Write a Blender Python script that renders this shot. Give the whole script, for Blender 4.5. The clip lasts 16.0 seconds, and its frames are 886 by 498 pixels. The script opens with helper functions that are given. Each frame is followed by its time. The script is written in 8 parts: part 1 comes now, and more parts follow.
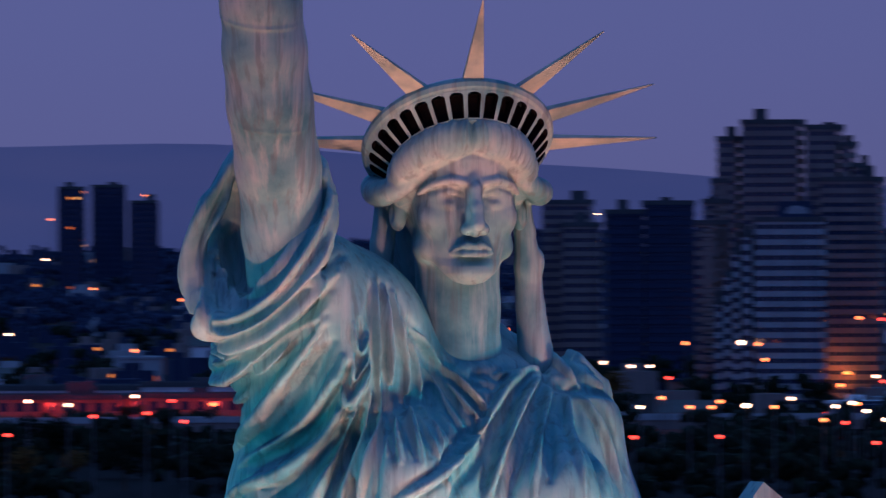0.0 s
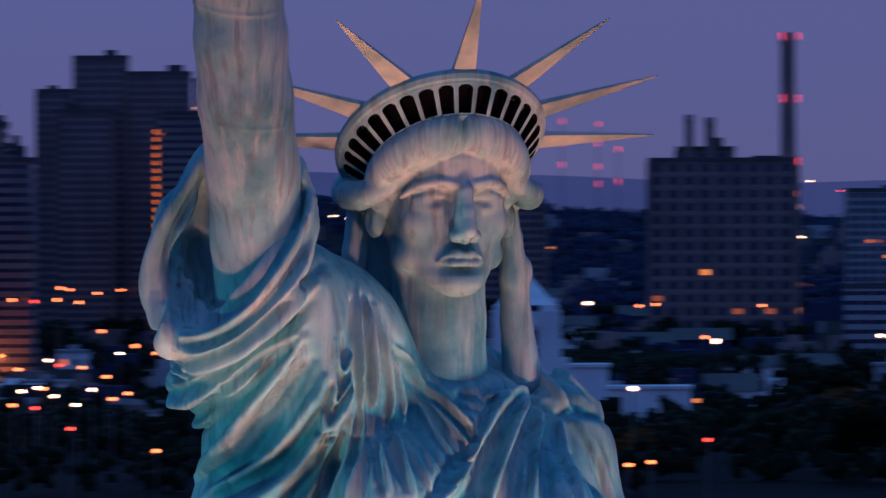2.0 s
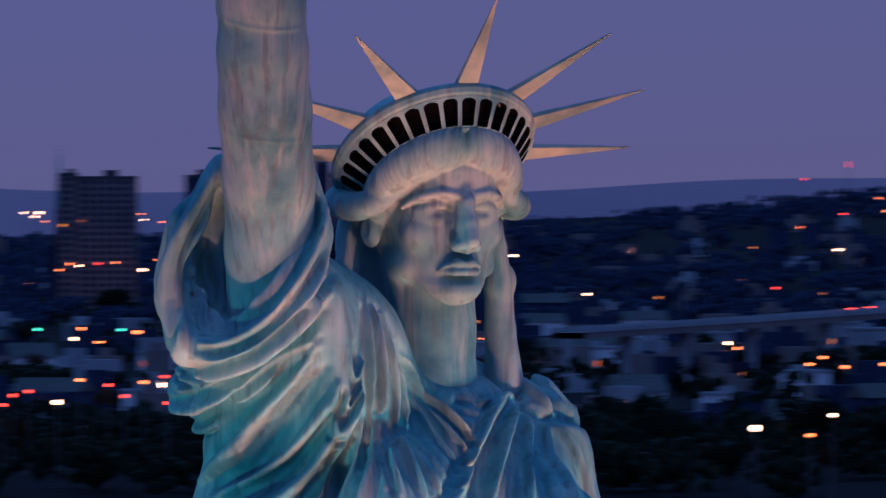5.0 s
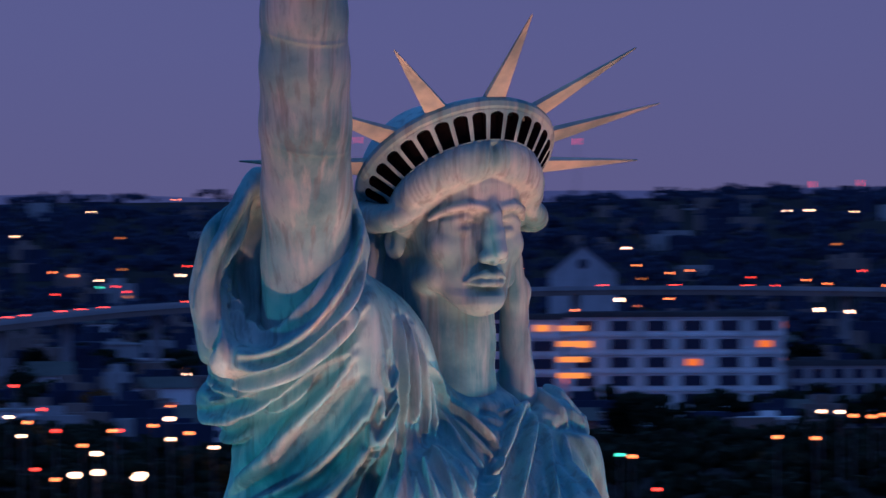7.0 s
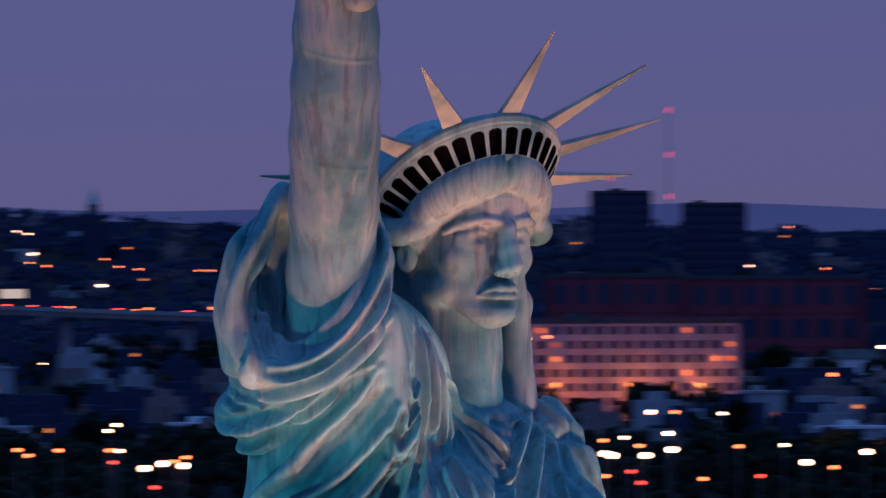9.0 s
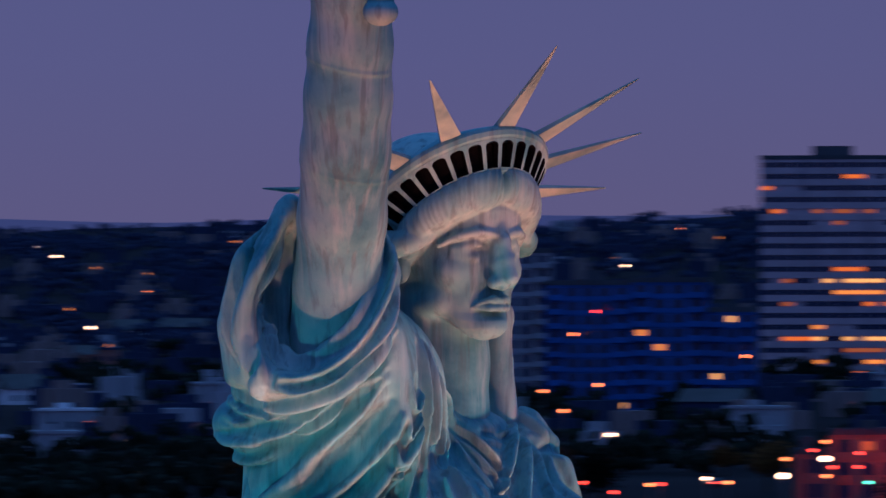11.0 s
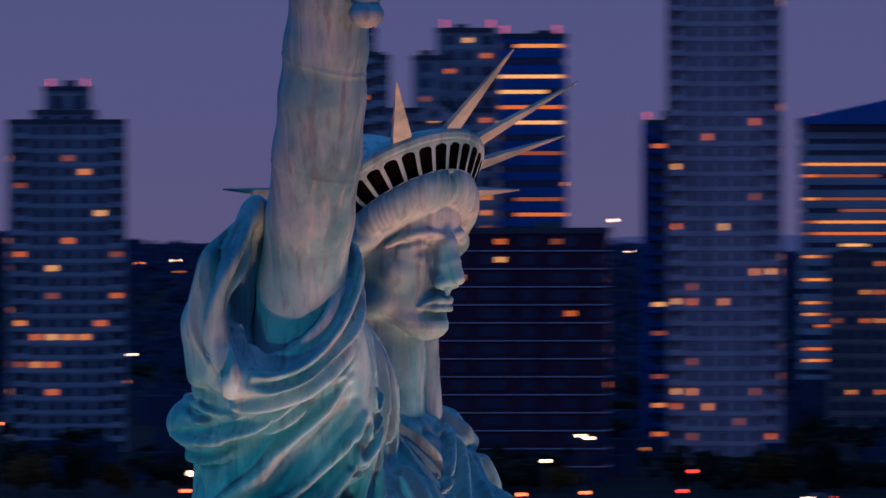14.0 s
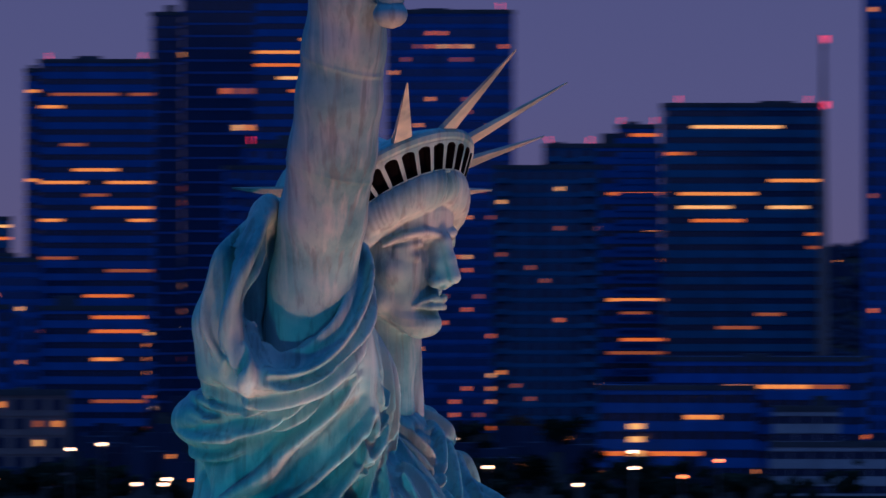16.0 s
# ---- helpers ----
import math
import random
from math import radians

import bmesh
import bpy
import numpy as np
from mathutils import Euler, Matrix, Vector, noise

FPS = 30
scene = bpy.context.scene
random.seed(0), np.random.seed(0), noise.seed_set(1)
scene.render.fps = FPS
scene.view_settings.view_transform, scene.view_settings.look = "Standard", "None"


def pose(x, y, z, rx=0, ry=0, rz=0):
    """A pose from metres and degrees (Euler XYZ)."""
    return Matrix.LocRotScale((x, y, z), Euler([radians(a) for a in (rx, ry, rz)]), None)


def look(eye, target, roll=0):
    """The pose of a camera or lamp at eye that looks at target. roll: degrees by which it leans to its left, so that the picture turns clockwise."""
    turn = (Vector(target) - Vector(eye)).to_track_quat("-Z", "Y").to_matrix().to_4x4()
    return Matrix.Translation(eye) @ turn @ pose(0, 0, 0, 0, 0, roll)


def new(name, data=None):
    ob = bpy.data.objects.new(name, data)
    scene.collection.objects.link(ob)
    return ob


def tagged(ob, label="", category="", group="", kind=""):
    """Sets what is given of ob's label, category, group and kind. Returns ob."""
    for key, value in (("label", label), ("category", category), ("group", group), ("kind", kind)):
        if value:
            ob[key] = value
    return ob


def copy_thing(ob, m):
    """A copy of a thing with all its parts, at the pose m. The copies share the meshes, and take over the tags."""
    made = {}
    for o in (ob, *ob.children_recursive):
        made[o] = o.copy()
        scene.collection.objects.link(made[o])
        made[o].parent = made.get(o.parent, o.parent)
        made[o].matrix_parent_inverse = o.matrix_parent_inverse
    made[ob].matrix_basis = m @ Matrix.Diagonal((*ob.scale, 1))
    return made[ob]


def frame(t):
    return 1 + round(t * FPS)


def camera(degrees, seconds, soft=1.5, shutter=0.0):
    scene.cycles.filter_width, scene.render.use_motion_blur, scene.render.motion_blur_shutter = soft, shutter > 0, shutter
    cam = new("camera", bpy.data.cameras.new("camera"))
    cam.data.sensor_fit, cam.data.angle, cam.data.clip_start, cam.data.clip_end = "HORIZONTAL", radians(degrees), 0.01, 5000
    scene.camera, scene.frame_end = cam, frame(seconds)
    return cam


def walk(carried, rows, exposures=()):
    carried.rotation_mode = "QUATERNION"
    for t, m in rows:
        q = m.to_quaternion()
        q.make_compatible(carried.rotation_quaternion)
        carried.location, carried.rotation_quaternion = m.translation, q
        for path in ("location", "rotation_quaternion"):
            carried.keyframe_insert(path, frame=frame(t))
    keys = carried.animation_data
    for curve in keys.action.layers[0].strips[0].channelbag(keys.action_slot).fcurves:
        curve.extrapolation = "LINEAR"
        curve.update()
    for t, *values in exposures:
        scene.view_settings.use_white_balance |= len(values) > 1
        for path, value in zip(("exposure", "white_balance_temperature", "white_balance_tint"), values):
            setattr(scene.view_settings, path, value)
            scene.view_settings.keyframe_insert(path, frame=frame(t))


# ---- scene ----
cam = camera(4.0456, 16.0, soft=1.5, shutter=0.7)
PATH = [
    (0.0, pose(-64.800, -308.412, 78.444, 89.7489, 0.2075, -11.8078)),
    (0.5, pose(-68.047, -297.454, 78.661, 89.7091, 0.2179, -12.8150)),
    (1.0, pose(-71.388, -287.779, 78.827, 89.6801, 0.2242, -13.8972)),
    (1.5, pose(-75.727, -279.986, 78.988, 89.6509, 0.2226, -15.1335)),
    (2.0, pose(-79.847, -274.679, 79.095, 89.6310, 0.2030, -16.2399)),
    (2.5, pose(-85.528, -272.700, 79.134, 89.6284, 0.1849, -17.4763)),
    (3.0, pose(-91.665, -272.076, 79.233, 89.6149, 0.1684, -18.7288)),
    (3.5, pose(-98.149, -271.588, 79.332, 89.6030, 0.1537, -20.0053)),
    (4.0, pose(-104.162, -271.075, 79.309, 89.6172, 0.1450, -21.1508)),
    (4.5, pose(-110.275, -270.193, 79.227, 89.6447, 0.1500, -22.3107)),
    (5.0, pose(-116.612, -268.885, 79.127, 89.6770, 0.1670, -23.5228)),
    (5.5, pose(-123.055, -267.211, 79.035, 89.7089, 0.1911, -24.7699)),
    (6.0, pose(-129.492, -265.243, 78.974, 89.7355, 0.2177, -26.0348)),
    (6.5, pose(-135.812, -263.062, 78.968, 89.7518, 0.2422, -27.3006)),
    (7.0, pose(-141.983, -260.755, 79.016, 89.7563, 0.2606, -28.5574)),
    (7.5, pose(-148.152, -258.412, 79.044, 89.7616, 0.2714, -29.8125)),
    (8.0, pose(-154.317, -256.140, 79.052, 89.7766, 0.2735, -31.0513)),
    (8.5, pose(-160.753, -253.802, 79.086, 89.7877, 0.2689, -32.3201)),
    (9.0, pose(-167.163, -251.023, 79.108, 89.8042, 0.2576, -33.6172)),
    (9.5, pose(-173.582, -247.648, 79.161, 89.8131, 0.2381, -34.9789)),
    (10.0, pose(-179.977, -243.778, 79.243, 89.8137, 0.2132, -36.3965)),
    (10.5, pose(-186.275, -239.575, 79.326, 89.8106, 0.1868, -37.8454)),
    (11.0, pose(-192.414, -235.207, 79.386, 89.8086, 0.1626, -39.3007)),
    (11.5, pose(-198.352, -230.849, 79.398, 89.8123, 0.1447, -40.7378)),
    (12.0, pose(-204.027, -226.563, 79.338, 89.8276, 0.1342, -42.1381)),
    (12.5, pose(-209.429, -221.982, 79.214, 89.8552, 0.1232, -43.5302)),
    (13.0, pose(-214.966, -216.942, 79.124, 89.8705, 0.1080, -44.9804)),
    (13.5, pose(-220.496, -212.051, 79.054, 89.8808, 0.0897, -46.3990)),
    (14.0, pose(-226.237, -206.900, 78.850, 89.9147, 0.0704, -47.8657)),
    (14.5, pose(-231.541, -201.248, 78.745, 89.9336, 0.0514, -49.3333)),
    (15.0, pose(-236.760, -195.482, 78.800, 89.9265, 0.0205, -50.7984)),
    (15.5, pose(-242.150, -190.136, 78.701, 89.9469, -0.0096, -52.2130)),
    (16.0, pose(-247.773, -184.874, 78.469, 89.9819, -0.0463, -53.6281)),
]
walk(cam, PATH, [(0.0, 0.06, 6130, 7), (9.0, 0.06, 6130, 7), (12.0, -0.05, 6050, 4), (16.0, -0.14, 5850, 3)])

# ---- world and lights: dusk sky, warm floodlights round the plinth, added cool fill ----
world = bpy.data.worlds.new("dusk")
scene.world = world
world.use_nodes = True
wn, wl = world.node_tree.nodes, world.node_tree.links
wn.clear()
where = wn.new("ShaderNodeTexCoord")
split = wn.new("ShaderNodeSeparateXYZ")
# the glow near the horizon turns from blue to purple towards the east
fades = []
for low in (((0.0, (0.098, 0.1, 0.25)), (0.012, (0.1, 0.106, 0.272)), (0.04, (0.096, 0.11, 0.29))), ((0.0, (0.118, 0.096, 0.205)), (0.012, (0.104, 0.095, 0.222)), (0.04, (0.078, 0.084, 0.215)))):
    fade = wn.new("ShaderNodeValToRGB")
    e = fade.color_ramp.elements
    for at in (0.2, 0.3, 0.6):
        e.new(at)
    for stop, (pos_, col) in zip(e, (*low, (0.35, (0.09, 0.15, 0.48)), (1.0, (0.07, 0.27, 0.68)))):
        stop.position, stop.color = pos_, (*col, 1)
    fades.append(fade)
turned = wn.new("ShaderNodeMapRange")
turned.inputs["From Min"].default_value, turned.inputs["From Max"].default_value = 0.2, 0.75
both = wn.new("ShaderNodeMix")
both.data_type = "RGBA"
dusk = wn.new("ShaderNodeBackground")
dusk.inputs["Strength"].default_value = 1.0
out = wn.new("ShaderNodeOutputWorld")
wl.new(where.outputs["Generated"], split.inputs[0])
wl.new(split.outputs["X"], turned.inputs["Value"])
wl.new(turned.outputs["Result"], both.inputs["Factor"])
for fade, socket in zip(fades, (both.inputs[6], both.inputs[7])):
    wl.new(split.outputs["Z"], fade.inputs["Fac"])
    wl.new(fade.outputs["Color"], socket)
wl.new(both.outputs[2], dusk.inputs["Color"])
wl.new(dusk.outputs[0], out.inputs["Surface"])


def statue_lamp(x, y, z, target, watts, size, colour, beam):
    """A spot lamp low down round the statue: warm floodlights, and added cool fill."""
    data = bpy.data.lights.new("flood_fill_lamp", "SPOT")
    data.energy, data.color, data.shadow_soft_size = watts, colour, size
    data.spot_size, data.spot_blend = radians(beam), 1.0
    ob = new("flood_fill_lamp", data)
    ob.matrix_world = look((x, y, z), target)
    return ob


WARM, COOL_FILL = (1.0, 0.34, 0.25), (0.15, 0.78, 0.92)
statue_lamp(6, -38, 12, (0, -1, 75), 170000, 0.6, WARM, 20)
statue_lamp(-14, -78, 10, (0.2, -1, 78.5), 180000, 1.5, WARM, 7)
statue_lamp(-34, -30, 12, (-5.4, -3, 82.5), 170000, 0.6, WARM, 11)
statue_lamp(-32, -14, 12, (-5, 0, 74), 45000, 0.8, WARM, 18)
statue_lamp(48, -52, 8, (1, -1, 72), 280000, 1.5, WARM, 12)
# added cool fill, standing in for teal skylight on the robe
statue_lamp(80, -60, 6, (0, -2, 67.5), 400000, 2.0, COOL_FILL, 8)
statue_lamp(-104, -16, 6, (-4, 0, 69), 215000, 2.0, COOL_FILL, 10)


def street_glow(x, y, z, watts, colour=(1.0, 0.3, 0.1)):
    """The spill of a cluster of sodium street lamps, or an added red glow."""
    data = bpy.data.lights.new("glow_lamp", "POINT")
    data.energy, data.color, data.shadow_soft_size = watts, colour, 0.6
    new("glow_lamp", data).location = (x, y, z)




# ---- materials ----
def mat(name, colour, rough=0.7, metal=0.0, spec=0.3):
    m = bpy.data.materials.new(name)
    m.use_nodes = True
    b = m.node_tree.nodes["Principled BSDF"]
    b.inputs["Base Color"].default_value = (*colour, 1)
    b.inputs["Roughness"].default_value, b.inputs["Metallic"].default_value = rough, metal
    b.inputs["Specular IOR Level"].default_value = spec
    return m


def nodes_of(m):
    t = m.node_tree
    return t.nodes, t.links, t.nodes["Principled BSDF"]


def noise_at(m, scale, detail=4.0, stretch=(1, 1, 1), rough=0.55, where="Object"):
    n, l, _ = nodes_of(m)
    co = n.new("ShaderNodeTexCoord")
    mp = n.new("ShaderNodeMapping")
    mp.inputs["Scale"].default_value = stretch
    tx = n.new("ShaderNodeTexNoise")
    tx.inputs["Scale"].default_value, tx.inputs["Detail"].default_value, tx.inputs["Roughness"].default_value = scale, detail, rough
    l.new(co.outputs[where], mp.inputs["Vector"])
    l.new(mp.outputs[0], tx.inputs["Vector"])
    return tx.outputs["Fac"]


def ramp(m, fac, stops):
    n, l, _ = nodes_of(m)
    r = n.new("ShaderNodeValToRGB")
    e = r.color_ramp.elements
    while len(e) < len(stops):
        e.new(0.5)
    for s, (pos, col) in zip(e, stops):
        s.position, s.color = pos, (*col, 1)
    l.new(fac, r.inputs["Fac"])
    return r.outputs["Color"]


def mix(m, fac, a, b, how="MIX"):
    n, l, _ = nodes_of(m)
    x = n.new("ShaderNodeMix")
    x.data_type, x.blend_type = "RGBA", how
    if isinstance(fac, float):
        x.inputs["Factor"].default_value = fac
    else:
        l.new(fac, x.inputs["Factor"])
    for sock, v in ((x.inputs[6], a), (x.inputs[7], b)):
        if isinstance(v, tuple):
            sock.default_value = (*v, 1)
        else:
            l.new(v, sock)
    return x.outputs[2]


def bump(m, fac, strength, distance):
    n, l, b = nodes_of(m)
    x = n.new("ShaderNodeBump")
    x.inputs["Strength"].default_value, x.inputs["Distance"].default_value = strength, distance
    l.new(fac, x.inputs["Height"])
    l.new(x.outputs[0], b.inputs["Normal"])


def paint(m, colour):
    n, l, b = nodes_of(m)
    l.new(colour, b.inputs["Base Color"])
    return m


MAT_COPPER = mat("weathered_copper", (0.2, 0.44, 0.46), 0.68, 0.0, 0.25)
blotch = ramp(MAT_COPPER, noise_at(MAT_COPPER, 0.45, 6), [(0.34, (0.05, 0.2, 0.235)), (0.46, (0.13, 0.33, 0.345)), (0.56, (0.2, 0.38, 0.385)), (0.7, (0.32, 0.45, 0.44))])
# rain streaks: pale and brown, drawn out downwards
pale = ramp(MAT_COPPER, noise_at(MAT_COPPER, 1.6, 6, (1.8, 1.8, 0.16)), [(0.52, (0, 0, 0)), (0.72, (0.42, 0.42, 0.42))])
brown = ramp(MAT_COPPER, noise_at(MAT_COPPER, 1.3, 7, (1.6, 1.6, 0.13), 0.65), [(0.56, (0, 0, 0)), (0.74, (0.24, 0.24, 0.24))])
grime = ramp(MAT_COPPER, noise_at(MAT_COPPER, 3.0, 8, (1, 1, 0.3), 0.7), [(0.55, (0, 0, 0)), (0.7, (0.4, 0.4, 0.4))])
worn = mix(MAT_COPPER, pale, blotch, (0.43, 0.55, 0.52))
worn = mix(MAT_COPPER, brown, worn, (0.13, 0.14, 0.13))
worn = mix(MAT_COPPER, grime, worn, (0.055, 0.11, 0.13))
fine = ramp(MAT_COPPER, noise_at(MAT_COPPER, 2.6, 4, (1.6, 1.6, 0.06), 0.5), [(0.53, (0, 0, 0)), (0.66, (0.5, 0.5, 0.5))])
worn = mix(MAT_COPPER, fine, worn, (0.085, 0.125, 0.135))
paint(MAT_COPPER, worn)
bump(MAT_COPPER, noise_at(MAT_COPPER, 5.0, 5, (1, 1, 0.4), 0.6), 0.2, 0.03)
MAT_RAY = mat("copper_rays", (0.24, 0.38, 0.4), 0.6, 0.0, 0.3)
paint(MAT_RAY, ramp(MAT_RAY, noise_at(MAT_RAY, 1.1, 6), [(0.35, (0.14, 0.24, 0.24)), (0.5, (0.23, 0.33, 0.3)), (0.68, (0.33, 0.42, 0.37))]))
# near-black paint standing in for shade inside the crown
MAT_SHADE = mat("painted_shade", (0.003, 0.003, 0.004), 0.9, 0.0, 0.1)
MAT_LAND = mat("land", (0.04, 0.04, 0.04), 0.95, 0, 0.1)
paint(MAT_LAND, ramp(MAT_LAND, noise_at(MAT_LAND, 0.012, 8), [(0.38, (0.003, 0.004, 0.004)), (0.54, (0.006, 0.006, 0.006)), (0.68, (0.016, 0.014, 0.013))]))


def wall_mat(name, colour, rough=0.85, scale=0.25):
    m = mat(name, colour, rough, 0, 0.2)
    dark = tuple(c * 0.72 for c in colour)
    lite = tuple(min(c * 1.18, 0.9) for c in colour)
    blotchy = ramp(m, noise_at(m, scale, 6, (1, 1, 0.35)), [(0.3, dark), (0.5, colour), (0.72, lite)])
    paint(m, mix(m, ramp(m, noise_at(m, scale * 7, 3), [(0.4, (0, 0, 0)), (0.7, (0.35, 0.35, 0.35))]), blotchy, dark))
    bump(m, noise_at(m, scale * 12, 3), 0.3, 0.1)
    return m


WALLS = {
    "brown": wall_mat("brown_brick", (0.22, 0.165, 0.16)),
    "red": wall_mat("red_brick", (0.3, 0.13, 0.11)),
    "maroon": wall_mat("maroon_cladding", (0.24, 0.05, 0.07)),
    "plum": wall_mat("plum_brick", (0.06, 0.02, 0.04)),
    "grey": wall_mat("grey_concrete", (0.32, 0.32, 0.35)),
    "pale": wall_mat("pale_concrete", (0.46, 0.45, 0.5)),
    "white": wall_mat("white_render", (0.72, 0.71, 0.74)),
    "dark": wall_mat("dark_cladding", (0.024, 0.036, 0.08)),
    "navy": wall_mat("navy_panels", (0.028, 0.115, 0.36)),
    "blue": wall_mat("blue_panels", (0.045, 0.115, 0.34)),
    "rose": wall_mat("rose_concrete", (0.5, 0.37, 0.4)),
    "verdigris": wall_mat("green_copper", (0.2, 0.48, 0.44)),
    "teal": wall_mat("teal_panels", (0.03, 0.13, 0.25)),
}
def lamp_mat(name, colour, strength):
    m = mat(name, colour, 0.5)
    b = m.node_tree.nodes["Principled BSDF"]
    b.inputs["Emission Color"].default_value = (*colour, 1)
    b.inputs["Emission Strength"].default_value = strength
    return m


# haze painted as a faint blue glow on the hill backdrop
MAT_HAZE = lamp_mat("haze_glow_hills", (0.05, 0.056, 0.155), 0.8)
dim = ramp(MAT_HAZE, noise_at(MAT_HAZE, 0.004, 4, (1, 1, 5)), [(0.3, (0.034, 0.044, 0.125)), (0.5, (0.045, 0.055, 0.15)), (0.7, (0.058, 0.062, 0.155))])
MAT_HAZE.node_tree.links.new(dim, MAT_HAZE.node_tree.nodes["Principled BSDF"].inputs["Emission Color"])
MAT_ROOF = wall_mat("roof_felt", (0.07, 0.07, 0.08))
MAT_TILE = wall_mat("grey_roof_tiles", (0.1, 0.09, 0.09))
MAT_GLASS = mat("dark_window_glass", (0.018, 0.03, 0.07), 0.12, 0.0, 0.6)
MAT_STEEL = mat("painted_steel", (0.12, 0.12, 0.13), 0.5, 0.6)


MAT_LIT = [lamp_mat("lit_window_amber", (1.0, 0.27, 0.055), 1.05), lamp_mat("lit_window_orange", (1.0, 0.18, 0.03), 0.85), lamp_mat("lit_window_cream", (1.0, 0.4, 0.12), 1.2), lamp_mat("lit_window_dim", (1.0, 0.2, 0.06), 0.3)]
LAMPS = {
    "white": lamp_mat("white_street_light", (1.0, 0.5, 0.32), 11.0),
    "amber": lamp_mat("amber_street_light", (1.0, 0.19, 0.06), 6.5),
    "red": lamp_mat("red_light", (1.0, 0.05, 0.035), 6.0),
    "beacon": lamp_mat("red_beacon", (1.0, 0.04, 0.1), 2.8),
    "green": lamp_mat("green_signal", (0.1, 0.9, 0.6), 4.0),
}

MAT_BARK = mat("bark", (0.05, 0.04, 0.03), 0.95)
MAT_LEAF = []
# third tint is bluer and paler: distance haze put into the leaf colour
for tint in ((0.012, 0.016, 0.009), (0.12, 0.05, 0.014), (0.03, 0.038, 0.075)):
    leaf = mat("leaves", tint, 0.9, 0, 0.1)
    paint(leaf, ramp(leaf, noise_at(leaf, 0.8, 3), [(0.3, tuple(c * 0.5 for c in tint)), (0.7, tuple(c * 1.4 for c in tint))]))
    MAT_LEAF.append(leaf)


# ---- terrain: harbour island, shore plain, hills on the horizon ----
def ease(a, b, v):
    s = min(max((v - a) / (b - a), 0.0), 1.0)
    return s * s * (3 - 2 * s)


def ground_z(x, y):
    """Height of the land; bearings run clockwise from +y."""
    r = math.hypot(x, y)
    bearing = math.degrees(math.atan2(x, y))
    plain = 36 * ease(900, 1600, r) + 0.0035 * max(r - 1600, 0)
    ridge = 26 - 14 * (1 - ease(22, 26, bearing)) + 5 * math.sin(bearing * 0.45 + 1.0) + 2.0 * math.sin(bearing * 1.7)
    return plain + max(ridge, 8) * ease(3000, 4500, r)


def make_ground():
    bearings = [math.radians(a) for a in [k * 10 for k in range(36)]]
    bearings = sorted(bearings + [math.radians(a * 0.5) for a in range(-10, 160) if a % 20])
    radii = [0.01, 60, 200, 500, 900, 1000, 1100, 1200, 1300, 1400, 1500, 1600, 1800] + [2000 + 125 * k for k in range(24)]
    bm = bmesh.new()
    rows = []
    for r in radii:
        rows.append([bm.verts.new((r * math.sin(a), r * math.cos(a), ground_z(r * math.sin(a), r * math.cos(a)) + (noise.noise(Vector((r * math.sin(a) / 90, r * math.cos(a) / 90, 3))) * 2.5 if r > 2900 else 0))) for a in bearings])
    for p, q in zip(rows, rows[1:]):
        for i in range(len(bearings)):
            j = (i + 1) % len(bearings)
            bm.faces.new((p[i], q[i], q[j], p[j]))
    me = bpy.data.meshes.new("ground")
    bm.to_mesh(me)
    me.polygons.foreach_set("use_smooth", [True] * len(me.polygons))
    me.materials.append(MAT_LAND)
    return tagged(new("ground", me), "dark land of streets, grass and woods", "ground", kind="structure")


make_ground()


def far_hills():
    """A glowing backdrop sheet behind everything, distance haze put into its colour."""
    bm = bmesh.new()
    last = None
    for k in range(241):
        b = -2 + k * 0.27
        top = 75 + 24 * (1 - ease(9, 17, b)) + 5 * ease(24, 27, b) * (1 - ease(30, 40, b)) + 1.6 * math.sin(b * 1.3) + 0.8 * math.sin(b * 3.1)
        x, y = 4680 * math.sin(radians(b)), 4680 * math.cos(radians(b))
        row = (bm.verts.new((x, y, 30)), bm.verts.new((x, y, top)), bm.verts.new((x * 1.02, y * 1.02, top - 6)))
        if last:
            bm.faces.new((last[0], row[0], row[1], last[1]))
            bm.faces.new((last[1], row[1], row[2], last[2]))
        last = row
    me = bpy.data.meshes.new("backdrop")
    bm.to_mesh(me)
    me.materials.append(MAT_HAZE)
    return tagged(new("backdrop", me), "backdrop sheet of hills along the horizon, glowing in haze blue", "hills", kind="structure")


far_hills()


# ---- clay: soft-blended volumes turned into one smooth skin ----
def smooth_min(a, b, k):
    h = np.clip(0.5 + 0.5 * (b - a) / k, 0.0, 1.0)
    return b + (a - b) * h - k * h * (1.0 - h)


def d_ellipsoid(p, c, r, turn=None):
    q = p - np.array(c, np.float32)
    if turn is not None:
        q = q @ turn
    r = np.array(r, np.float32)
    k0 = np.sqrt(((q / r) ** 2).sum(-1))
    k1 = np.sqrt(((q / (r * r)) ** 2).sum(-1)) + 1e-6
    return k0 * (k0 - 1.0) / k1


def d_cone(p, a, b, ra, rb, wave=None):
    a, b = np.array(a, np.float32), np.array(b, np.float32)
    ab = b - a
    t = np.clip(((p - a) @ ab) / max(float(ab @ ab), 1e-9), 0.0, 1.0)
    off = p - a - t[..., None] * ab
    d = np.sqrt((off * off).sum(-1)) - (ra + (rb - ra) * t)
    if wave is not None:
        size, pitch, start = wave
        s = (start + t * float(np.sqrt(ab @ ab))) / pitch
        d = d + size * (np.abs(np.sin(s * 3.1416)) - 0.6 + 0.35 * np.sin(s * 2.3))
    return d


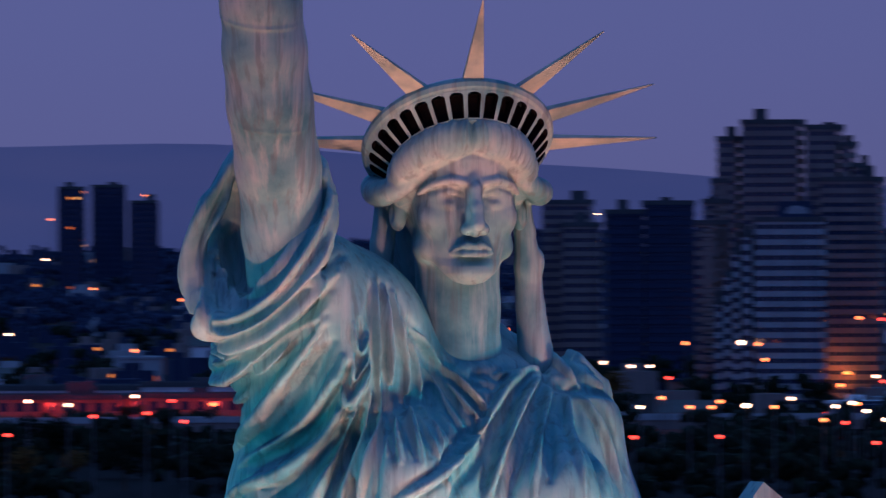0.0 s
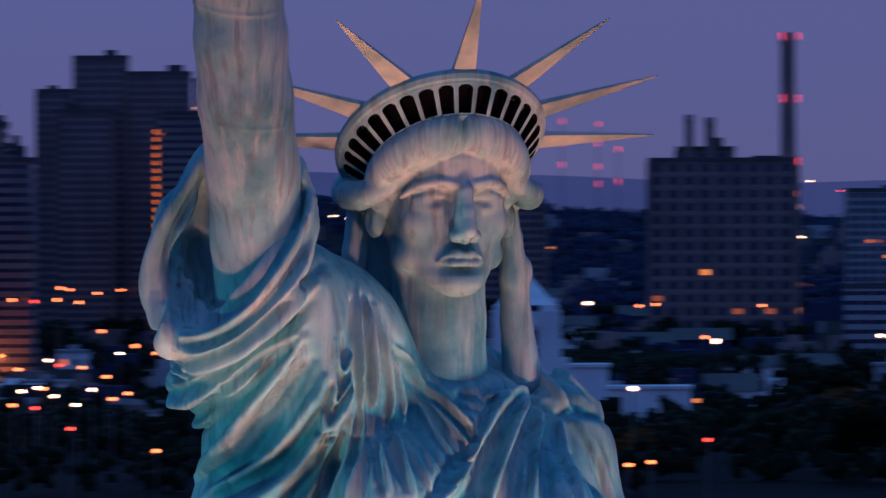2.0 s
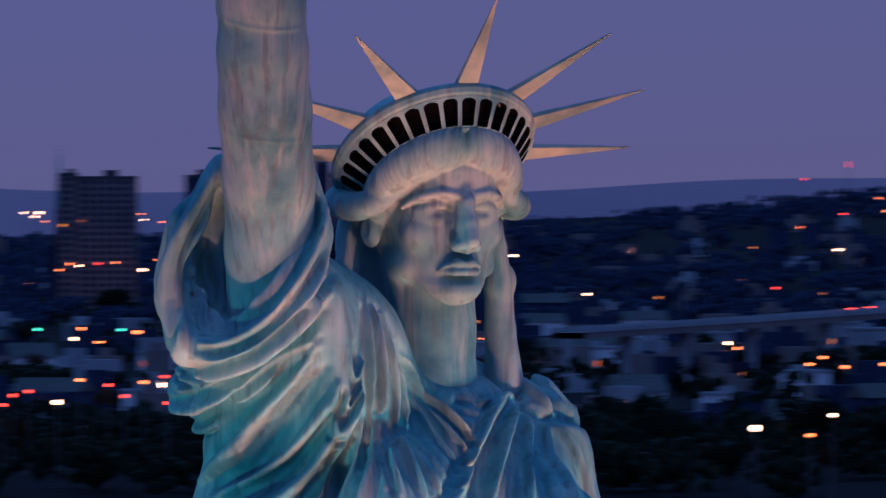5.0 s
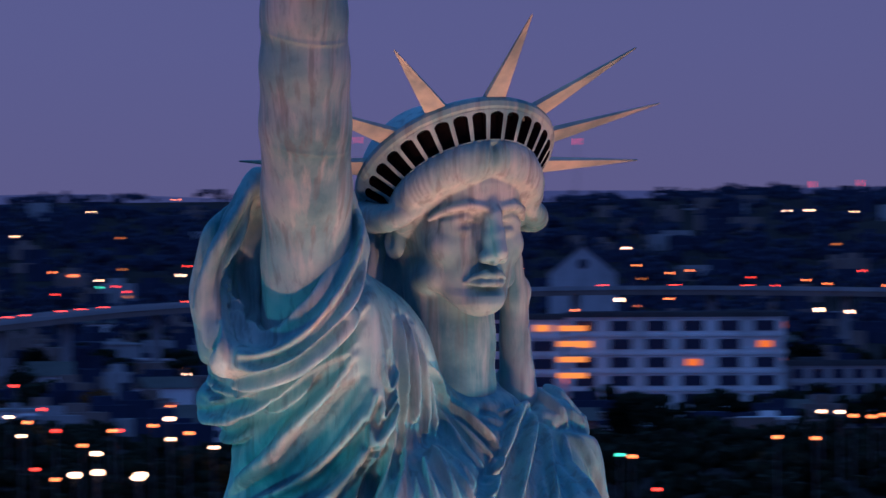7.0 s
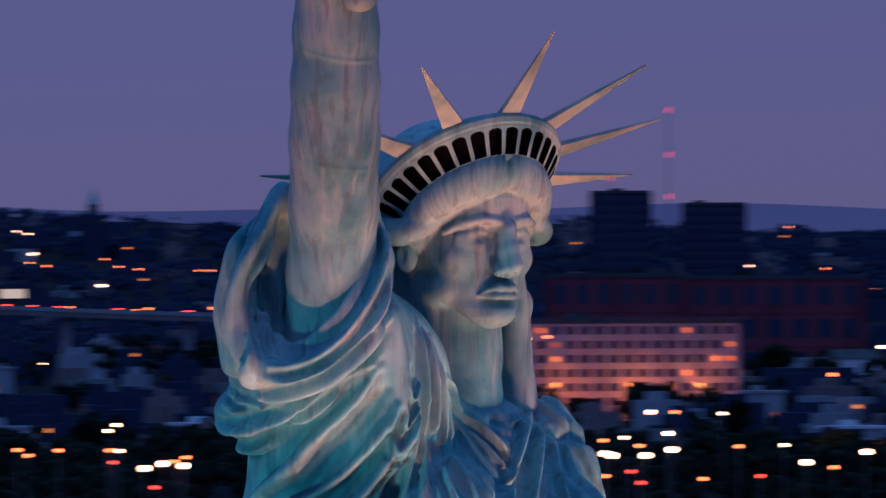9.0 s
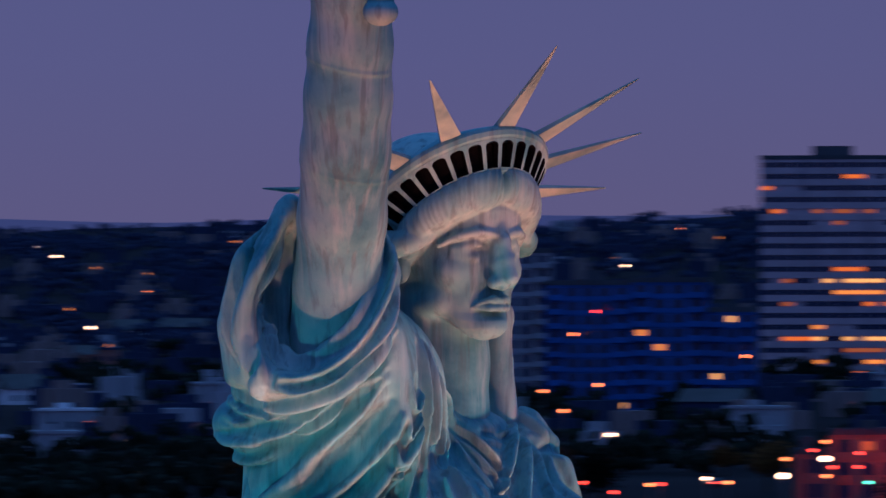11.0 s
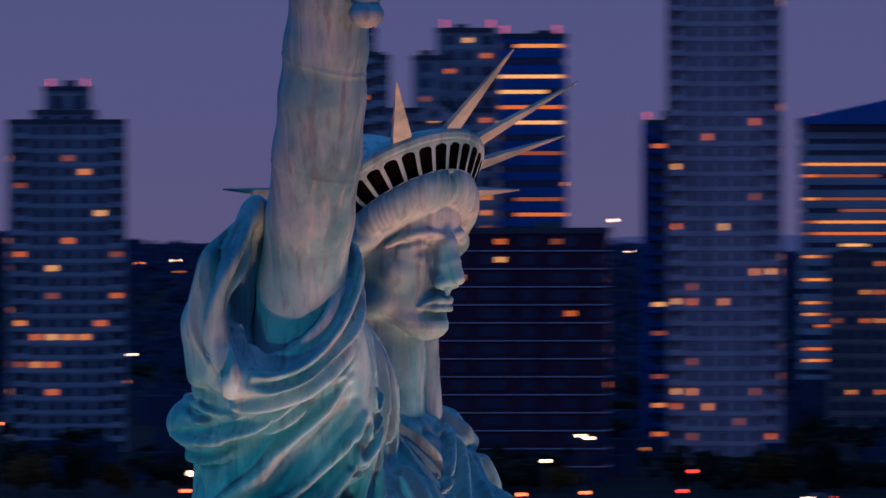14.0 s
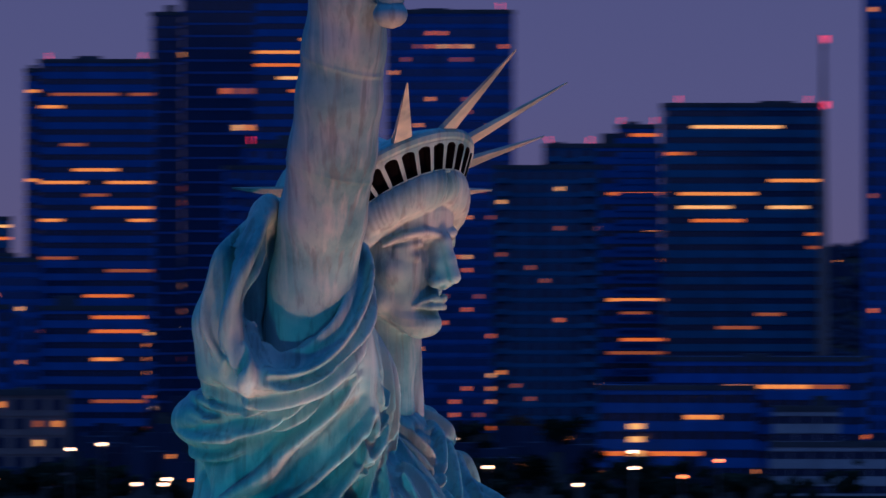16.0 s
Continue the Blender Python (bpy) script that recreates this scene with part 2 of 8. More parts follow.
def spline(points, steps):
    """Catmull-Rom through the points."""
    p = np.array(points, float)
    p = np.vstack([2 * p[0] - p[1], p, 2 * p[-1] - p[-2]])
    out = []
    for i in range(1, len(p) - 2):
        for s in np.arange(steps) / steps:
            a, b, c, d = p[i - 1:i + 3]
            out.append(0.5 * (2 * b + (c - a) * s + (2 * a - 5 * b + 4 * c - d) * s * s + (3 * b - a - 3 * c + d) * s ** 3))
    return np.array(out + [p[-2]])


class Clay:
    def __init__(self, low, high, step):
        self.low, self.step = np.array(low, np.float32), step
        self.shape = tuple(int(n) for n in np.ceil((np.array(high) - low) / step) + 1)
        self.field, self.form = np.full(self.shape, 1.0, np.float32), None

    def _part(self, low, high):
        a = np.clip(np.floor((np.array(low) - self.low) / self.step).astype(int), 0, self.shape)
        b = np.clip(np.ceil((np.array(high) - self.low) / self.step).astype(int) + 1, 0, self.shape)
        if (b <= a).any():
            return None, None
        axes = [np.arange(i, j, dtype=np.float32) * self.step + o for i, j, o in zip(a, b, self.low)]
        return tuple(slice(i, j) for i, j in zip(a, b)), np.stack(np.meshgrid(*axes, indexing="ij"), -1)

    def _blend(self, where, d, k, cut):
        old = self.field[where]
        self.field[where] = -smooth_min(-old, d, k) if cut else smooth_min(old, d, k)

    def ball(self, c, r, k=0.2, turn=None, cut=False):
        pad = max(r) + k + 3 * self.step
        where, p = self._part(np.array(c) - pad, np.array(c) + pad)
        if where:
            self._blend(where, d_ellipsoid(p, c, r, turn), k, cut)

    def tube(self, points, radii, k=0.1, steps=5, cut=False, wave=None):
        """A soft rod along a spline; radii: one, or one for each point."""
        line = spline(points, steps)
        radii = np.interp(np.linspace(0, 1, len(line)), np.linspace(0, 1, len(radii)), radii) if np.ndim(radii) else np.full(len(line), radii)
        run = np.concatenate([[0], np.cumsum(np.linalg.norm(np.diff(line, axis=0), axis=1))])
        pad = radii.max() + k + 3 * self.step
        for n in range(0, len(line) - 1, 5):
            seg, rad = line[n:n + 6], radii[n:n + 6]
            where, p = self._part(seg.min(0) - pad, seg.max(0) + pad)
            if where is None:
                continue
            d = None
            for i in range(len(seg) - 1):
                part_d = d_cone(p, seg[i], seg[i + 1], rad[i], rad[i + 1], (*wave, run[n + i]) if wave else None)
                d = part_d if d is None else np.minimum(d, part_d)
            self._blend(where, d, k, cut)

    def normals_along(self, line):
        """The directions out of the clay along a line, evened out; taken from the form before its folds."""
        if self.form is None:
            self.form = self.field.copy()
        f, out = self.form, []
        for point in line:
            i = np.clip(np.round((point - self.low) / self.step).astype(int), 8, np.array(self.shape) - 9)
            out.append([f[i[0] + 8, i[1], i[2]] - f[i[0] - 8, i[1], i[2]], f[i[0], i[1] + 8, i[2]] - f[i[0], i[1] - 8, i[2]], f[i[0], i[1], i[2] + 8] - f[i[0], i[1], i[2] - 8]])
        out = np.array(out)
        for _ in range(6):
            out = np.vstack([out[:1], 0.25 * out[:-2] + 0.5 * out[1:-1] + 0.25 * out[2:], out[-1:]])
        return (out / np.maximum(np.linalg.norm(out, axis=1), 1e-6)[:, None]).astype(np.float32)

    def stroke(self, points, lift, wide, sharp=False, steps=4, deep=True):
        """Raises (or, below zero, sinks) the surface along a spline, fading out at its ends."""
        line = spline(points, steps)
        up = self.normals_along(line)
        reach = max(wide * (3.2 if sharp else 2.2), 0.45 if deep else 0.0)
        n = len(line) - 1
        for i in range(0, n, 3):
            seg = line[i:i + 4]
            where, p = self._part(seg.min(0) - reach, seg.max(0) + reach)
            if where is None:
                continue
            best = np.full(p.shape[:3], 1e9, np.float32)
            run = np.zeros(p.shape[:3], np.float32)
            # neighbours are measured too, and only points nearest to this stretch are moved
            lo, hi = max(i - 2, 0), min(i + 5, n)
            for j in range(lo, hi):
                a, ab = line[j].astype(np.float32), (line[j + 1] - line[j]).astype(np.float32)
                t = np.clip(((p - a) @ ab) / max(float(ab @ ab), 1e-9), 0, 1)
                off = p - a - t[..., None] * ab
                # the height above the skin counts for little, the way along it for all
                rise = (off * (up[j] + t[..., None] * (up[j + 1] - up[j]))).sum(-1)
                d = np.sqrt(np.maximum((off * off).sum(-1) - (0.85 if deep else 0.0) * rise * rise, 0))
                near = d < best
                best[near], run[near] = d[near], (j + t)[near]
            own = (run >= i) & (run < i + 3) if i + 3 < n else run >= i
            if i == 0:
                own |= run < 0.001
            fade = np.clip(np.minimum(run, n - run) / (0.22 * n), 0, 1)
            fade = fade * fade * (3 - 2 * fade)
            shape = np.exp(-best / wide) if sharp else np.exp(-(best / wide) ** 2)
            self.field[where] -= np.where(own, lift * (0.25 + 0.75 * fade) * shape, 0).astype(np.float32)

    def carve(self, low, high, distance, k=0.1):
        """Blends in a form given by a function of x, y, z."""
        where, p = self._part(low, high)
        self._blend(where, distance(p[..., 0], p[..., 1], p[..., 2]).astype(np.float32), k, False)

    def skin(self):
        """Vertices and quads of the zero surface (one vertex for each cell that it crosses)."""
        f = self.field
        inside = f < 0
        corners = [inside[i:f.shape[0] - 1 + i, j:f.shape[1] - 1 + j, k:f.shape[2] - 1 + k] for i in (0, 1) for j in (0, 1) for k in (0, 1)]
        count = sum(c.astype(np.int8) for c in corners)
        cells = np.argwhere((count > 0) & (count < 8))
        index = np.full(count.shape, -1, np.int32)
        index[tuple(cells.T)] = np.arange(len(cells))
        total, hits = np.zeros((len(cells), 3)), np.zeros(len(cells))
        for a in range(3):
            for u in (0, 1):
                for v in (0, 1):
                    o = np.zeros(3, int)
                    o[[x for x in range(3) if x != a]] = u, v
                    e = np.eye(3, dtype=int)[a]
                    f0, f1 = f[tuple((cells + o).T)], f[tuple((cells + o + e).T)]
                    cross = (f0 < 0) != (f1 < 0)
                    t = np.where(cross, f0 / np.where(cross, f0 - f1, 1), 0)
                    total += np.where(cross[:, None], o + t[:, None] * e, 0)
                    hits += cross
        verts = self.low + (cells + total / hits[:, None]) * self.step
        quads = []
        for a in range(3):
            b, c = (a + 1) % 3, (a + 2) % 3
            lo, hi = [slice(None)] * 3, [slice(None)] * 3
            lo[a], hi[a] = slice(None, -1), slice(1, None)
            s0, s1 = inside[tuple(lo)], inside[tuple(hi)]
            at = np.argwhere(s0 != s1)
            at = at[(at[:, b] > 0) & (at[:, c] > 0) & (at[:, b] < f.shape[b] - 1) & (at[:, c] < f.shape[c] - 1)]
            eb, ec = np.eye(3, dtype=int)[b], np.eye(3, dtype=int)[c]
            q = np.stack([index[tuple((at - o).T)] for o in (eb + ec, ec, 0 * eb, eb)], 1)
            flip = ~s0[tuple(at.T)]
            q[flip] = q[flip][:, ::-1]
            quads.append(q)
        return verts, np.concatenate(quads)


def model_body(clay):
    """Torso, shoulders and the sleeve of the raised arm, before the folds."""
    clay.ball((0.2, 0.1, 70.6), (3.5, 2.7, 3.5), 0.5)
    clay.ball((-0.2, 0.15, 73.0), (2.8, 2.0, 1.75), 0.6)
    clay.ball((-1.6, -2.2, 71.4), (1.5, 1.4, 1.7), 0.8)
    clay.ball((2.1, -1.8, 70.8), (1.5, 1.35, 1.5), 0.7)
    clay.ball((2.65, 0.75, 72.6), (1.55, 1.4, 1.5), 0.6)
    clay.ball((2.65, 0.4, 72.85), (1.5, 1.25, 1.5), 0.3)
    clay.tube([(3.0, 0.6, 72.2), (3.3, 0.3, 70.3), (3.8, -0.4, 68.0)], (1.4, 1.45, 1.5), 0.4)
    clay.tube([(-1.7, 0.2, 73.4), (-3.0, -0.6, 75.0), (-3.9, -1.2, 75.9)], (1.9, 1.95, 1.65), 0.5)
    clay.ball((-3.0, -1.3, 74.3), (1.3, 1.5, 1.9), 0.6)
    clay.tube([(-3.6, 0.2, 74.0), (-3.55, 0.15, 72.2), (-3.55, 0.25, 70.6), (-3.6, 0.3, 68.0)], (1.9, 1.8, 2.2, 2.5), 0.5)
    clay.ball((-0.3, 1.5, 72.6), (3.5, 1.9, 3.0), 0.6)
    clay.ball((-5.1, -0.9, 75.1), (1.35, 1.5, 1.2), 0.5)
    clay.ball((-5.0, 0.4, 74.2), (1.25, 1.5, 0.85), 0.4)
    # the open end of the sleeve, looped round the arm
    ring = [(-5.75, -1.4, 79.5), (-5.98, -1.3, 79.0), (-6.45, -1.1, 77.8), (-6.55, -1.2, 76.6), (-6.3, -1.6, 75.45), (-5.5, -2.3, 75.5), (-4.55, -2.8, 76.45), (-4.02, -2.7, 77.8), (-4.0, -2.25, 79.1)]
    clay.tube(ring, (0.2, 0.28, 0.37, 0.42, 0.62, 0.64, 0.55, 0.45, 0.3), 0.15)
    clay.tube([(-5.6, -1.15, 79.3), (-6.05, -0.6, 78.1), (-6.2, -0.2, 76.6), (-6.0, -0.15, 75.2)], (0.22, 0.45, 0.58, 0.6), 0.3)
    clay.tube([(-4.05, -1.9, 79.2), (-4.4, -1.1, 79.1), (-5.2, -0.95, 79.2), (-5.7, -1.3, 79.3)], (0.3, 0.38, 0.36, 0.25), 0.3)
    clay.tube([(-4.8, -0.9, 78.7), (-4.8, -0.5, 77.4), (-4.7, -0.1, 76.0)], (0.5, 0.85, 1.35), 0.4)
    clay.tube([(-4.64, -1.72, 76.6), (-4.91, -2.26, 78.5), (-5.38, -3.08, 81.0)], 1.08, 0.06, cut=True)


def drape(clay):
    """The folds of the cloth, each a raised ridge or a sharp groove."""
    def beside(points, way):
        line = np.array(points)
        run = np.gradient(line, axis=0)
        side = np.cross(run / np.linalg.norm(run, axis=1)[:, None], clay.normals_along(line))
        swell = 1 + 0.35 * np.sin(np.arange(len(line)) * 1.7 + way * 40)
        return line + side * (way * swell)[:, None]

    def ridge(lift, wide, *points):
        clay.stroke(points, lift, wide)
        if lift > 0.1:
            # pinched creases down both flanks and a soft one off the crest
            for way in (-1, 1):
                clay.stroke(beside(points, way * (wide * 1.05 + 0.03)), -0.5 * lift, 0.06, sharp=True)
            clay.stroke(beside(points, 0.22 * wide), -0.3 * lift, 0.05)

    def dent(depth, wide, *points):
        clay.stroke(points, -depth, wide)

    def groove(depth, wide, *points):
        clay.stroke(points, -min(depth * 0.72, 0.8), max(wide * 0.85, 0.075), sharp=True)

    ridge(0.26, 0.22, (-5.99, -1.57, 79.25), (-6.44, -1.40, 78.33), (-6.83, -1.27, 77.41), (-6.99, -1.17, 76.49), (-6.98, -1.27, 75.70), (-6.76, -1.46, 75.04), (-6.26, -1.07, 74.56))
    ridge(0.22, 0.14, (-5.91, -1.57, 78.96), (-6.26, -1.47, 78.07), (-6.65, -1.45, 77.28), (-6.86, -1.55, 76.36), (-6.86, -1.66, 75.44), (-6.38, -1.07, 74.77))
    ridge(0.18, 0.09, (-5.90, -0.86, 77.41), (-6.21, -1.36, 76.75), (-5.90, -1.18, 76.27), (-5.97, -2.17, 76.03))
    ridge(0.31, 0.13, (-3.85, -2.54, 79.05), (-3.88, -2.42, 78.19), (-4.47, -2.97, 77.47), (-4.97, -3.04, 76.75), (-5.36, -2.82, 76.28), (-5.74, -2.59, 76.07))
    ridge(0.33, 0.13, (-3.78, -2.84, 78.39), (-4.11, -3.17, 77.60), (-4.52, -3.27, 76.88), (-5.04, -3.17, 76.20), (-5.61, -2.95, 75.68), (-6.19, -2.58, 75.39), (-6.62, -2.11, 75.36))
    ridge(0.29, 0.11, (-3.83, -3.15, 77.40), (-4.21, -3.30, 76.74), (-4.69, -3.31, 76.14), (-5.24, -3.09, 75.59), (-5.80, -2.80, 75.20), (-6.32, -2.32, 74.99), (-6.68, -1.99, 75.02))
    ridge(0.44, 0.14, (-3.65, -2.73, 76.47), (-4.40, -3.02, 75.88), (-5.08, -2.91, 75.33), (-5.64, -2.45, 74.88), (-6.06, -1.76, 74.62), (-6.26, -1.07, 74.53))
    ridge(0.31, 0.11, (-3.96, -2.77, 75.61), (-4.53, -2.54, 75.08), (-5.13, -2.21, 74.59), (-5.63, -1.62, 74.22), (-5.92, -0.63, 73.97), (-6.14, 0.31, 73.88))
    ridge(0.31, 0.10, (-4.35, -2.54, 75.03), (-4.83, -2.20, 74.58), (-5.18, -1.72, 74.16), (-5.49, -1.01, 73.86), (-5.83, -0.18, 73.72), (-5.85, 1.16, 73.73))
    ridge(0.22, 0.10, (-6.27, 0.47, 74.14), (-6.16, -0.24, 74.26), (-6.06, -1.03, 74.29), (-5.96, -1.62, 74.38))
    ridge(0.57, 0.19, (-4.03, -2.73, 75.25), (-4.49, -2.12, 74.40), (-4.88, -1.29, 73.52), (-5.23, -0.72, 72.75), (-5.55, 0.32, 72.14))
    ridge(0.48, 0.15, (-3.39, -2.77, 74.29), (-3.79, -2.31, 73.53), (-4.21, -1.69, 72.82), (-4.83, -1.20, 72.22), (-5.60, -0.38, 71.70))
    ridge(0.57, 0.18, (-3.23, -2.67, 73.59), (-3.57, -2.06, 72.76), (-4.06, -1.77, 72.09), (-4.76, -1.52, 71.50), (-5.42, -0.93, 71.18), (-5.84, -0.00, 70.88))
    ridge(0.48, 0.17, (-2.98, -2.71, 73.59), (-3.23, -2.07, 72.56), (-3.68, -1.89, 71.66), (-4.12, -1.94, 70.74))
    ridge(0.40, 0.14, (-2.72, -2.58, 73.44), (-2.91, -2.21, 72.40), (-3.22, -2.02, 71.44), (-3.43, -2.04, 70.68))
    ridge(0.31, 0.13, (-2.41, -2.46, 73.44), (-2.66, -2.70, 72.32), (-2.91, -2.77, 71.40), (-2.92, -2.36, 70.68))
    ridge(0.22, 0.09, (-4.74, -1.88, 74.15), (-4.98, -1.08, 73.43), (-5.27, -0.62, 72.86))
    ridge(0.29, 0.08, (-3.48, -2.79, 74.40), (-3.51, -2.63, 73.73), (-3.34, -2.50, 73.28), (-3.10, -2.61, 73.42), (-2.84, -2.75, 73.89), (-2.59, -2.78, 74.43))
    ridge(0.26, 0.07, (-3.17, -2.85, 74.29), (-3.22, -2.79, 73.90), (-3.08, -2.79, 73.84), (-2.86, -2.84, 74.26), (-2.71, -2.84, 74.71))
    ridge(0.26, 0.07, (-3.20, -2.83, 75.20), (-3.14, -2.84, 74.68), (-2.97, -2.83, 74.51), (-2.79, -2.81, 74.88), (-2.68, -2.71, 75.47))
    ridge(0.20, 0.08, (-3.49, -2.41, 73.22), (-3.58, -1.98, 72.71), (-3.80, -1.76, 72.25))
    ridge(0.29, 0.09, (-2.54, -2.28, 76.28), (-2.56, -2.66, 75.41), (-2.49, -2.72, 74.29), (-2.40, -2.56, 73.16), (-2.45, -3.20, 72.05))
    ridge(0.31, 0.08, (-2.28, -2.24, 76.14), (-2.23, -2.54, 75.18), (-2.15, -2.58, 74.00), (-2.14, -2.83, 72.82), (-2.16, -3.45, 71.82))
    ridge(0.31, 0.08, (-2.04, -2.17, 75.99), (-1.85, -2.34, 74.95), (-1.66, -2.18, 73.79), (-1.71, -2.96, 72.74), (-1.58, -3.57, 71.77))
    ridge(0.26, 0.08, (-1.87, -2.17, 75.68), (-1.52, -2.09, 74.75), (-1.24, -1.93, 73.76), (-1.20, -2.72, 72.87), (-0.98, -3.30, 72.04), (-0.73, -3.33, 71.47))
    ridge(0.26, 0.08, (-1.73, -2.24, 75.26), (-1.17, -1.77, 74.46), (-0.81, -1.80, 73.64), (-0.57, -2.17, 72.91), (-0.21, -2.51, 72.27), (0.07, -2.53, 71.84))
    ridge(0.26, 0.07, (-1.56, -2.12, 75.00), (-0.80, -1.64, 74.20), (-0.39, -1.75, 73.55), (-0.04, -1.97, 73.05), (0.29, -2.06, 72.74))
    ridge(0.44, 0.08, (-1.66, -2.19, 75.23), (-1.03, -1.63, 74.60), (-0.44, -1.56, 74.00), (-0.03, -1.80, 73.55), (0.41, -1.93, 73.04))
    ridge(0.15, 0.07, (-1.36, -3.19, 72.60), (-1.10, -3.43, 71.76), (-0.83, -3.38, 71.05))
    ridge(0.44, 0.12, (2.06, 1.31, 75.15), (2.39, 0.92, 74.55), (2.61, -0.17, 74.08), (2.98, -0.62, 73.63))
    ridge(0.31, 0.11, (2.79, 1.02, 74.92), (3.16, 0.34, 74.38), (3.74, 0.33, 73.98), (4.16, 0.39, 73.44))
    ridge(0.40, 0.11, (2.03, -0.30, 74.06), (1.13, -1.36, 73.74), (0.58, -1.92, 73.10), (0.04, -2.40, 72.40), (-0.81, -3.28, 71.70), (-1.66, -3.52, 71.15), (-2.21, -3.38, 70.84))
    ridge(0.33, 0.11, (2.10, -0.50, 73.95), (1.45, -1.49, 73.31), (0.98, -2.06, 72.51), (0.52, -2.45, 71.64), (0.18, -2.66, 70.80))
    ridge(0.26, 0.10, (2.34, -0.62, 73.80), (1.99, -1.43, 73.02), (1.61, -2.37, 72.08), (1.33, -2.97, 70.94))
    ridge(0.26, 0.11, (2.65, -0.67, 73.60), (2.69, -1.13, 72.81), (2.55, -2.40, 71.99), (2.60, -3.08, 70.93))
    ridge(0.31, 0.10, (2.97, -0.68, 73.46), (3.45, -0.73, 72.80), (3.83, -0.68, 71.95), (4.06, -0.93, 70.87))
    ridge(0.22, 0.08, (0.58, -1.52, 73.86), (1.24, -1.15, 73.96), (2.00, -0.32, 74.06))
    ridge(0.26, 0.11, (-5.36, 1.33, 74.87), (-6.14, 0.06, 74.53), (-6.15, -0.71, 74.34), (-6.09, -1.39, 74.38))
    ridge(0.40, 0.11, (-5.96, 1.23, 73.89), (-6.05, 0.42, 73.79), (-5.90, -0.30, 73.79), (-5.75, -0.92, 73.99), (-5.71, -1.76, 74.32))
    ridge(0.26, 0.10, (-5.19, 1.64, 73.41), (-5.41, 0.93, 73.33), (-5.51, 0.15, 73.34), (-5.47, -0.51, 73.51))
    ridge(0.26, 0.13, (-6.27, -0.63, 78.71), (-6.60, -0.41, 77.89), (-6.74, -0.24, 77.07), (-6.72, -0.33, 76.25), (-6.43, -0.62, 75.44))
    ridge(-0.66, 0.22, (-5.82, -1.51, 78.86), (-5.82, -1.16, 78.20), (-6.10, -1.24, 77.54), (-6.35, -1.50, 76.88), (-6.38, -1.70, 76.36), (-6.21, -2.07, 75.96), (-5.93, -2.66, 75.86))
    ridge(-0.26, 0.18, (-6.34, -1.81, 76.10), (-6.20, -2.33, 75.70), (-5.87, -2.83, 75.70))
    ridge(0.26, 0.22, (-6.09, -1.58, 79.06), (-6.59, -1.38, 78.07), (-6.88, -1.26, 77.15), (-6.94, -1.07, 76.23), (-6.56, -0.50, 75.43))
    groove(0.55, 0.11, (-5.97, -1.58, 79.06), (-6.39, -1.46, 78.18), (-6.77, -1.39, 77.33), (-6.96, -1.40, 76.43), (-6.93, -1.46, 75.57), (-6.39, -1.03, 74.85))
    groove(1.93, 0.17, (-5.74, -1.35, 78.70), (-5.92, -1.19, 78.00), (-6.41, -1.43, 77.28), (-6.64, -1.69, 76.49), (-6.76, -1.89, 75.71), (-6.74, -1.82, 75.05))
    groove(0.92, 0.12, (-5.86, -1.04, 77.80), (-5.90, -0.82, 77.14), (-5.76, -0.94, 76.61), (-5.56, -1.34, 76.27), (-5.72, -2.43, 76.15))
    groove(1.01, 0.11, (-6.63, -1.76, 76.23), (-6.46, -1.98, 75.91), (-6.15, -2.24, 75.86), (-5.89, -2.65, 75.97))
    groove(0.64, 0.09, (-6.70, -2.00, 75.77), (-6.47, -2.28, 75.55), (-6.17, -2.55, 75.57), (-5.87, -2.83, 75.70))
    groove(0.69, 0.09, (-3.83, -2.71, 78.78), (-4.14, -3.08, 77.99), (-4.51, -3.19, 77.25), (-4.98, -3.18, 76.55), (-5.42, -2.99, 76.04), (-5.88, -2.74, 75.83), (-6.26, -2.29, 75.73))
    groove(0.69, 0.09, (-3.85, -3.14, 77.93), (-4.13, -3.27, 77.24), (-4.57, -3.36, 76.56), (-5.08, -3.20, 75.94), (-5.63, -2.93, 75.44), (-6.17, -2.54, 75.15), (-6.61, -2.12, 75.15))
    groove(0.60, 0.09, (-3.40, -2.35, 76.93), (-4.21, -3.19, 76.38), (-4.76, -3.20, 75.83), (-5.34, -2.95, 75.31), (-5.88, -2.56, 74.98), (-6.37, -1.97, 74.81), (-6.56, -1.65, 74.86))
    groove(1.66, 0.14, (-3.78, -2.83, 76.11), (-4.27, -2.73, 75.50), (-4.83, -2.44, 75.01), (-5.46, -2.10, 74.56), (-5.94, -1.60, 74.38), (-6.21, -0.96, 74.41))
    groove(0.55, 0.09, (-4.30, -2.67, 75.21), (-4.73, -2.36, 74.82), (-5.19, -2.08, 74.43), (-5.52, -1.58, 74.13), (-5.79, -0.68, 73.91))
    groove(1.38, 0.12, (-4.17, -2.60, 75.05), (-4.61, -2.23, 74.58), (-4.94, -1.78, 74.13), (-5.19, -1.13, 73.78), (-5.61, -0.33, 73.59), (-5.79, 0.99, 73.57))
    groove(0.74, 0.11, (-6.57, -0.23, 75.16), (-6.45, -0.40, 74.84), (-6.28, -0.64, 74.55), (-6.21, -0.96, 74.45))
    groove(0.46, 0.09, (-6.50, 0.07, 74.79), (-6.25, 0.10, 74.44), (-6.15, -0.40, 74.28), (-6.13, -1.04, 74.35))
    groove(0.37, 0.09, (-6.14, 0.77, 73.87), (-6.06, -0.22, 74.10), (-5.91, -0.96, 74.16), (-5.78, -1.52, 74.22))
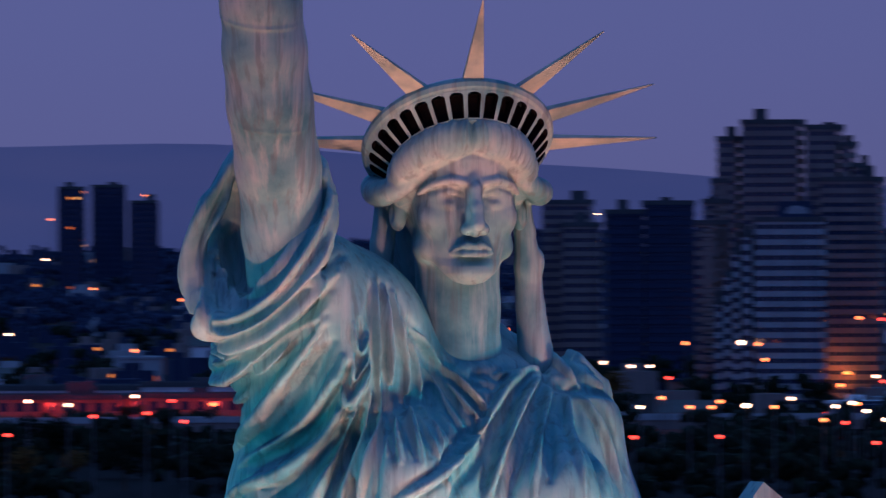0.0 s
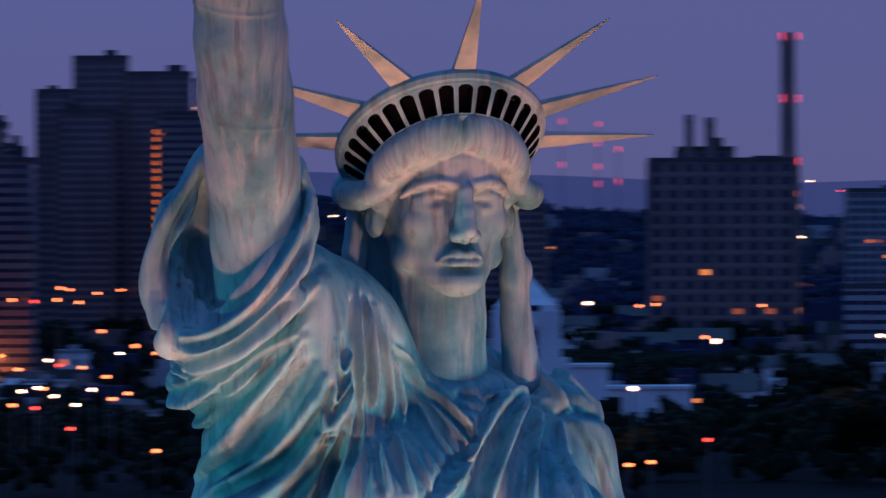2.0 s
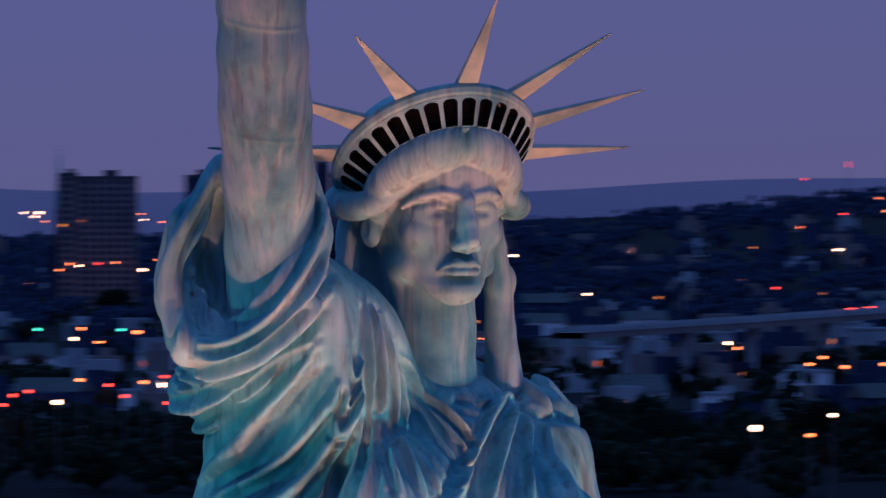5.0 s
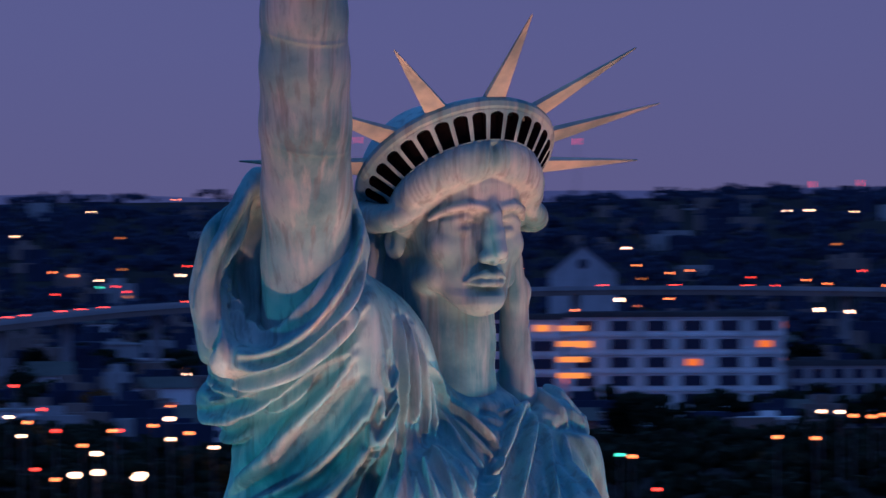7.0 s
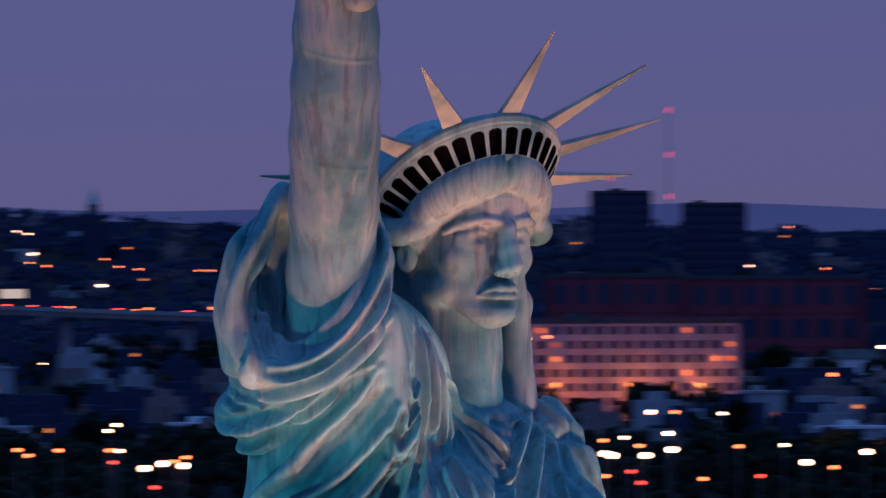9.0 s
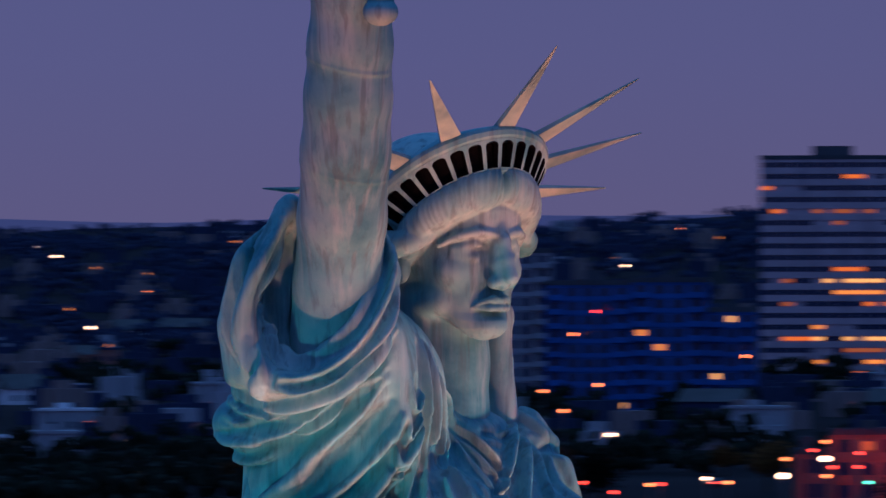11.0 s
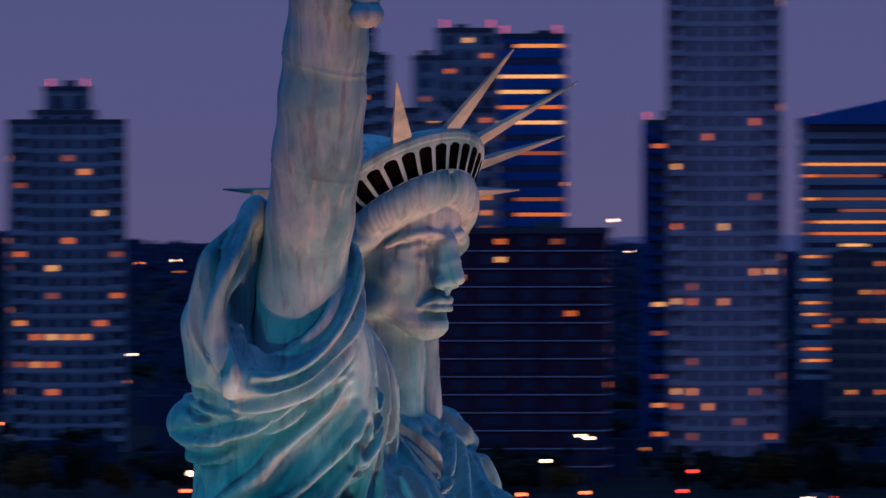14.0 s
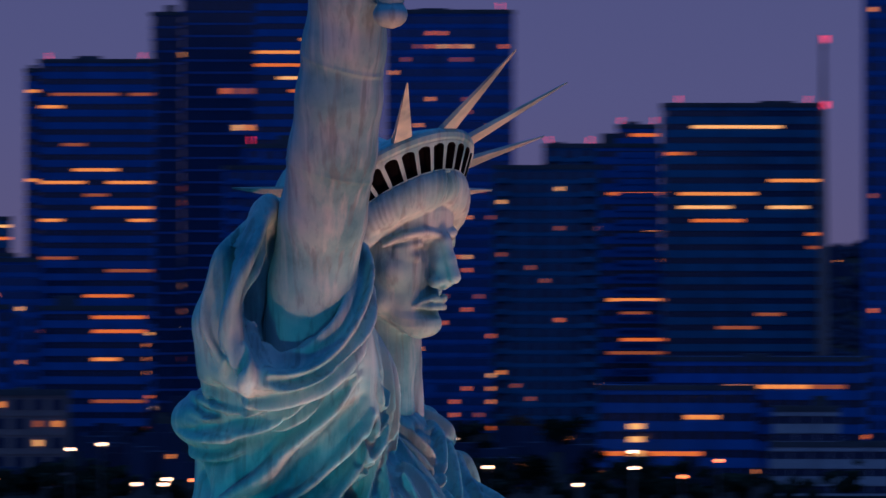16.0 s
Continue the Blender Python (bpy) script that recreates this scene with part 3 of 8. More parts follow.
    groove(1.38, 0.15, (-3.75, -2.73, 74.77), (-4.15, -2.15, 73.90), (-4.55, -1.50, 73.04), (-4.95, -1.08, 72.36), (-5.49, -0.27, 72.01))
    groove(0.92, 0.12, (-3.45, -2.65, 73.78), (-3.79, -2.03, 73.02), (-4.26, -1.65, 72.37), (-4.85, -1.30, 71.94), (-5.39, -0.79, 71.65))
    groove(1.29, 0.15, (-3.11, -2.36, 73.02), (-3.45, -1.88, 72.22), (-3.96, -1.86, 71.61), (-4.63, -1.73, 71.08), (-5.17, -1.41, 70.74))
    groove(1.10, 0.14, (-2.84, -2.59, 73.36), (-3.07, -1.98, 72.31), (-3.47, -1.99, 71.44), (-3.80, -2.06, 70.68))
    groove(0.74, 0.11, (-2.58, -2.46, 73.21), (-2.84, -2.59, 72.18), (-3.08, -2.45, 71.33), (-3.16, -2.12, 70.68))
    groove(0.46, 0.09, (-2.29, -2.41, 73.01), (-2.55, -3.00, 72.04), (-2.72, -3.10, 71.20), (-2.74, -2.91, 70.75))
    groove(0.55, 0.09, (-4.58, -2.12, 74.29), (-4.80, -1.33, 73.58), (-5.12, -0.92, 72.93))
    groove(0.64, 0.09, (-5.49, -0.84, 71.32), (-5.67, -0.59, 71.00), (-5.73, -0.43, 70.66))
    dent(0.22, 0.06, (-3.32, -2.85, 74.29), (-3.34, -2.67, 73.73), (-3.23, -2.67, 73.53), (-3.01, -2.76, 73.84), (-2.77, -2.83, 74.34))
    dent(0.20, 0.06, (-3.06, -2.83, 74.60), (-3.08, -2.83, 74.23), (-2.91, -2.84, 74.35), (-2.77, -2.83, 74.79))
    dent(0.23, 0.06, (-3.04, -2.77, 75.33), (-3.00, -2.83, 74.85), (-2.85, -2.82, 74.99), (-2.74, -2.70, 75.55))
    dent(0.20, 0.06, (-3.49, -2.73, 74.01), (-3.53, -2.44, 73.36), (-3.39, -2.31, 73.02), (-3.12, -2.43, 73.05), (-2.76, -2.64, 73.58), (-2.51, -2.70, 74.14))
    dent(0.13, 0.06, (-3.63, -2.52, 73.73), (-3.74, -2.08, 73.02), (-3.94, -1.76, 72.42))
    groove(0.78, 0.09, (-2.41, -2.24, 76.22), (-2.42, -2.59, 75.27), (-2.33, -2.64, 74.14), (-2.28, -2.65, 72.88), (-2.30, -3.32, 71.96))
    groove(0.69, 0.09, (-2.16, -2.17, 76.11), (-2.04, -2.42, 75.07), (-1.92, -2.39, 73.88), (-1.93, -2.92, 72.74), (-1.80, -3.49, 71.88))
    groove(0.69, 0.09, (-1.93, -2.13, 75.88), (-1.70, -2.23, 74.87), (-1.46, -2.06, 73.79), (-1.50, -2.89, 72.82), (-1.34, -3.49, 71.96))
    groove(0.83, 0.09, (-1.81, -2.25, 75.46), (-1.34, -1.90, 74.61), (-1.02, -1.88, 73.70), (-0.90, -2.51, 72.89), (-0.57, -2.99, 72.08), (-0.19, -2.83, 71.46))
    groove(0.78, 0.09, (-1.65, -2.22, 75.12), (-0.98, -1.69, 74.26), (-0.60, -1.78, 73.56), (-0.28, -2.04, 72.94), (0.11, -2.23, 72.49), (0.31, -2.23, 72.34))
    groove(0.74, 0.09, (-1.49, -2.04, 74.95), (-0.67, -1.58, 74.17), (-0.24, -1.73, 73.58), (0.15, -1.93, 73.10), (0.41, -2.06, 72.82))
    groove(0.78, 0.09, (-2.70, -2.46, 76.11), (-2.69, -2.74, 75.13), (-2.61, -2.73, 74.15), (-2.52, -2.42, 73.16))
    groove(0.37, 0.09, (-1.25, -1.87, 73.56), (-1.15, -3.00, 72.60), (-0.81, -3.30, 71.61), (-0.48, -3.09, 71.04))
    groove(0.78, 0.09, (0.63, -1.95, 73.01), (0.48, -2.24, 72.36), (0.30, -2.52, 71.66), (0.03, -2.71, 71.00))
    groove(1.38, 0.14, (1.83, 1.42, 75.12), (2.05, 0.57, 74.47), (2.25, -0.38, 74.00))
    groove(0.92, 0.11, (2.49, 1.24, 74.86), (2.73, 0.22, 74.30), (3.16, -0.35, 73.82), (3.63, -0.31, 73.59))
    groove(0.55, 0.09, (3.21, 0.42, 74.27), (3.69, 0.36, 74.18), (4.10, 0.48, 73.75))
    groove(0.46, 0.09, (3.36, -0.08, 74.05), (3.79, 0.13, 73.90), (4.15, 0.21, 73.50))
    groove(1.01, 0.09, (2.12, -0.57, 73.92), (2.65, -0.67, 73.55), (3.43, -0.42, 73.51), (4.23, 0.40, 73.26))
    groove(0.92, 0.11, (1.87, -0.79, 73.92), (1.13, -1.63, 73.32), (0.69, -2.07, 72.62), (0.19, -2.50, 71.93), (-0.48, -3.07, 71.30), (-0.88, -3.32, 70.83))
    groove(0.78, 0.09, (2.22, -0.50, 73.89), (1.73, -1.42, 73.20), (1.31, -2.14, 72.36), (0.95, -2.59, 71.53), (0.72, -2.71, 70.80))
    groove(0.55, 0.09, (2.46, -0.62, 73.72), (2.21, -1.34, 72.96), (1.91, -2.43, 72.05), (1.75, -3.02, 71.31))
    groove(0.74, 0.09, (2.78, -0.73, 73.55), (3.05, -1.09, 72.73), (3.06, -2.31, 71.76), (3.20, -2.73, 70.84))
    groove(0.64, 0.09, (3.17, -0.67, 73.40), (3.68, -0.61, 72.83), (4.03, -0.47, 72.14), (4.34, -0.49, 71.23))
    groove(0.46, 0.09, (0.05, -1.59, 73.92), (0.39, -1.47, 73.94), (0.79, -1.50, 73.80))
    groove(0.37, 0.09, (0.08, -1.69, 73.66), (0.43, -1.70, 73.63), (0.78, -1.69, 73.55))
    groove(0.55, 0.09, (0.29, -2.06, 72.82), (-0.19, -2.42, 72.55), (-0.71, -3.08, 72.09), (-1.20, -3.50, 71.68))
    groove(1.01, 0.11, (-6.32, 0.38, 75.10), (-6.46, -0.19, 74.83), (-6.41, -0.60, 74.73), (-6.37, -1.13, 74.73))
    groove(0.46, 0.09, (-5.96, 0.74, 74.66), (-6.15, -0.05, 74.31), (-6.08, -0.66, 74.18), (-5.99, -1.28, 74.24))
    groove(1.20, 0.11, (-5.72, 1.35, 73.69), (-5.87, 0.53, 73.62), (-5.72, -0.19, 73.62), (-5.55, -0.83, 73.79), (-5.47, -1.63, 74.15))
    groove(0.46, 0.09, (-6.20, 0.72, 74.30), (-6.19, 0.13, 74.04), (-6.02, -0.44, 73.99), (-5.84, -0.99, 74.10))
    groove(0.37, 0.09, (-6.44, -1.08, 78.71), (-6.75, -0.88, 77.89), (-6.71, -0.60, 77.00), (-6.68, -0.68, 76.12), (-6.93, -1.34, 75.34))
    groove(0.64, 0.09, (-5.12, 1.26, 73.13), (-5.26, 1.03, 72.81), (-5.43, 0.71, 72.35))


# the crown's own frame: centre, across, forward-up, and normal
CROWN = Vector((-0.08, -0.44, 80.0))
FORWARD, NORMAL = Vector((0.0, -0.81, 0.586)), Vector((0.0, 0.586, 0.81))


def table(z, rows, column):
    return np.interp(z, [r[0] for r in rows], [r[column] for r in rows])


# height, half width and front of the face, from under the chin to the crown
FACE = ((76.12, 0.3, -1.5), (76.25, 0.66, -1.86), (76.45, 0.9, -2.04), (76.65, 1.02, -2.06), (76.85, 1.1, -1.98), (77.1, 1.16, -2.04), (77.5, 1.25, -2.06), (78.0, 1.32, -2.1), (78.4, 1.34, -2.16), (78.8, 1.35, -2.36), (79.3, 1.35, -2.42), (80.0, 1.3, -2.3))


def face_form(x, y, z):
    # the jaw climbs from the chin to the ear
    z = z - 0.62 * np.clip(y + 1.65, 0, 1.5) * np.clip((78.2 - z) / 1.0, 0, 1)
    w, front = table(z, FACE, 1), table(z, FACE, 2)
    mid = -0.35
    deep = np.where(y < mid, mid - front, 1.6)
    q = (np.abs(x / w) ** 2.35 + np.abs((y - mid) / deep) ** 2.35) ** (1 / 2.35)
    return np.maximum((q - 1) * np.minimum(w, deep), 76.1 - z)


def hair_form(x, y, z):
    """The smooth fringe, a band under the crown that parts over the brow; fine strands run down it."""
    u, v, n = (x - CROWN.x) / 0.93, (y - CROWN.y) * FORWARD.y + (z - CROWN.z) * FORWARD.z, (y - CROWN.y) * NORMAL.y + (z - CROWN.z) * NORMAL.z
    r, phi = np.hypot(u, v), np.arctan2(u, v)
    side = np.abs(phi)
    low = -1.7 + 0.1 * np.exp(-(phi / 0.22) ** 2)
    down = np.clip(-1.0 - n, 0, 1)
    out = 1.95 - 0.62 * down * np.clip(np.cos(phi), 0, 1) ** 1.5 + 0.1 * np.sin(np.clip(down / 0.62, 0, 1) * 3.1)
    sweep = phi + 0.16 * np.sign(phi) * (n + 1.0)
    strand = 0.02 * np.sin(sweep * 72 + 2.2 * np.sin(sweep * 11)) + 0.012 * np.sin(sweep * 31 + 1.3)
    part_line = 0.16 * np.exp(-((phi + 0.02) / 0.035) ** 2)
    d = r - out + strand + part_line
    under = low - n
    h = np.clip(0.5 + 0.5 * (d - under) / 0.22, 0, 1)
    return np.maximum(under + (d - under) * h + 0.22 * h * (1 - h), n + 1.02)


def model_head(clay):
    """Neck, face, hair and the loose locks."""
    clay.tube([(0.1, 0.2, 72.8), (0.02, -0.1, 74.4), (0.0, -0.22, 75.6), (0.0, -0.1, 77.5)], (1.3, 1.08, 1.03, 1.1), 0.2)
    clay.ball((0.0, 0.3, 79.2), (1.85, 2.25, 2.0), 0.3)
    clay.carve((-1.7, -2.7, 75.9), (1.7, 1.6, 80.3), face_form, 0.12)
    for s in (-1, 1):
        # cheekbone, jaw corner
        clay.ball((0.86 * s, -1.46, 77.85), (0.36, 0.34, 0.34), 0.35)
        clay.ball((1.0 * s, -0.85, 77.1), (0.26, 0.5, 0.3), 0.35)
        # deep eye socket under a sharp brow, the ball and its lids
        clay.ball((0.56 * s, -2.32, 78.38), (0.46, 0.44, 0.22), 0.1, cut=True)
        clay.ball((0.4 * s, -2.3, 78.3), (0.22, 0.34, 0.26), 0.12, cut=True)
        clay.ball((0.62 * s, -1.66, 78.36), (0.4, 0.36, 0.24), 0.05)
        clay.tube([(0.26 * s, -1.98, 78.42), (0.6 * s, -2.06, 78.5), (1.02 * s, -1.72, 78.38)], (0.04, 0.06, 0.05), 0.1)
        clay.tube([(0.3 * s, -1.92, 78.26), (0.6 * s, -1.97, 78.18), (0.98 * s, -1.7, 78.24)], 0.05, 0.14)
        clay.tube([(0.18 * s, -2.36, 78.72), (0.62 * s, -2.24, 78.78), (1.0 * s, -1.9, 78.68), (1.26 * s, -1.5, 78.46)], (0.08, 0.085, 0.08, 0.06), 0.1)
        # nose wing, nostril
        clay.ball((0.24 * s, -2.32, 77.56), (0.13, 0.2, 0.14), 0.08)
    # straight nose in line with the forehead
    clay.tube([(0, -2.2, 78.95), (0, -2.45, 78.58), (0, -2.6, 78.1), (0, -2.74, 77.68)], (0.16, 0.14, 0.14, 0.16), 0.11)
    clay.tube([(0, -2.22, 78.5), (0, -2.3, 78.0), (0, -2.36, 77.62)], (0.2, 0.22, 0.26), 0.1)
    for s in (-1, 1):
        clay.ball((0.15 * s, -2.5, 77.4), (0.09, 0.17, 0.1), 0.04, cut=True)
        clay.tube([(0.0, -2.27, 77.14), (0.18 * s, -2.26, 77.16), (0.36 * s, -2.11, 77.09), (0.54 * s, -1.9, 76.98)], (0.08, 0.1, 0.085, 0.04), 0.05)
        clay.tube([(0.0, -2.25, 76.95), (0.24 * s, -2.2, 76.94), (0.46 * s, -1.94, 76.97)], (0.1, 0.095, 0.05), 0.05)
        # crease from the nose to the mouth
        clay.stroke([(0.36 * s, -2.18, 77.5), (0.54 * s, -2.04, 77.28), (0.64 * s, -1.92, 77.0)], -0.05, 0.09)
    clay.tube([(-0.55, -1.98, 76.99), (-0.28, -2.26, 77.07), (0, -2.36, 77.06), (0.28, -2.26, 77.07), (0.55, -1.98, 76.99)], 0.018, 0.03, cut=True)
    clay.ball((0.0, -2.16, 76.77), (0.42, 0.13, 0.09), 0.12, cut=True)
    clay.ball((0.0, -2.24, 77.32), (0.08, 0.1, 0.12), 0.08, cut=True)
    clay.ball((0.0, -1.84, 76.5), (0.42, 0.3, 0.22), 0.25)
    clay.carve((-2.4, -3.1, 78.0), (2.4, 2.2, 80.6), hair_form, 0.02)
    for s in (-1, 1):
        # the roll of hair tucked over the ear, its strands wound round it
        clay.tube([(1.28 * s, -1.5, 78.92), (1.66 * s, -1.22, 78.66), (1.96 * s, -0.8, 78.5), (2.06 * s, -0.2, 78.5), (1.9 * s, 0.7, 78.6)], (0.16, 0.27, 0.33, 0.34, 0.38), 0.03, steps=8, wave=(0.022, 0.16))
        clay.ball((1.56 * s, -0.36, 77.92), (0.22, 0.34, 0.4), 0.06)
        clay.ball((1.8 * s, -0.46, 77.94), (0.12, 0.17, 0.22), 0.05, cut=True)
    # the loose lock beside the neck, and the one behind it
    clay.tube([(1.72, 0.1, 78.4), (1.78, 0.05, 77.5), (1.86, 0.05, 76.6), (1.94, 0.15, 75.6), (2.12, 0.3, 74.3)], (0.2, 0.26, 0.34, 0.36, 0.46), 0.1)
    clay.ball((2.12, 0.02, 76.74), (0.16, 0.2, 0.3), 0.12)
    for k in range(5):
        x = -0.28 + 0.14 * k
        clay.stroke([(1.74 + x * 0.6, -0.22, 78.2), (1.82 + x * 0.8, -0.26, 77.2), (1.92 + x, -0.28, 76.2), (2.04 + x * 1.2, -0.2, 75.2)], -0.07, 0.05)
    clay.tube([(-1.7, 0.3, 78.3), (-1.8, 0.4, 77.2), (-1.85, 0.5, 76.2), (-1.9, 0.5, 75.0)], (0.3, 0.3, 0.32, 0.35), 0.1)
    for k in range(4):
        x = -0.24 + 0.15 * k
        clay.stroke([(-1.72 + x, 0.02, 78.1), (-1.8 + x, 0.08, 77.2), (-1.85 + x, 0.18, 76.2)], -0.07, 0.05)
    clay.ball((0.0, 1.5, 77.6), (1.6, 1.2, 1.9), 0.3)


def model_arm(clay):
    """The raised arm with the fist and the knob of the torch handle."""
    clay.tube([(-4.54, -1.5, 76.0), (-4.91, -2.26, 78.5), (-5.38, -3.08, 81.0), (-5.64, -3.54, 83.0), (-5.9, -4.0, 85.0), (-6.02, -4.3, 86.5)], (1.06, 1.04, 1.05, 1.0, 0.92, 0.8), 0.2, steps=8)
    for z, x, y, r in ((80.3, -5.25, -2.85, 1.045), (82.85, -5.62, -3.5, 1.005)):
        seam = [(x + r * math.cos(a), y + r * math.sin(a), z + 0.34 * math.sin(a)) for a in np.linspace(0, 2 * math.pi, 25)]
        clay.stroke(seam, 0.03, 0.035, steps=2)
    clay.ball((-6.15, -4.6, 87.3), (0.95, 1.05, 1.1), 0.3)
    clay.tube([(-6.12, -5.2, 84.3), (-6.1, -5.15, 88.6)], (0.2, 0.42), 0.08)
    clay.ball((-6.16, -5.35, 84.0), (0.42, 0.42, 0.34), 0.04)
    clay.ball((-6.16, -5.35, 84.35), (0.34, 0.34, 0.22), 0.04)


def on_crown(phi, r, n):
    return CROWN + Vector((0.93 * r * math.sin(phi), 0, 0)) + FORWARD * (r * math.cos(phi)) + NORMAL * n


def crown_mesh(bm):
    """A band with 25 openings under a lip, with the roof behind it, and seven rays."""
    count, reach = 25, radians(150)
    span = 2 * reach / count

    def sheet(rings, phis, mat=0):
        rows = [[bm.verts.new(on_crown(p, r, n)) for p in phis] for r, n in rings]
        for a, b in zip(rows, rows[1:]):
            for i in range(len(phis) - 1):
                bm.faces.new((a[i], a[i + 1], b[i + 1], b[i])).material_index = mat

    fine = [-reach + 2 * reach * i / 140 for i in range(141)]
    # lip and roof
    sheet([(2.42, -0.5), (2.54, -0.44), (2.6, -0.34), (2.6, -0.24), (2.52, -0.16), (2.3, -0.02), (2.0, 0.16), (1.6, 0.3), (0.9, 0.4)], fine)
    # base moulding under the openings
    sheet([(1.94, -1.0), (1.93, -1.05), (1.8, -1.08), (1.6, -1.04)], fine)
    # near-black sheet behind the openings, painted as the shade inside
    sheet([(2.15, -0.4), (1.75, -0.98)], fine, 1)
    top, low = (2.47, -0.49), (1.95, -1.02)

    def face(phi, s, inset=0.0):
        r = low[0] + (top[0] - low[0]) * s - inset * 0.72
        n = low[1] + (top[1] - low[1]) * s + inset * 0.69
        return on_crown(phi, r, n)

    for i in range(count):
        mid = -reach + (i + 0.5) * span
        half, bar = span / 2, span * 0.12
        # outline of the opening: square below, round above
        hole = [(-half + bar, 0.04), (-half + bar, 0.45), (-half + bar, 0.8)]
        for k in range(1, 6):
            a = math.pi * k / 6
            hole.append((-(half - bar) * math.cos(a), 0.8 + 0.13 * math.sin(a)))
        hole += [(half - bar, 0.8), (half - bar, 0.45), (half - bar, 0.04)]
        rim = [(-half, 0.0), (-half, 0.45), (-half, 0.85)] + [(-half, 1.0), (-half * 0.5, 1.0), (0, 1.0), (half * 0.5, 1.0), (half, 1.0)] + [(half, 0.85), (half, 0.45), (half, 0.0)]
        vh = [bm.verts.new(face(mid + p, s)) for p, s in hole]
        vo = [bm.verts.new(face(mid + p, s)) for p, s in rim]
        vi = [bm.verts.new(face(mid + p * 0.96, s, 0.22)) for p, s in hole]
        for j in range(len(hole)):
            k = (j + 1) % len(hole)
            bm.faces.new((vo[j], vo[k], vh[k], vh[j]))
            # the second face, the reveal, is painted as shade too
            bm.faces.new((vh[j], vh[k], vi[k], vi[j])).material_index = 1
    # rays: tapered blades with a ridge on each side
    FORM = ((1, -0.7), (1, 0.35), (0, 1), (-1, 0.35), (-1, -0.7), (0, -0.85))
    tips = ((-96, -5.6, -0.13, 79.85), (-67, -5.1, -2.12, 81.19), (-35.5, -3.44, -3.84, 82.42), (0, -0.3, -4.83, 83.25), (36, 2.94, -4.04, 82.49), (67, 4.65, -2.12, 81.19), (95, 5.17, -0.13, 79.85))
    for phi, *tip in tips:
        tip = Vector(tip)
        base = on_crown(radians(phi), 2.4, -0.16)
        along = (tip - base).normalized()
        side = along.cross(NORMAL).normalized()
        up = side.cross(along)
        ring = [base + side * (0.27 * c) + up * (0.13 * s) for c, s in FORM]
        near = [tip - along * 0.05 + side * (0.02 * c) + up * (0.02 * s) for c, s in FORM]
        va, vb = [bm.verts.new(p) for p in ring], [bm.verts.new(p) for p in near]
        end = bm.verts.new(tip)
        for j in range(6):
            for f in (bm.faces.new((va[j], va[(j + 1) % 6], vb[(j + 1) % 6], vb[j])), bm.faces.new((vb[j], vb[(j + 1) % 6], end))):
                f.smooth, f.material_index = False, 2
    bmesh.ops.recalc_face_normals(bm, faces=bm.faces[:])


def skin_into(clay, soften=1):
    """Vertices and quads of a clay, slightly relaxed."""
    verts, quads = clay.skin()
    edges = np.vstack([quads[:, [0, 1]], quads[:, [1, 2]], quads[:, [2, 3]], quads[:, [3, 0]]])
    for _ in range(soften):
        total, count = np.zeros_like(verts), np.zeros(len(verts))
        np.add.at(total, edges[:, 0], verts[edges[:, 1]])
        np.add.at(count, edges[:, 0], 1)
        verts = 0.5 * verts + 0.5 * total / np.maximum(count, 1)[:, None]
    return verts, quads


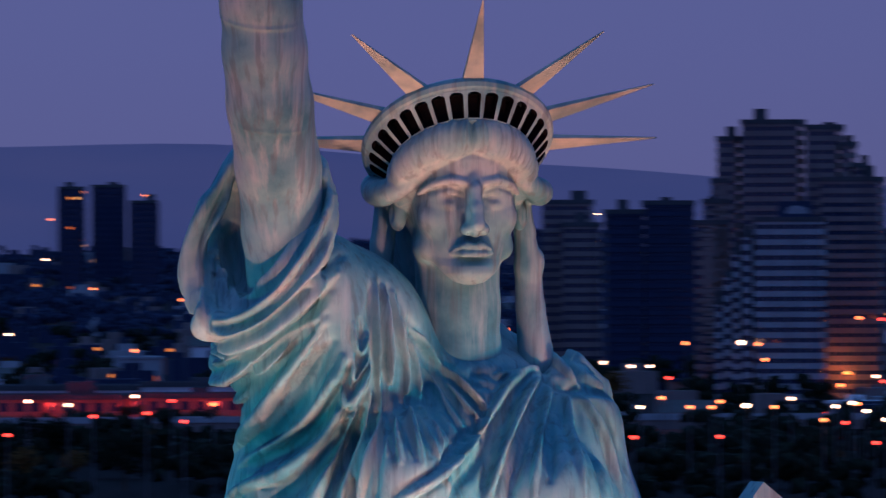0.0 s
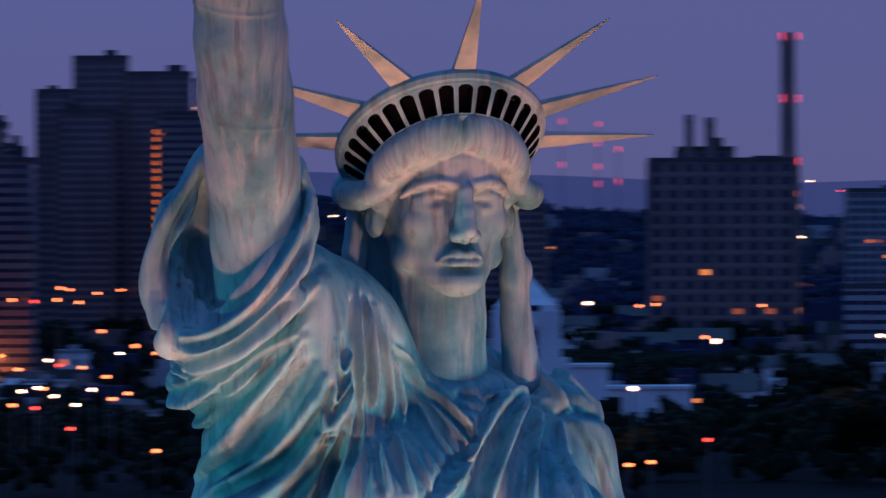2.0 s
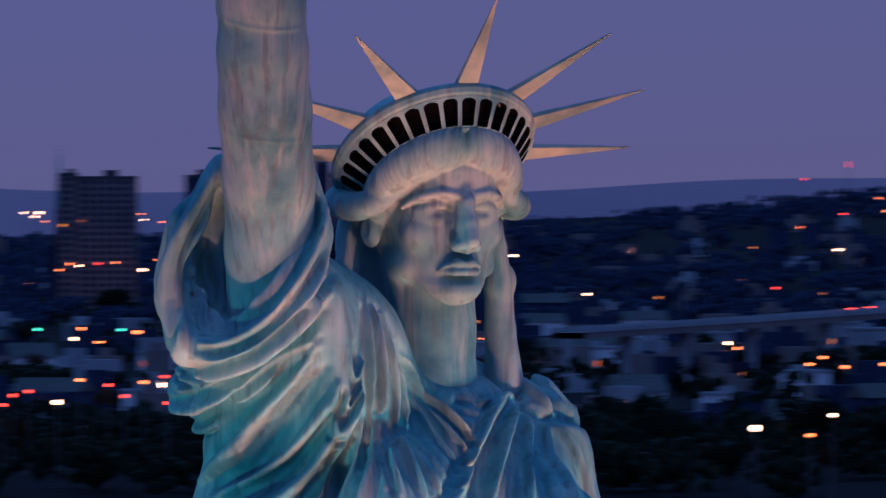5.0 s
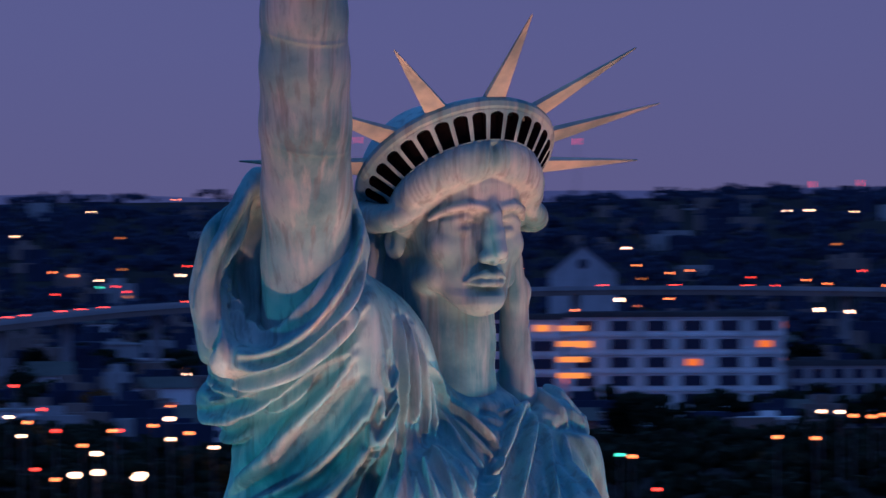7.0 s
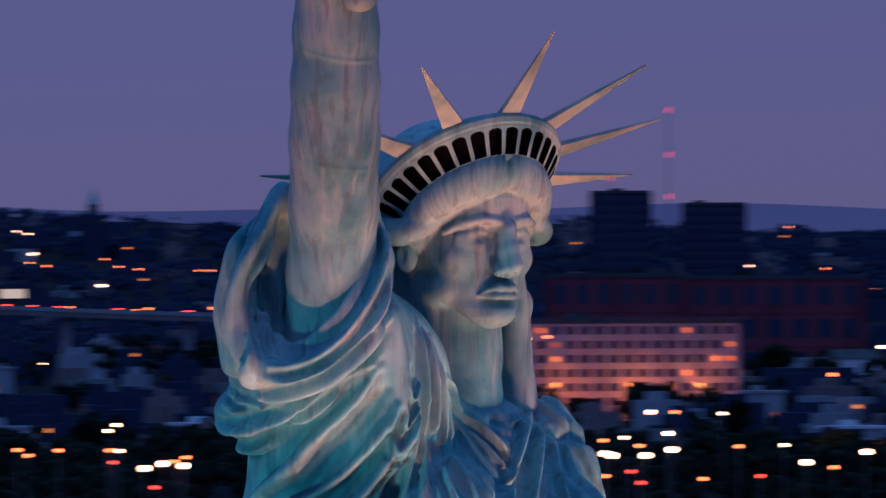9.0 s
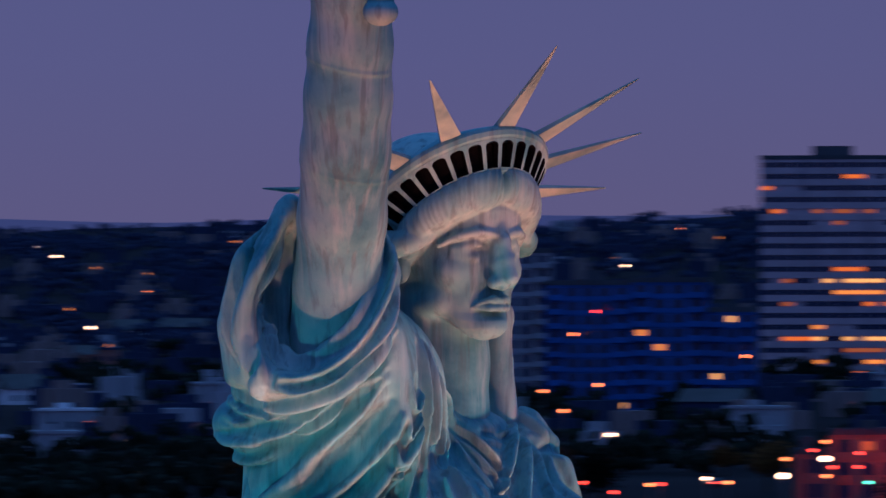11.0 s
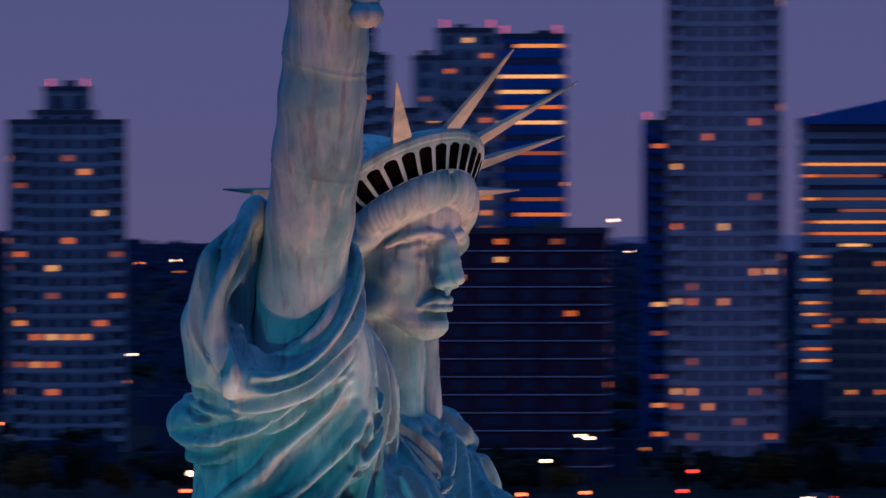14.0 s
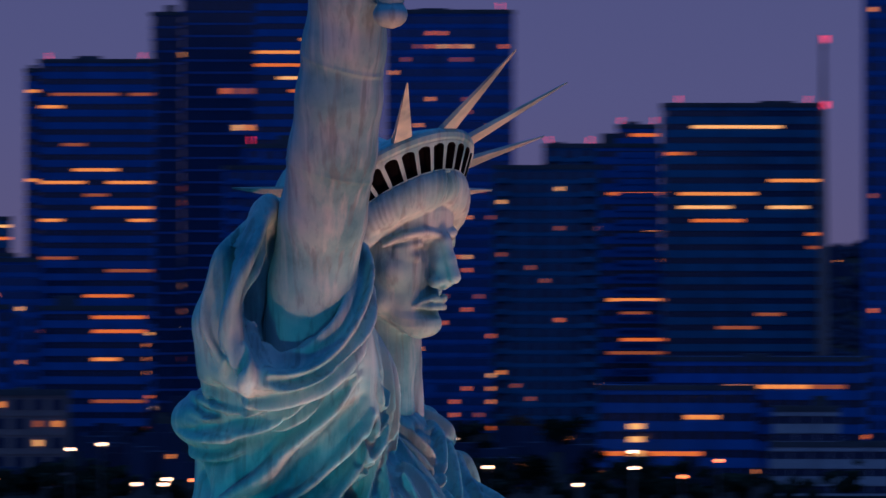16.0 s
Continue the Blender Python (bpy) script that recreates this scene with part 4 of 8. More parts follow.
def build_statue():
    body = Clay((-7.8, -4.8, 68.8), (6.2, 3.8, 80.2), 0.042)
    model_body(body)

    drape(body)
    head = Clay((-2.7, -3.2, 73.0), (2.8, 3.0, 81.7), 0.03)
    model_head(head)
    arm = Clay((-8.2, -6.3, 75.0), (-3.0, -0.2, 88.8), 0.042)
    model_arm(arm)
    parts = [skin_into(body, 0), skin_into(head, 0), skin_into(arm, 1)]
    bm = bmesh.new()
    crown_mesh(bm)
    extra = bpy.data.meshes.new("crown")
    bm.to_mesh(extra)
    cv = [tuple(v.co) for v in extra.vertices]
    cf = [tuple(p.vertices) for p in extra.polygons]
    cm = [p.material_index for p in extra.polygons]
    cs = [p.use_smooth for p in extra.polygons]
    bpy.data.meshes.remove(extra)
    verts, faces, start = [], [], 0
    for v, q in parts:
        verts += v.tolist()
        faces += (q + start).tolist()
        start += len(v)
    smooth = [True] * len(faces) + [s for s in cs]
    mats = [0] * len(faces) + cm
    verts += cv
    faces += [tuple(i + start for i in f) for f in cf]
    start += len(cv)
    # the corner of the tablet in the crook of the other arm
    slab = pose(6.7, -1.4, 67.6, 0, 38, 12)
    for sx in (-1, 1):
        for sy in (-1, 1):
            for sz in (-1, 1):
                verts.append(tuple(slab @ Vector((1.6 * sx, 0.4 * sy, 3.3 * sz))))
    for f in ((0, 1, 3, 2), (4, 6, 7, 5), (0, 4, 5, 1), (2, 3, 7, 6), (0, 2, 6, 4), (1, 5, 7, 3)):
        faces.append(tuple(start + i for i in f))
        smooth.append(False)
        mats.append(0)
    start += 8
    # the fluted robe below the chest, down to the plinth
    ring = 96
    for k in range(13):
        z = 70.0 - k * 1.85
        for i in range(ring):
            a = 2 * math.pi * i / ring
            flute = 1 + 0.05 * math.sin(9 * a + 0.4 * k) + 0.03 * math.sin(23 * a + k)
            wide = 4.0 + 0.11 * k
            verts.append((0.3 + wide * 1.12 * flute * math.cos(a), 0.1 + wide * 0.72 * flute * math.sin(a), z))
    for k in range(12):
        for i in range(ring):
            j = (i + 1) % ring
            faces.append((start + k * ring + j, start + k * ring + i, start + (k + 1) * ring + i, start + (k + 1) * ring + j))
            smooth.append(True)
            mats.append(0)
    me = bpy.data.meshes.new("statue")
    me.from_pydata(verts, [], faces)
    me.polygons.foreach_set("use_smooth", smooth)
    me.polygons.foreach_set("material_index", mats)
    me.materials.append(MAT_COPPER)
    me.materials.append(MAT_SHADE)
    me.materials.append(MAT_RAY)
    return tagged(new("statue", me), "green weathered copper statue with raised arm and spiked crown", "statue")


build_statue()


# ---- the city ----
def mesh_of(name, bm, material, smooth=False):
    me = bpy.data.meshes.new(name)
    bm.to_mesh(me)
    bm.free()
    for m in material if isinstance(material, (list, tuple)) else [material]:
        me.materials.append(m)
    if smooth:
        me.polygons.foreach_set("use_smooth", [True] * len(me.polygons))
    return me


def part(name, bm, material, parent, label="", smooth=False):
    ob = new(name, mesh_of(name, bm, material, smooth))
    ob.parent = parent
    return tagged(ob, label) if label else ob


def put(name, me, parent, place, turn=0.0, size=(1, 1, 1)):
    ob = new(name, me)
    ob.parent = parent
    ob.matrix_basis = Matrix.LocRotScale(Vector(place), Euler((0, 0, turn)), Vector(size))
    return ob


def box(bm, x0, x1, y0, y1, z0, z1):
    v = [bm.verts.new(p) for p in ((x0, y0, z0), (x1, y0, z0), (x1, y1, z0), (x0, y1, z0), (x0, y0, z1), (x1, y0, z1), (x1, y1, z1), (x0, y1, z1))]
    for f in ((3, 2, 1, 0), (4, 5, 6, 7), (0, 1, 5, 4), (1, 2, 6, 5), (2, 3, 7, 6), (3, 0, 4, 7)):
        bm.faces.new([v[i] for i in f])


def ring(bm, x0, x1, y0, y1, thick, z0, z1):
    """A closed low wall round a roof."""
    rows = []
    for t, z in ((0, z0), (0, z1), (thick, z1), (thick, z0)):
        rows.append([bm.verts.new(p) for p in ((x0 + t, y0 + t, z), (x1 - t, y0 + t, z), (x1 - t, y1 - t, z), (x0 + t, y1 - t, z))])
    for k in range(4):
        a, b = rows[k], rows[(k + 1) % 4]
        for i in range(4):
            j = (i + 1) % 4
            bm.faces.new((a[i], a[j], b[j], b[i]))


def pane_mesh(material):
    bm = bmesh.new()
    box(bm, -0.5, 0.5, -0.5, 0.5, -0.5, 0.5)
    return mesh_of("window", bm, material)


FOOT, FRONT = [], []
PANES = [pane_mesh(m) for m in MAT_LIT]


def building(name, label, category, at, turn, blocks, wall, lit=0.2, floor=3.3, bay=3.4, style="grid", seed=0, cap=60, base=None, group="", small=0.9, red=False, share=0.31):
    """A building of stacked or adjoining blocks (centre across, width, depth, foot, top, set back). Its front faces -y of its own frame."""
    rng = random.Random(seed)
    z0 = ground_z(*at) - 0.5 if base is None else base
    root = tagged(new(name), label, category, group)
    root.matrix_basis = pose(at[0], at[1], z0, 0, 0, -turn)
    FRONT.append((at, turn, min(b[0] - b[1] / 2 for b in blocks), max(b[0] + b[1] / 2 for b in blocks), max(b[2] / 2 - b[5] for b in blocks)))
    for cx, w, *_ in blocks:
        a = radians(turn)
        FOOT.append((at[0] + cx * math.cos(a), at[1] - cx * math.sin(a), w * 0.6 + 3))
    dark = bmesh.new()
    lit_places = []
    for cx, w, dep, foot, top, back in blocks:
        lo, hi = foot, top - z0
        shell, trim = bmesh.new(), bmesh.new()
        x0, x1, y0, y1 = cx - w / 2, cx + w / 2, back - dep / 2, back + dep / 2
        box(shell, x0, x1, y0, y1, lo, hi)
        part("wall", shell, WALLS[wall], root)
        floors = max(int((hi - lo) / floor), 1)
        step = (hi - lo) / floors
        # slabs or spandrels that stand proud, and piers between the bays
        for k in range(floors + 1):
            z = lo + k * step
            tall = 0.5 if style != "ribbon" else step * 0.5
            if style == "glass":
                tall = 0.22
            elif style == "lines":
                tall = 0.17
            box(trim, x0 - 0.18, x1 + 0.18, y0 - 0.18, y1 + 0.18, max(z - tall / 2, lo), z + tall / 2)
        faces = [(x0, x1, y0, 0), (y0, y1, x1, 1), (y0, y1, x0, 2)]
        for a, b, at_face, side in faces:
            bays = max(int((b - a) / bay), 1)
            wide = (b - a) / bays
            if style in ("grid", "balcony"):
                for i in range(bays + 1):
                    p = a + i * wide
                    t = wide * (0.16 if style == "grid" else 0.1)
                    if side == 0:
                        box(trim, p - t, p + t, at_face - 0.14, at_face, lo, hi)
                    elif side == 1:
                        box(trim, at_face, at_face + 0.14, p - t, p + t, lo, hi)
                    else:
                        box(trim, at_face - 0.14, at_face, p - t, p + t, lo, hi)
            if style == "balcony" and side == 0:
                for k in range(1, floors):
                    for p in (a + wide * 0.5, b - wide * 0.5):
                        box(trim, p - wide * 0.45, p + wide * 0.45, at_face - 1.3, at_face, lo + k * step - 0.15, lo + k * step + 0.9)
            row_lit, run = [rng.random() for _ in range(floors)], 0
            for k in range(floors):
                z = lo + (k + 0.52) * step
                tall = step * (0.42 if style == "ribbon" else 0.56 if style != "glass" else 0.8)
                for i in range(bays):
                    p = a + (i + 0.5) * wide
                    half = wide * (0.47 if style in ("ribbon", "glass") else share)
                    if style == "lines":
                        # solid brick strips between the columns of glass
                        if (i * 7 + seed + len(blocks) * int(cx)) % 5 < 2 or rng.random() < 0.12:
                            continue
                        half = wide * 0.46
                    if style in ("ribbon", "glass"):
                        # neighbouring rooms are lit together
                        if i == 0:
                            run = 0
                        if run == 0 and rng.random() < lit * (0.75 if row_lit[k] > 0.6 else 0.12):
                            run = rng.randint(2, 7)
                        on, run = run > 0, max(run - 1, 0)
                    else:
                        on = rng.random() < lit * (2.4 if row_lit[k] > 0.72 else 0.6)
                    if on:
                        lit_places.append((side, p, at_face, z, half * 2, tall))
                        continue
                    o = 0.06
                    if side == 0:
                        box(dark, p - half, p + half, at_face - o, at_face + 0.05, z - tall / 2, z + tall / 2)
                    elif side == 1:
                        box(dark, at_face - 0.05, at_face + o, p - half, p + half, z - tall / 2, z + tall / 2)
                    else:
                        box(dark, at_face - o, at_face + 0.05, p - half, p + half, z - tall / 2, z + tall / 2)
        part("facade_trim", trim, WALLS["pale" if style == "lines" else wall], root)
        roof = bmesh.new()
        ring(roof, x0 - 0.3, x1 + 0.3, y0 - 0.3, y1 + 0.3, 0.5, hi, hi + 0.9)
        part("parapet", roof, MAT_ROOF, root)
        for _ in range(1):
            roof = bmesh.new()
            px, py, s = rng.uniform(x0 + w * 0.2, x1 - w * 0.2), rng.uniform(y0 + dep * 0.2, y1 - dep * 0.2), rng.uniform(0.04, 0.1) * w + 0.6
            box(roof, px - s, px + s, py - s * 0.7, py + s * 0.7, hi, hi + rng.uniform(1.2, 3.0))
            part("roof_unit", roof, MAT_ROOF, root)
    glass = part("glazing", dark, MAT_GLASS, root, "rows of dark window panes")
    tagged(glass, kind="stuff")
    if len(lit_places) > cap:
        keep = [q for q in lit_places if q[0] == 0]
        rng.shuffle(keep)
        lit_places = keep[:cap]
    tone = {}
    for side, p, at_face, z, wide, tall in lit_places:
        pane = PANES[tone.setdefault((side, z, int(p / 14)), rng.choice((0, 0, 1, 1, 2, 3, 3))) if style == "ribbon" else rng.choice((0, 0, 1, 1, 2, 3, 3))]
        if side == 0:
            put("window", pane, root, (p, at_face - 0.05, z), 0, (wide * (1.0 if style == "ribbon" else small), 0.2, tall * small))
        elif side == 1:
            put("window", pane, root, (at_face + 0.05, p, z), math.pi / 2, (wide * small, 0.2, tall * small))
        else:
            put("window", pane, root, (at_face - 0.05, p, z), math.pi / 2, (wide * small, 0.2, tall * small))
    if red:
        # warning lights on the front corners of the highest block
        cx, w, dep, foot, top, back = max(blocks, key=lambda b: b[4])
        for sx in (-0.42, 0.42):
            beacon(root, (cx + sx * w, back - dep / 2 + 0.4, top - z0 + 2.2), 0.15)
    return root


def beacon(root, place, size=0.5, kind="beacon"):
    """A red aviation light on a short rod."""
    bm = bmesh.new()
    box(bm, -0.08, 0.08, -0.08, 0.08, -1.4, 0)
    bmesh.ops.create_icosphere(bm, subdivisions=1, radius=size)
    ob = part("beacon", bm, LAMPS[kind], root, "glowing red warning light")
    ob.location = place
    return ob


building("high_rise", "dark distant high-rise with flat roof", "high-rise", (620, 3531), 18.1, [(0.0, 6.9, 8.0, 0.0, 80.3, 0.0)], "dark", lit=0.03, floor=1.76, bay=2.27, style="grid", seed=1, cap=40, small=0.75)
building("high_rise", "dark distant high-rise with flat roof", "high-rise", (640, 3578), 4.3, [(0.0, 9.4, 8.0, 0.0, 80.9, 0.0)], "dark", lit=0.03, floor=1.76, bay=2.27, style="grid", seed=2, cap=40, small=0.75)
building("high_rise", "low dark distant apartment block", "high-rise", (642, 3527), 10.4, [(0.0, 8.4, 8.0, 0.0, 75.9, 0.0)], "dark", lit=0.03, floor=1.76, bay=2.27, style="grid", seed=3, cap=40, small=0.75)
building("stepped_tower", "stepped brown brick tower with pale floor bands", "tower", (478, 1978), 23.3, [(-1.6, 10.4, 8.0, 0.0, 91.3, 0.0), (-9.8, 3.3, 8.0, 0.0, 88.2, 0.0), (8.2, 5.6, 8.0, 0.0, 90.3, 0.0), (12.8, 1.4, 8.0, 0.0, 87.1, 0.0), (15.0, 1.1, 8.0, 0.0, 83.1, 0.0), (-11.0, 3.1, 8.0, 0.0, 80.3, 0.0), (-11.8, 4.7, 8.0, 0.0, 76.5, 0.0), (-12.6, 6.3, 8.0, 0.0, 72.5, 0.0), (14.0, 10.6, 8.0, 0.0, 80.5, -3.0)], "brown", lit=0.0, floor=1.71, bay=1.95, style="ribbon", seed=4, cap=40, small=0.75)
building("terraced_block", "pale banded terraced block with stepped side", "apartment block", (469, 1949), 21.3, [(3.6, 12.0, 8.0, 0.0, 73.1, 0.0), (-4.0, 1.3, 8.0, 0.0, 70.3, 0.0), (-5.9, 1.0, 8.0, 0.0, 67.1, 0.0), (-7.6, 1.0, 8.0, 0.0, 62.9, 0.0), (-9.3, 1.0, 8.0, 0.0, 57.9, 0.0)], "grey", lit=0.0, floor=1.87, bay=1.95, style="ribbon", seed=5, cap=40, small=0.75)
building("office_block", "dark brown office block beside the towers", "office block", (494, 2231), 16.4, [(-1.5, 10.0, 8.0, 0.0, 76.3, 0.0), (1.9, 7.4, 8.0, 0.0, 71.6, -8.0)], "brown", lit=0.0, floor=1.81, bay=1.95, style="ribbon", seed=6, cap=40, small=0.75)
building("office_block", "dark striped office slab", "office block", (498, 2179), 7.8, [(-5.2, 7.1, 8.0, 0.0, 74.3, 0.0), (3.9, 9.7, 8.0, 0.0, 76.1, 0.0)], "dark", lit=0.0, floor=1.76, bay=1.95, style="ribbon", seed=7, cap=40, small=0.75)
building("apartment_tower", "brown double apartment tower with stepped top", "tower", (639, 2464), 20.4, [(-1.3, 11.4, 8.0, 0.0, 103.9, 0.0), (-11.7, 7.6, 8.0, 0.0, 96.4, 0.0), (11.9, 13.4, 8.0, 0.0, 100.3, 0.0), (-4.2, 12.1, 8.0, 0.0, 91.9, -6.0)], "brown", lit=0.0, floor=1.65, bay=2.08, style="grid", seed=8, cap=40, small=0.75)
building("apartment_tower", "tall brown apartment slab with roof box", "tower", (652, 2417), 9.0, [(0.1, 25.1, 14.6, 0.0, 91.1, 0.0), (-0.2, 8.7, 8.0, 0.0, 98.4, 0.0)], "brown", lit=0.02, floor=1.65, bay=2.08, style="ribbon", seed=9, cap=40, small=0.75)
building("apartment_block", "reddish brick apartment block with flat roof", "apartment block", (600, 2224), 19.0, [(-2.1, 24.3, 13.9, 0.0, 56.5, 0.0), (4.6, 11.2, 8.0, 0.0, 62.7, 0.0)], "red", lit=0.02, floor=1.76, bay=1.95, style="grid", seed=10, cap=40, small=0.75)
building("apartment_block", "reddish brick apartment block with flat roof", "apartment block", (584, 2073), 11.5, [(0.0, 12.7, 8.0, 0.0, 58.9, 0.0)], "red", lit=0.0, floor=1.76, bay=1.95, style="grid", seed=11, cap=40, small=0.75)
building("apartment_tower", "brown brick apartment tower with low wing", "tower", (772, 2598), 21.4, [(0.3, 15.1, 8.7, 0.0, 74.6, 0.0), (-0.2, 20.0, 11.5, 0.0, 70.0, 0.0)], "brown", lit=0.02, floor=1.71, bay=2.08, style="grid", seed=12, cap=40, small=0.75)
building("apartment_block", "low red brick apartment block", "apartment block", (657, 2319), 15.7, [(0.0, 14.6, 8.0, 0.0, 59.0, 0.0)], "red", lit=0.02, floor=1.76, bay=1.95, style="grid", seed=13, cap=40, small=0.75)
building("power_station", "brown brick power station hall", "power station", (732, 2300), 21.5, [(1.1, 31.1, 17.7, 0.0, 80.3, 0.0), (-2.9, 11.6, 8.0, 0.0, 82.7, 0.0)], "brown", lit=0.05, floor=2.75, bay=3.25, style="grid", seed=14, cap=40, small=0.75)
building("apartment_tower", "grey tower with white balcony bands", "tower", (840, 2476), 4.6, [(0.5, 14.0, 8.6, 0.0, 82.9, 0.0), (-1.4, 3.7, 8.0, 0.0, 85.3, 0.0)], "grey", lit=0.02, floor=1.76, bay=1.95, style="ribbon", seed=15, cap=40, small=0.75)
building("office_block", "low grey block beside the tower", "office block", (842, 2528), 18.3, [(0.0, 12.9, 8.0, 0.0, 73.2, 0.0)], "grey", lit=0.02, floor=1.76, bay=1.95, style="grid", seed=16, cap=40, small=0.75)
building("rail_hall", "long hall with white roof beside the road", "hall", (319, 1807), 13.3, [(-8.7, 27.3, 15.4, 0.0, 45.1, 0.0), (14.1, 17.0, 9.6, 0.0, 45.6, 0.0)], "white", lit=0.0, floor=4.95, bay=5.85, style="plain", seed=17, cap=40, small=0.75)
# red walls stand in for a front lit red
building("red_shed", "long low shed beside the road, its red-lit front put in as red brick", "shed", (314, 1778), 13.3, [(-9.8, 24.1, 13.7, 0.0, 44.0, 0.0), (12.7, 18.6, 10.5, 0.0, 44.2, 0.0)], "red", lit=0.0, floor=2.20, bay=2.60, style="grid", seed=18, cap=40, small=0.75)
building("parking_block", "long pale grey three-storey block with open bands", "car park", (690, 2009), 23.8, [(0.0, 44.9, 22.0, 0.0, 55.8, 0.0)], "grey", lit=0.06, floor=1.76, bay=2.60, style="ribbon", seed=19, cap=40, small=0.75)
building("hospital_tower", "grey banded tower with wider top storey", "tower", (947, 2542), 28.3, [(-0.1, 26.5, 15.6, 0.0, 82.4, 0.0), (0.1, 31.9, 18.8, 43.1, 86.2, 0.0)], "grey", lit=0.0, floor=1.71, bay=1.95, style="ribbon", seed=20, cap=40, small=0.75)
building("office_block", "grey banded office annex", "office block", (933, 2569), 27.8, [(-1.4, 15.2, 9.0, 0.0, 75.7, 0.0), (2.7, 7.1, 8.0, 0.0, 78.7, 0.0)], "grey", lit=0.0, floor=1.71, bay=1.95, style="ribbon", seed=21, cap=40, small=0.75)
building("warehouse", "long low pale grey warehouse with bands", "warehouse", (848, 2259), 20.4, [(0.0, 34.7, 19.1, 0.0, 60.5, 0.0)], "pale", lit=0.0, floor=2.75, bay=3.90, style="ribbon", seed=22, cap=40, small=0.75)
building("apartment_tower", "dark apartment tower with green spire roof", "tower", (1155, 2887), 26.7, [(2.5, 15.4, 8.8, 0.0, 79.1, 0.0), (-8.1, 4.4, 8.0, 0.0, 80.0, 0.0)], "brown", lit=0.02, floor=1.71, bay=1.95, style="grid", seed=23, cap=40, small=0.75)
building("apartment_tower", "dark apartment tower with roof tank house", "tower", (1193, 2872), 17.4, [(-3.1, 26.6, 15.3, 0.0, 79.4, 0.0), (-2.7, 4.8, 8.0, 0.0, 85.2, 0.0), (4.7, 20.5, 11.8, 0.0, 73.6, -8.0)], "dark", lit=0.02, floor=1.71, bay=1.95, style="grid", seed=24, cap=40, small=0.75)
building("apartment_tower", "dark apartment tower with roof tank house", "tower", (1231, 2877), 18.0, [(0.7, 20.6, 11.9, 0.0, 80.0, 0.0), (4.1, 3.9, 8.0, 0.0, 85.6, 0.0), (-13.3, 3.2, 8.0, 0.0, 82.8, 0.0), (1.0, 17.7, 10.2, 0.0, 73.6, -8.0)], "dark", lit=0.02, floor=1.71, bay=1.95, style="grid", seed=25, cap=40, small=0.75)
building("hospital", "long white hospital wing with square windows", "hospital", (970, 1741), 31.0, [(-20.0, 44.7, 22.0, 0.0, 56.4, 0.0), (22.7, 39.3, 22.0, 0.0, 56.8, 0.0)], "white", lit=0.16, floor=2.9, bay=6.4, style="plain", seed=26, cap=40, small=0.62, share=0.3)
building("hospital", "low white hospital block in front", "hospital", (905, 1707), 30.2, [(0.0, 17.3, 9.7, 0.0, 45.8, 0.0)], "white", lit=0.2, floor=2.71, bay=3.40, style="ribbon", seed=27, cap=85, small=0.62)
building("brick_school", "long low brick hall with red glow", "hall", (1256, 2338), 28.2, [(0.0, 49.2, 22.0, 0.0, 70.0, 0.0)], "red", lit=0.04, floor=2.95, bay=3.40, style="grid", seed=28, cap=40, small=0.62)
building("office_block", "low pale grey office block", "office block", (996, 1679), 27.6, [(0.0, 21.9, 12.4, 0.0, 48.3, 0.0)], "grey", lit=0.03, floor=2.79, bay=3.40, style="grid", seed=29, cap=40, small=0.62)
building("apartment_block", "pinkish brick apartment slab", "apartment block", (1148, 1758), 36.1, [(0.0, 26.3, 14.9, 0.0, 52.5, 0.0)], "rose", lit=0.2, floor=2.46, bay=2.80, style="grid", seed=30, cap=85, small=0.62)
building("apartment_block", "pinkish brick apartment slab with pale bands", "apartment block", (1203, 1744), 31.5, [(0.0, 39.2, 22.0, 0.0, 56.4, 0.0)], "rose", lit=0.2, floor=2.46, bay=2.80, style="grid", seed=31, cap=85, small=0.62)
building("warehouse", "long maroon warehouse with pale ribs", "warehouse", (1489, 2130), 36.8, [(-20.6, 31.4, 17.6, 0.0, 62.5, 0.0), (16.0, 40.4, 22.0, 0.0, 61.9, 0.0)], "maroon", lit=0.0, floor=7.38, bay=5.10, style="grid", seed=32, cap=40, small=0.62)
building("office_block", "dark block on the ridge", "office block", (2038, 2966), 34.4, [(0.0, 18.4, 10.1, 0.0, 82.8, 0.0)], "dark", lit=0.0, floor=2.71, bay=2.55, style="grid", seed=33, cap=40, small=0.62)
building("office_block", "dark block on the ridge", "office block", (2090, 2990), 34.9, [(0.0, 19.6, 10.8, 0.0, 79.0, 0.0)], "dark", lit=0.0, floor=2.71, bay=2.55, style="grid", seed=34, cap=40, small=0.62)
building("office_block", "dark block on the hill", "office block", (2216, 2704), 39.4, [(0.0, 24.8, 13.7, 0.0, 85.3, 0.0)], "dark", lit=0.02, floor=2.80, bay=2.55, style="grid", seed=35, cap=40, small=0.75)
building("office_slab", "big grey office slab with lit window rows", "office block", (1642, 1852), 45.5, [(0.0, 52.4, 22.0, 0.0, 89.7, 0.0)], "rose", lit=0.26, floor=2.51, bay=2.21, style="ribbon", seed=36, cap=85, small=0.75)
# red walls and an added lamp stand in for red light on this hall
building("red_shed", "low hall, its red-lit front put in as red brick", "hall", (1040, 1168), 41.5, [(0.0, 14.0, 9.0, 0.0, 45.4, 0.0), (-9.5, 5.0, 8.0, 0.0, 42.5, 0.0)], "red", lit=0.1, floor=3.0, bay=3.4, style="grid", seed=80, cap=20, small=0.7)
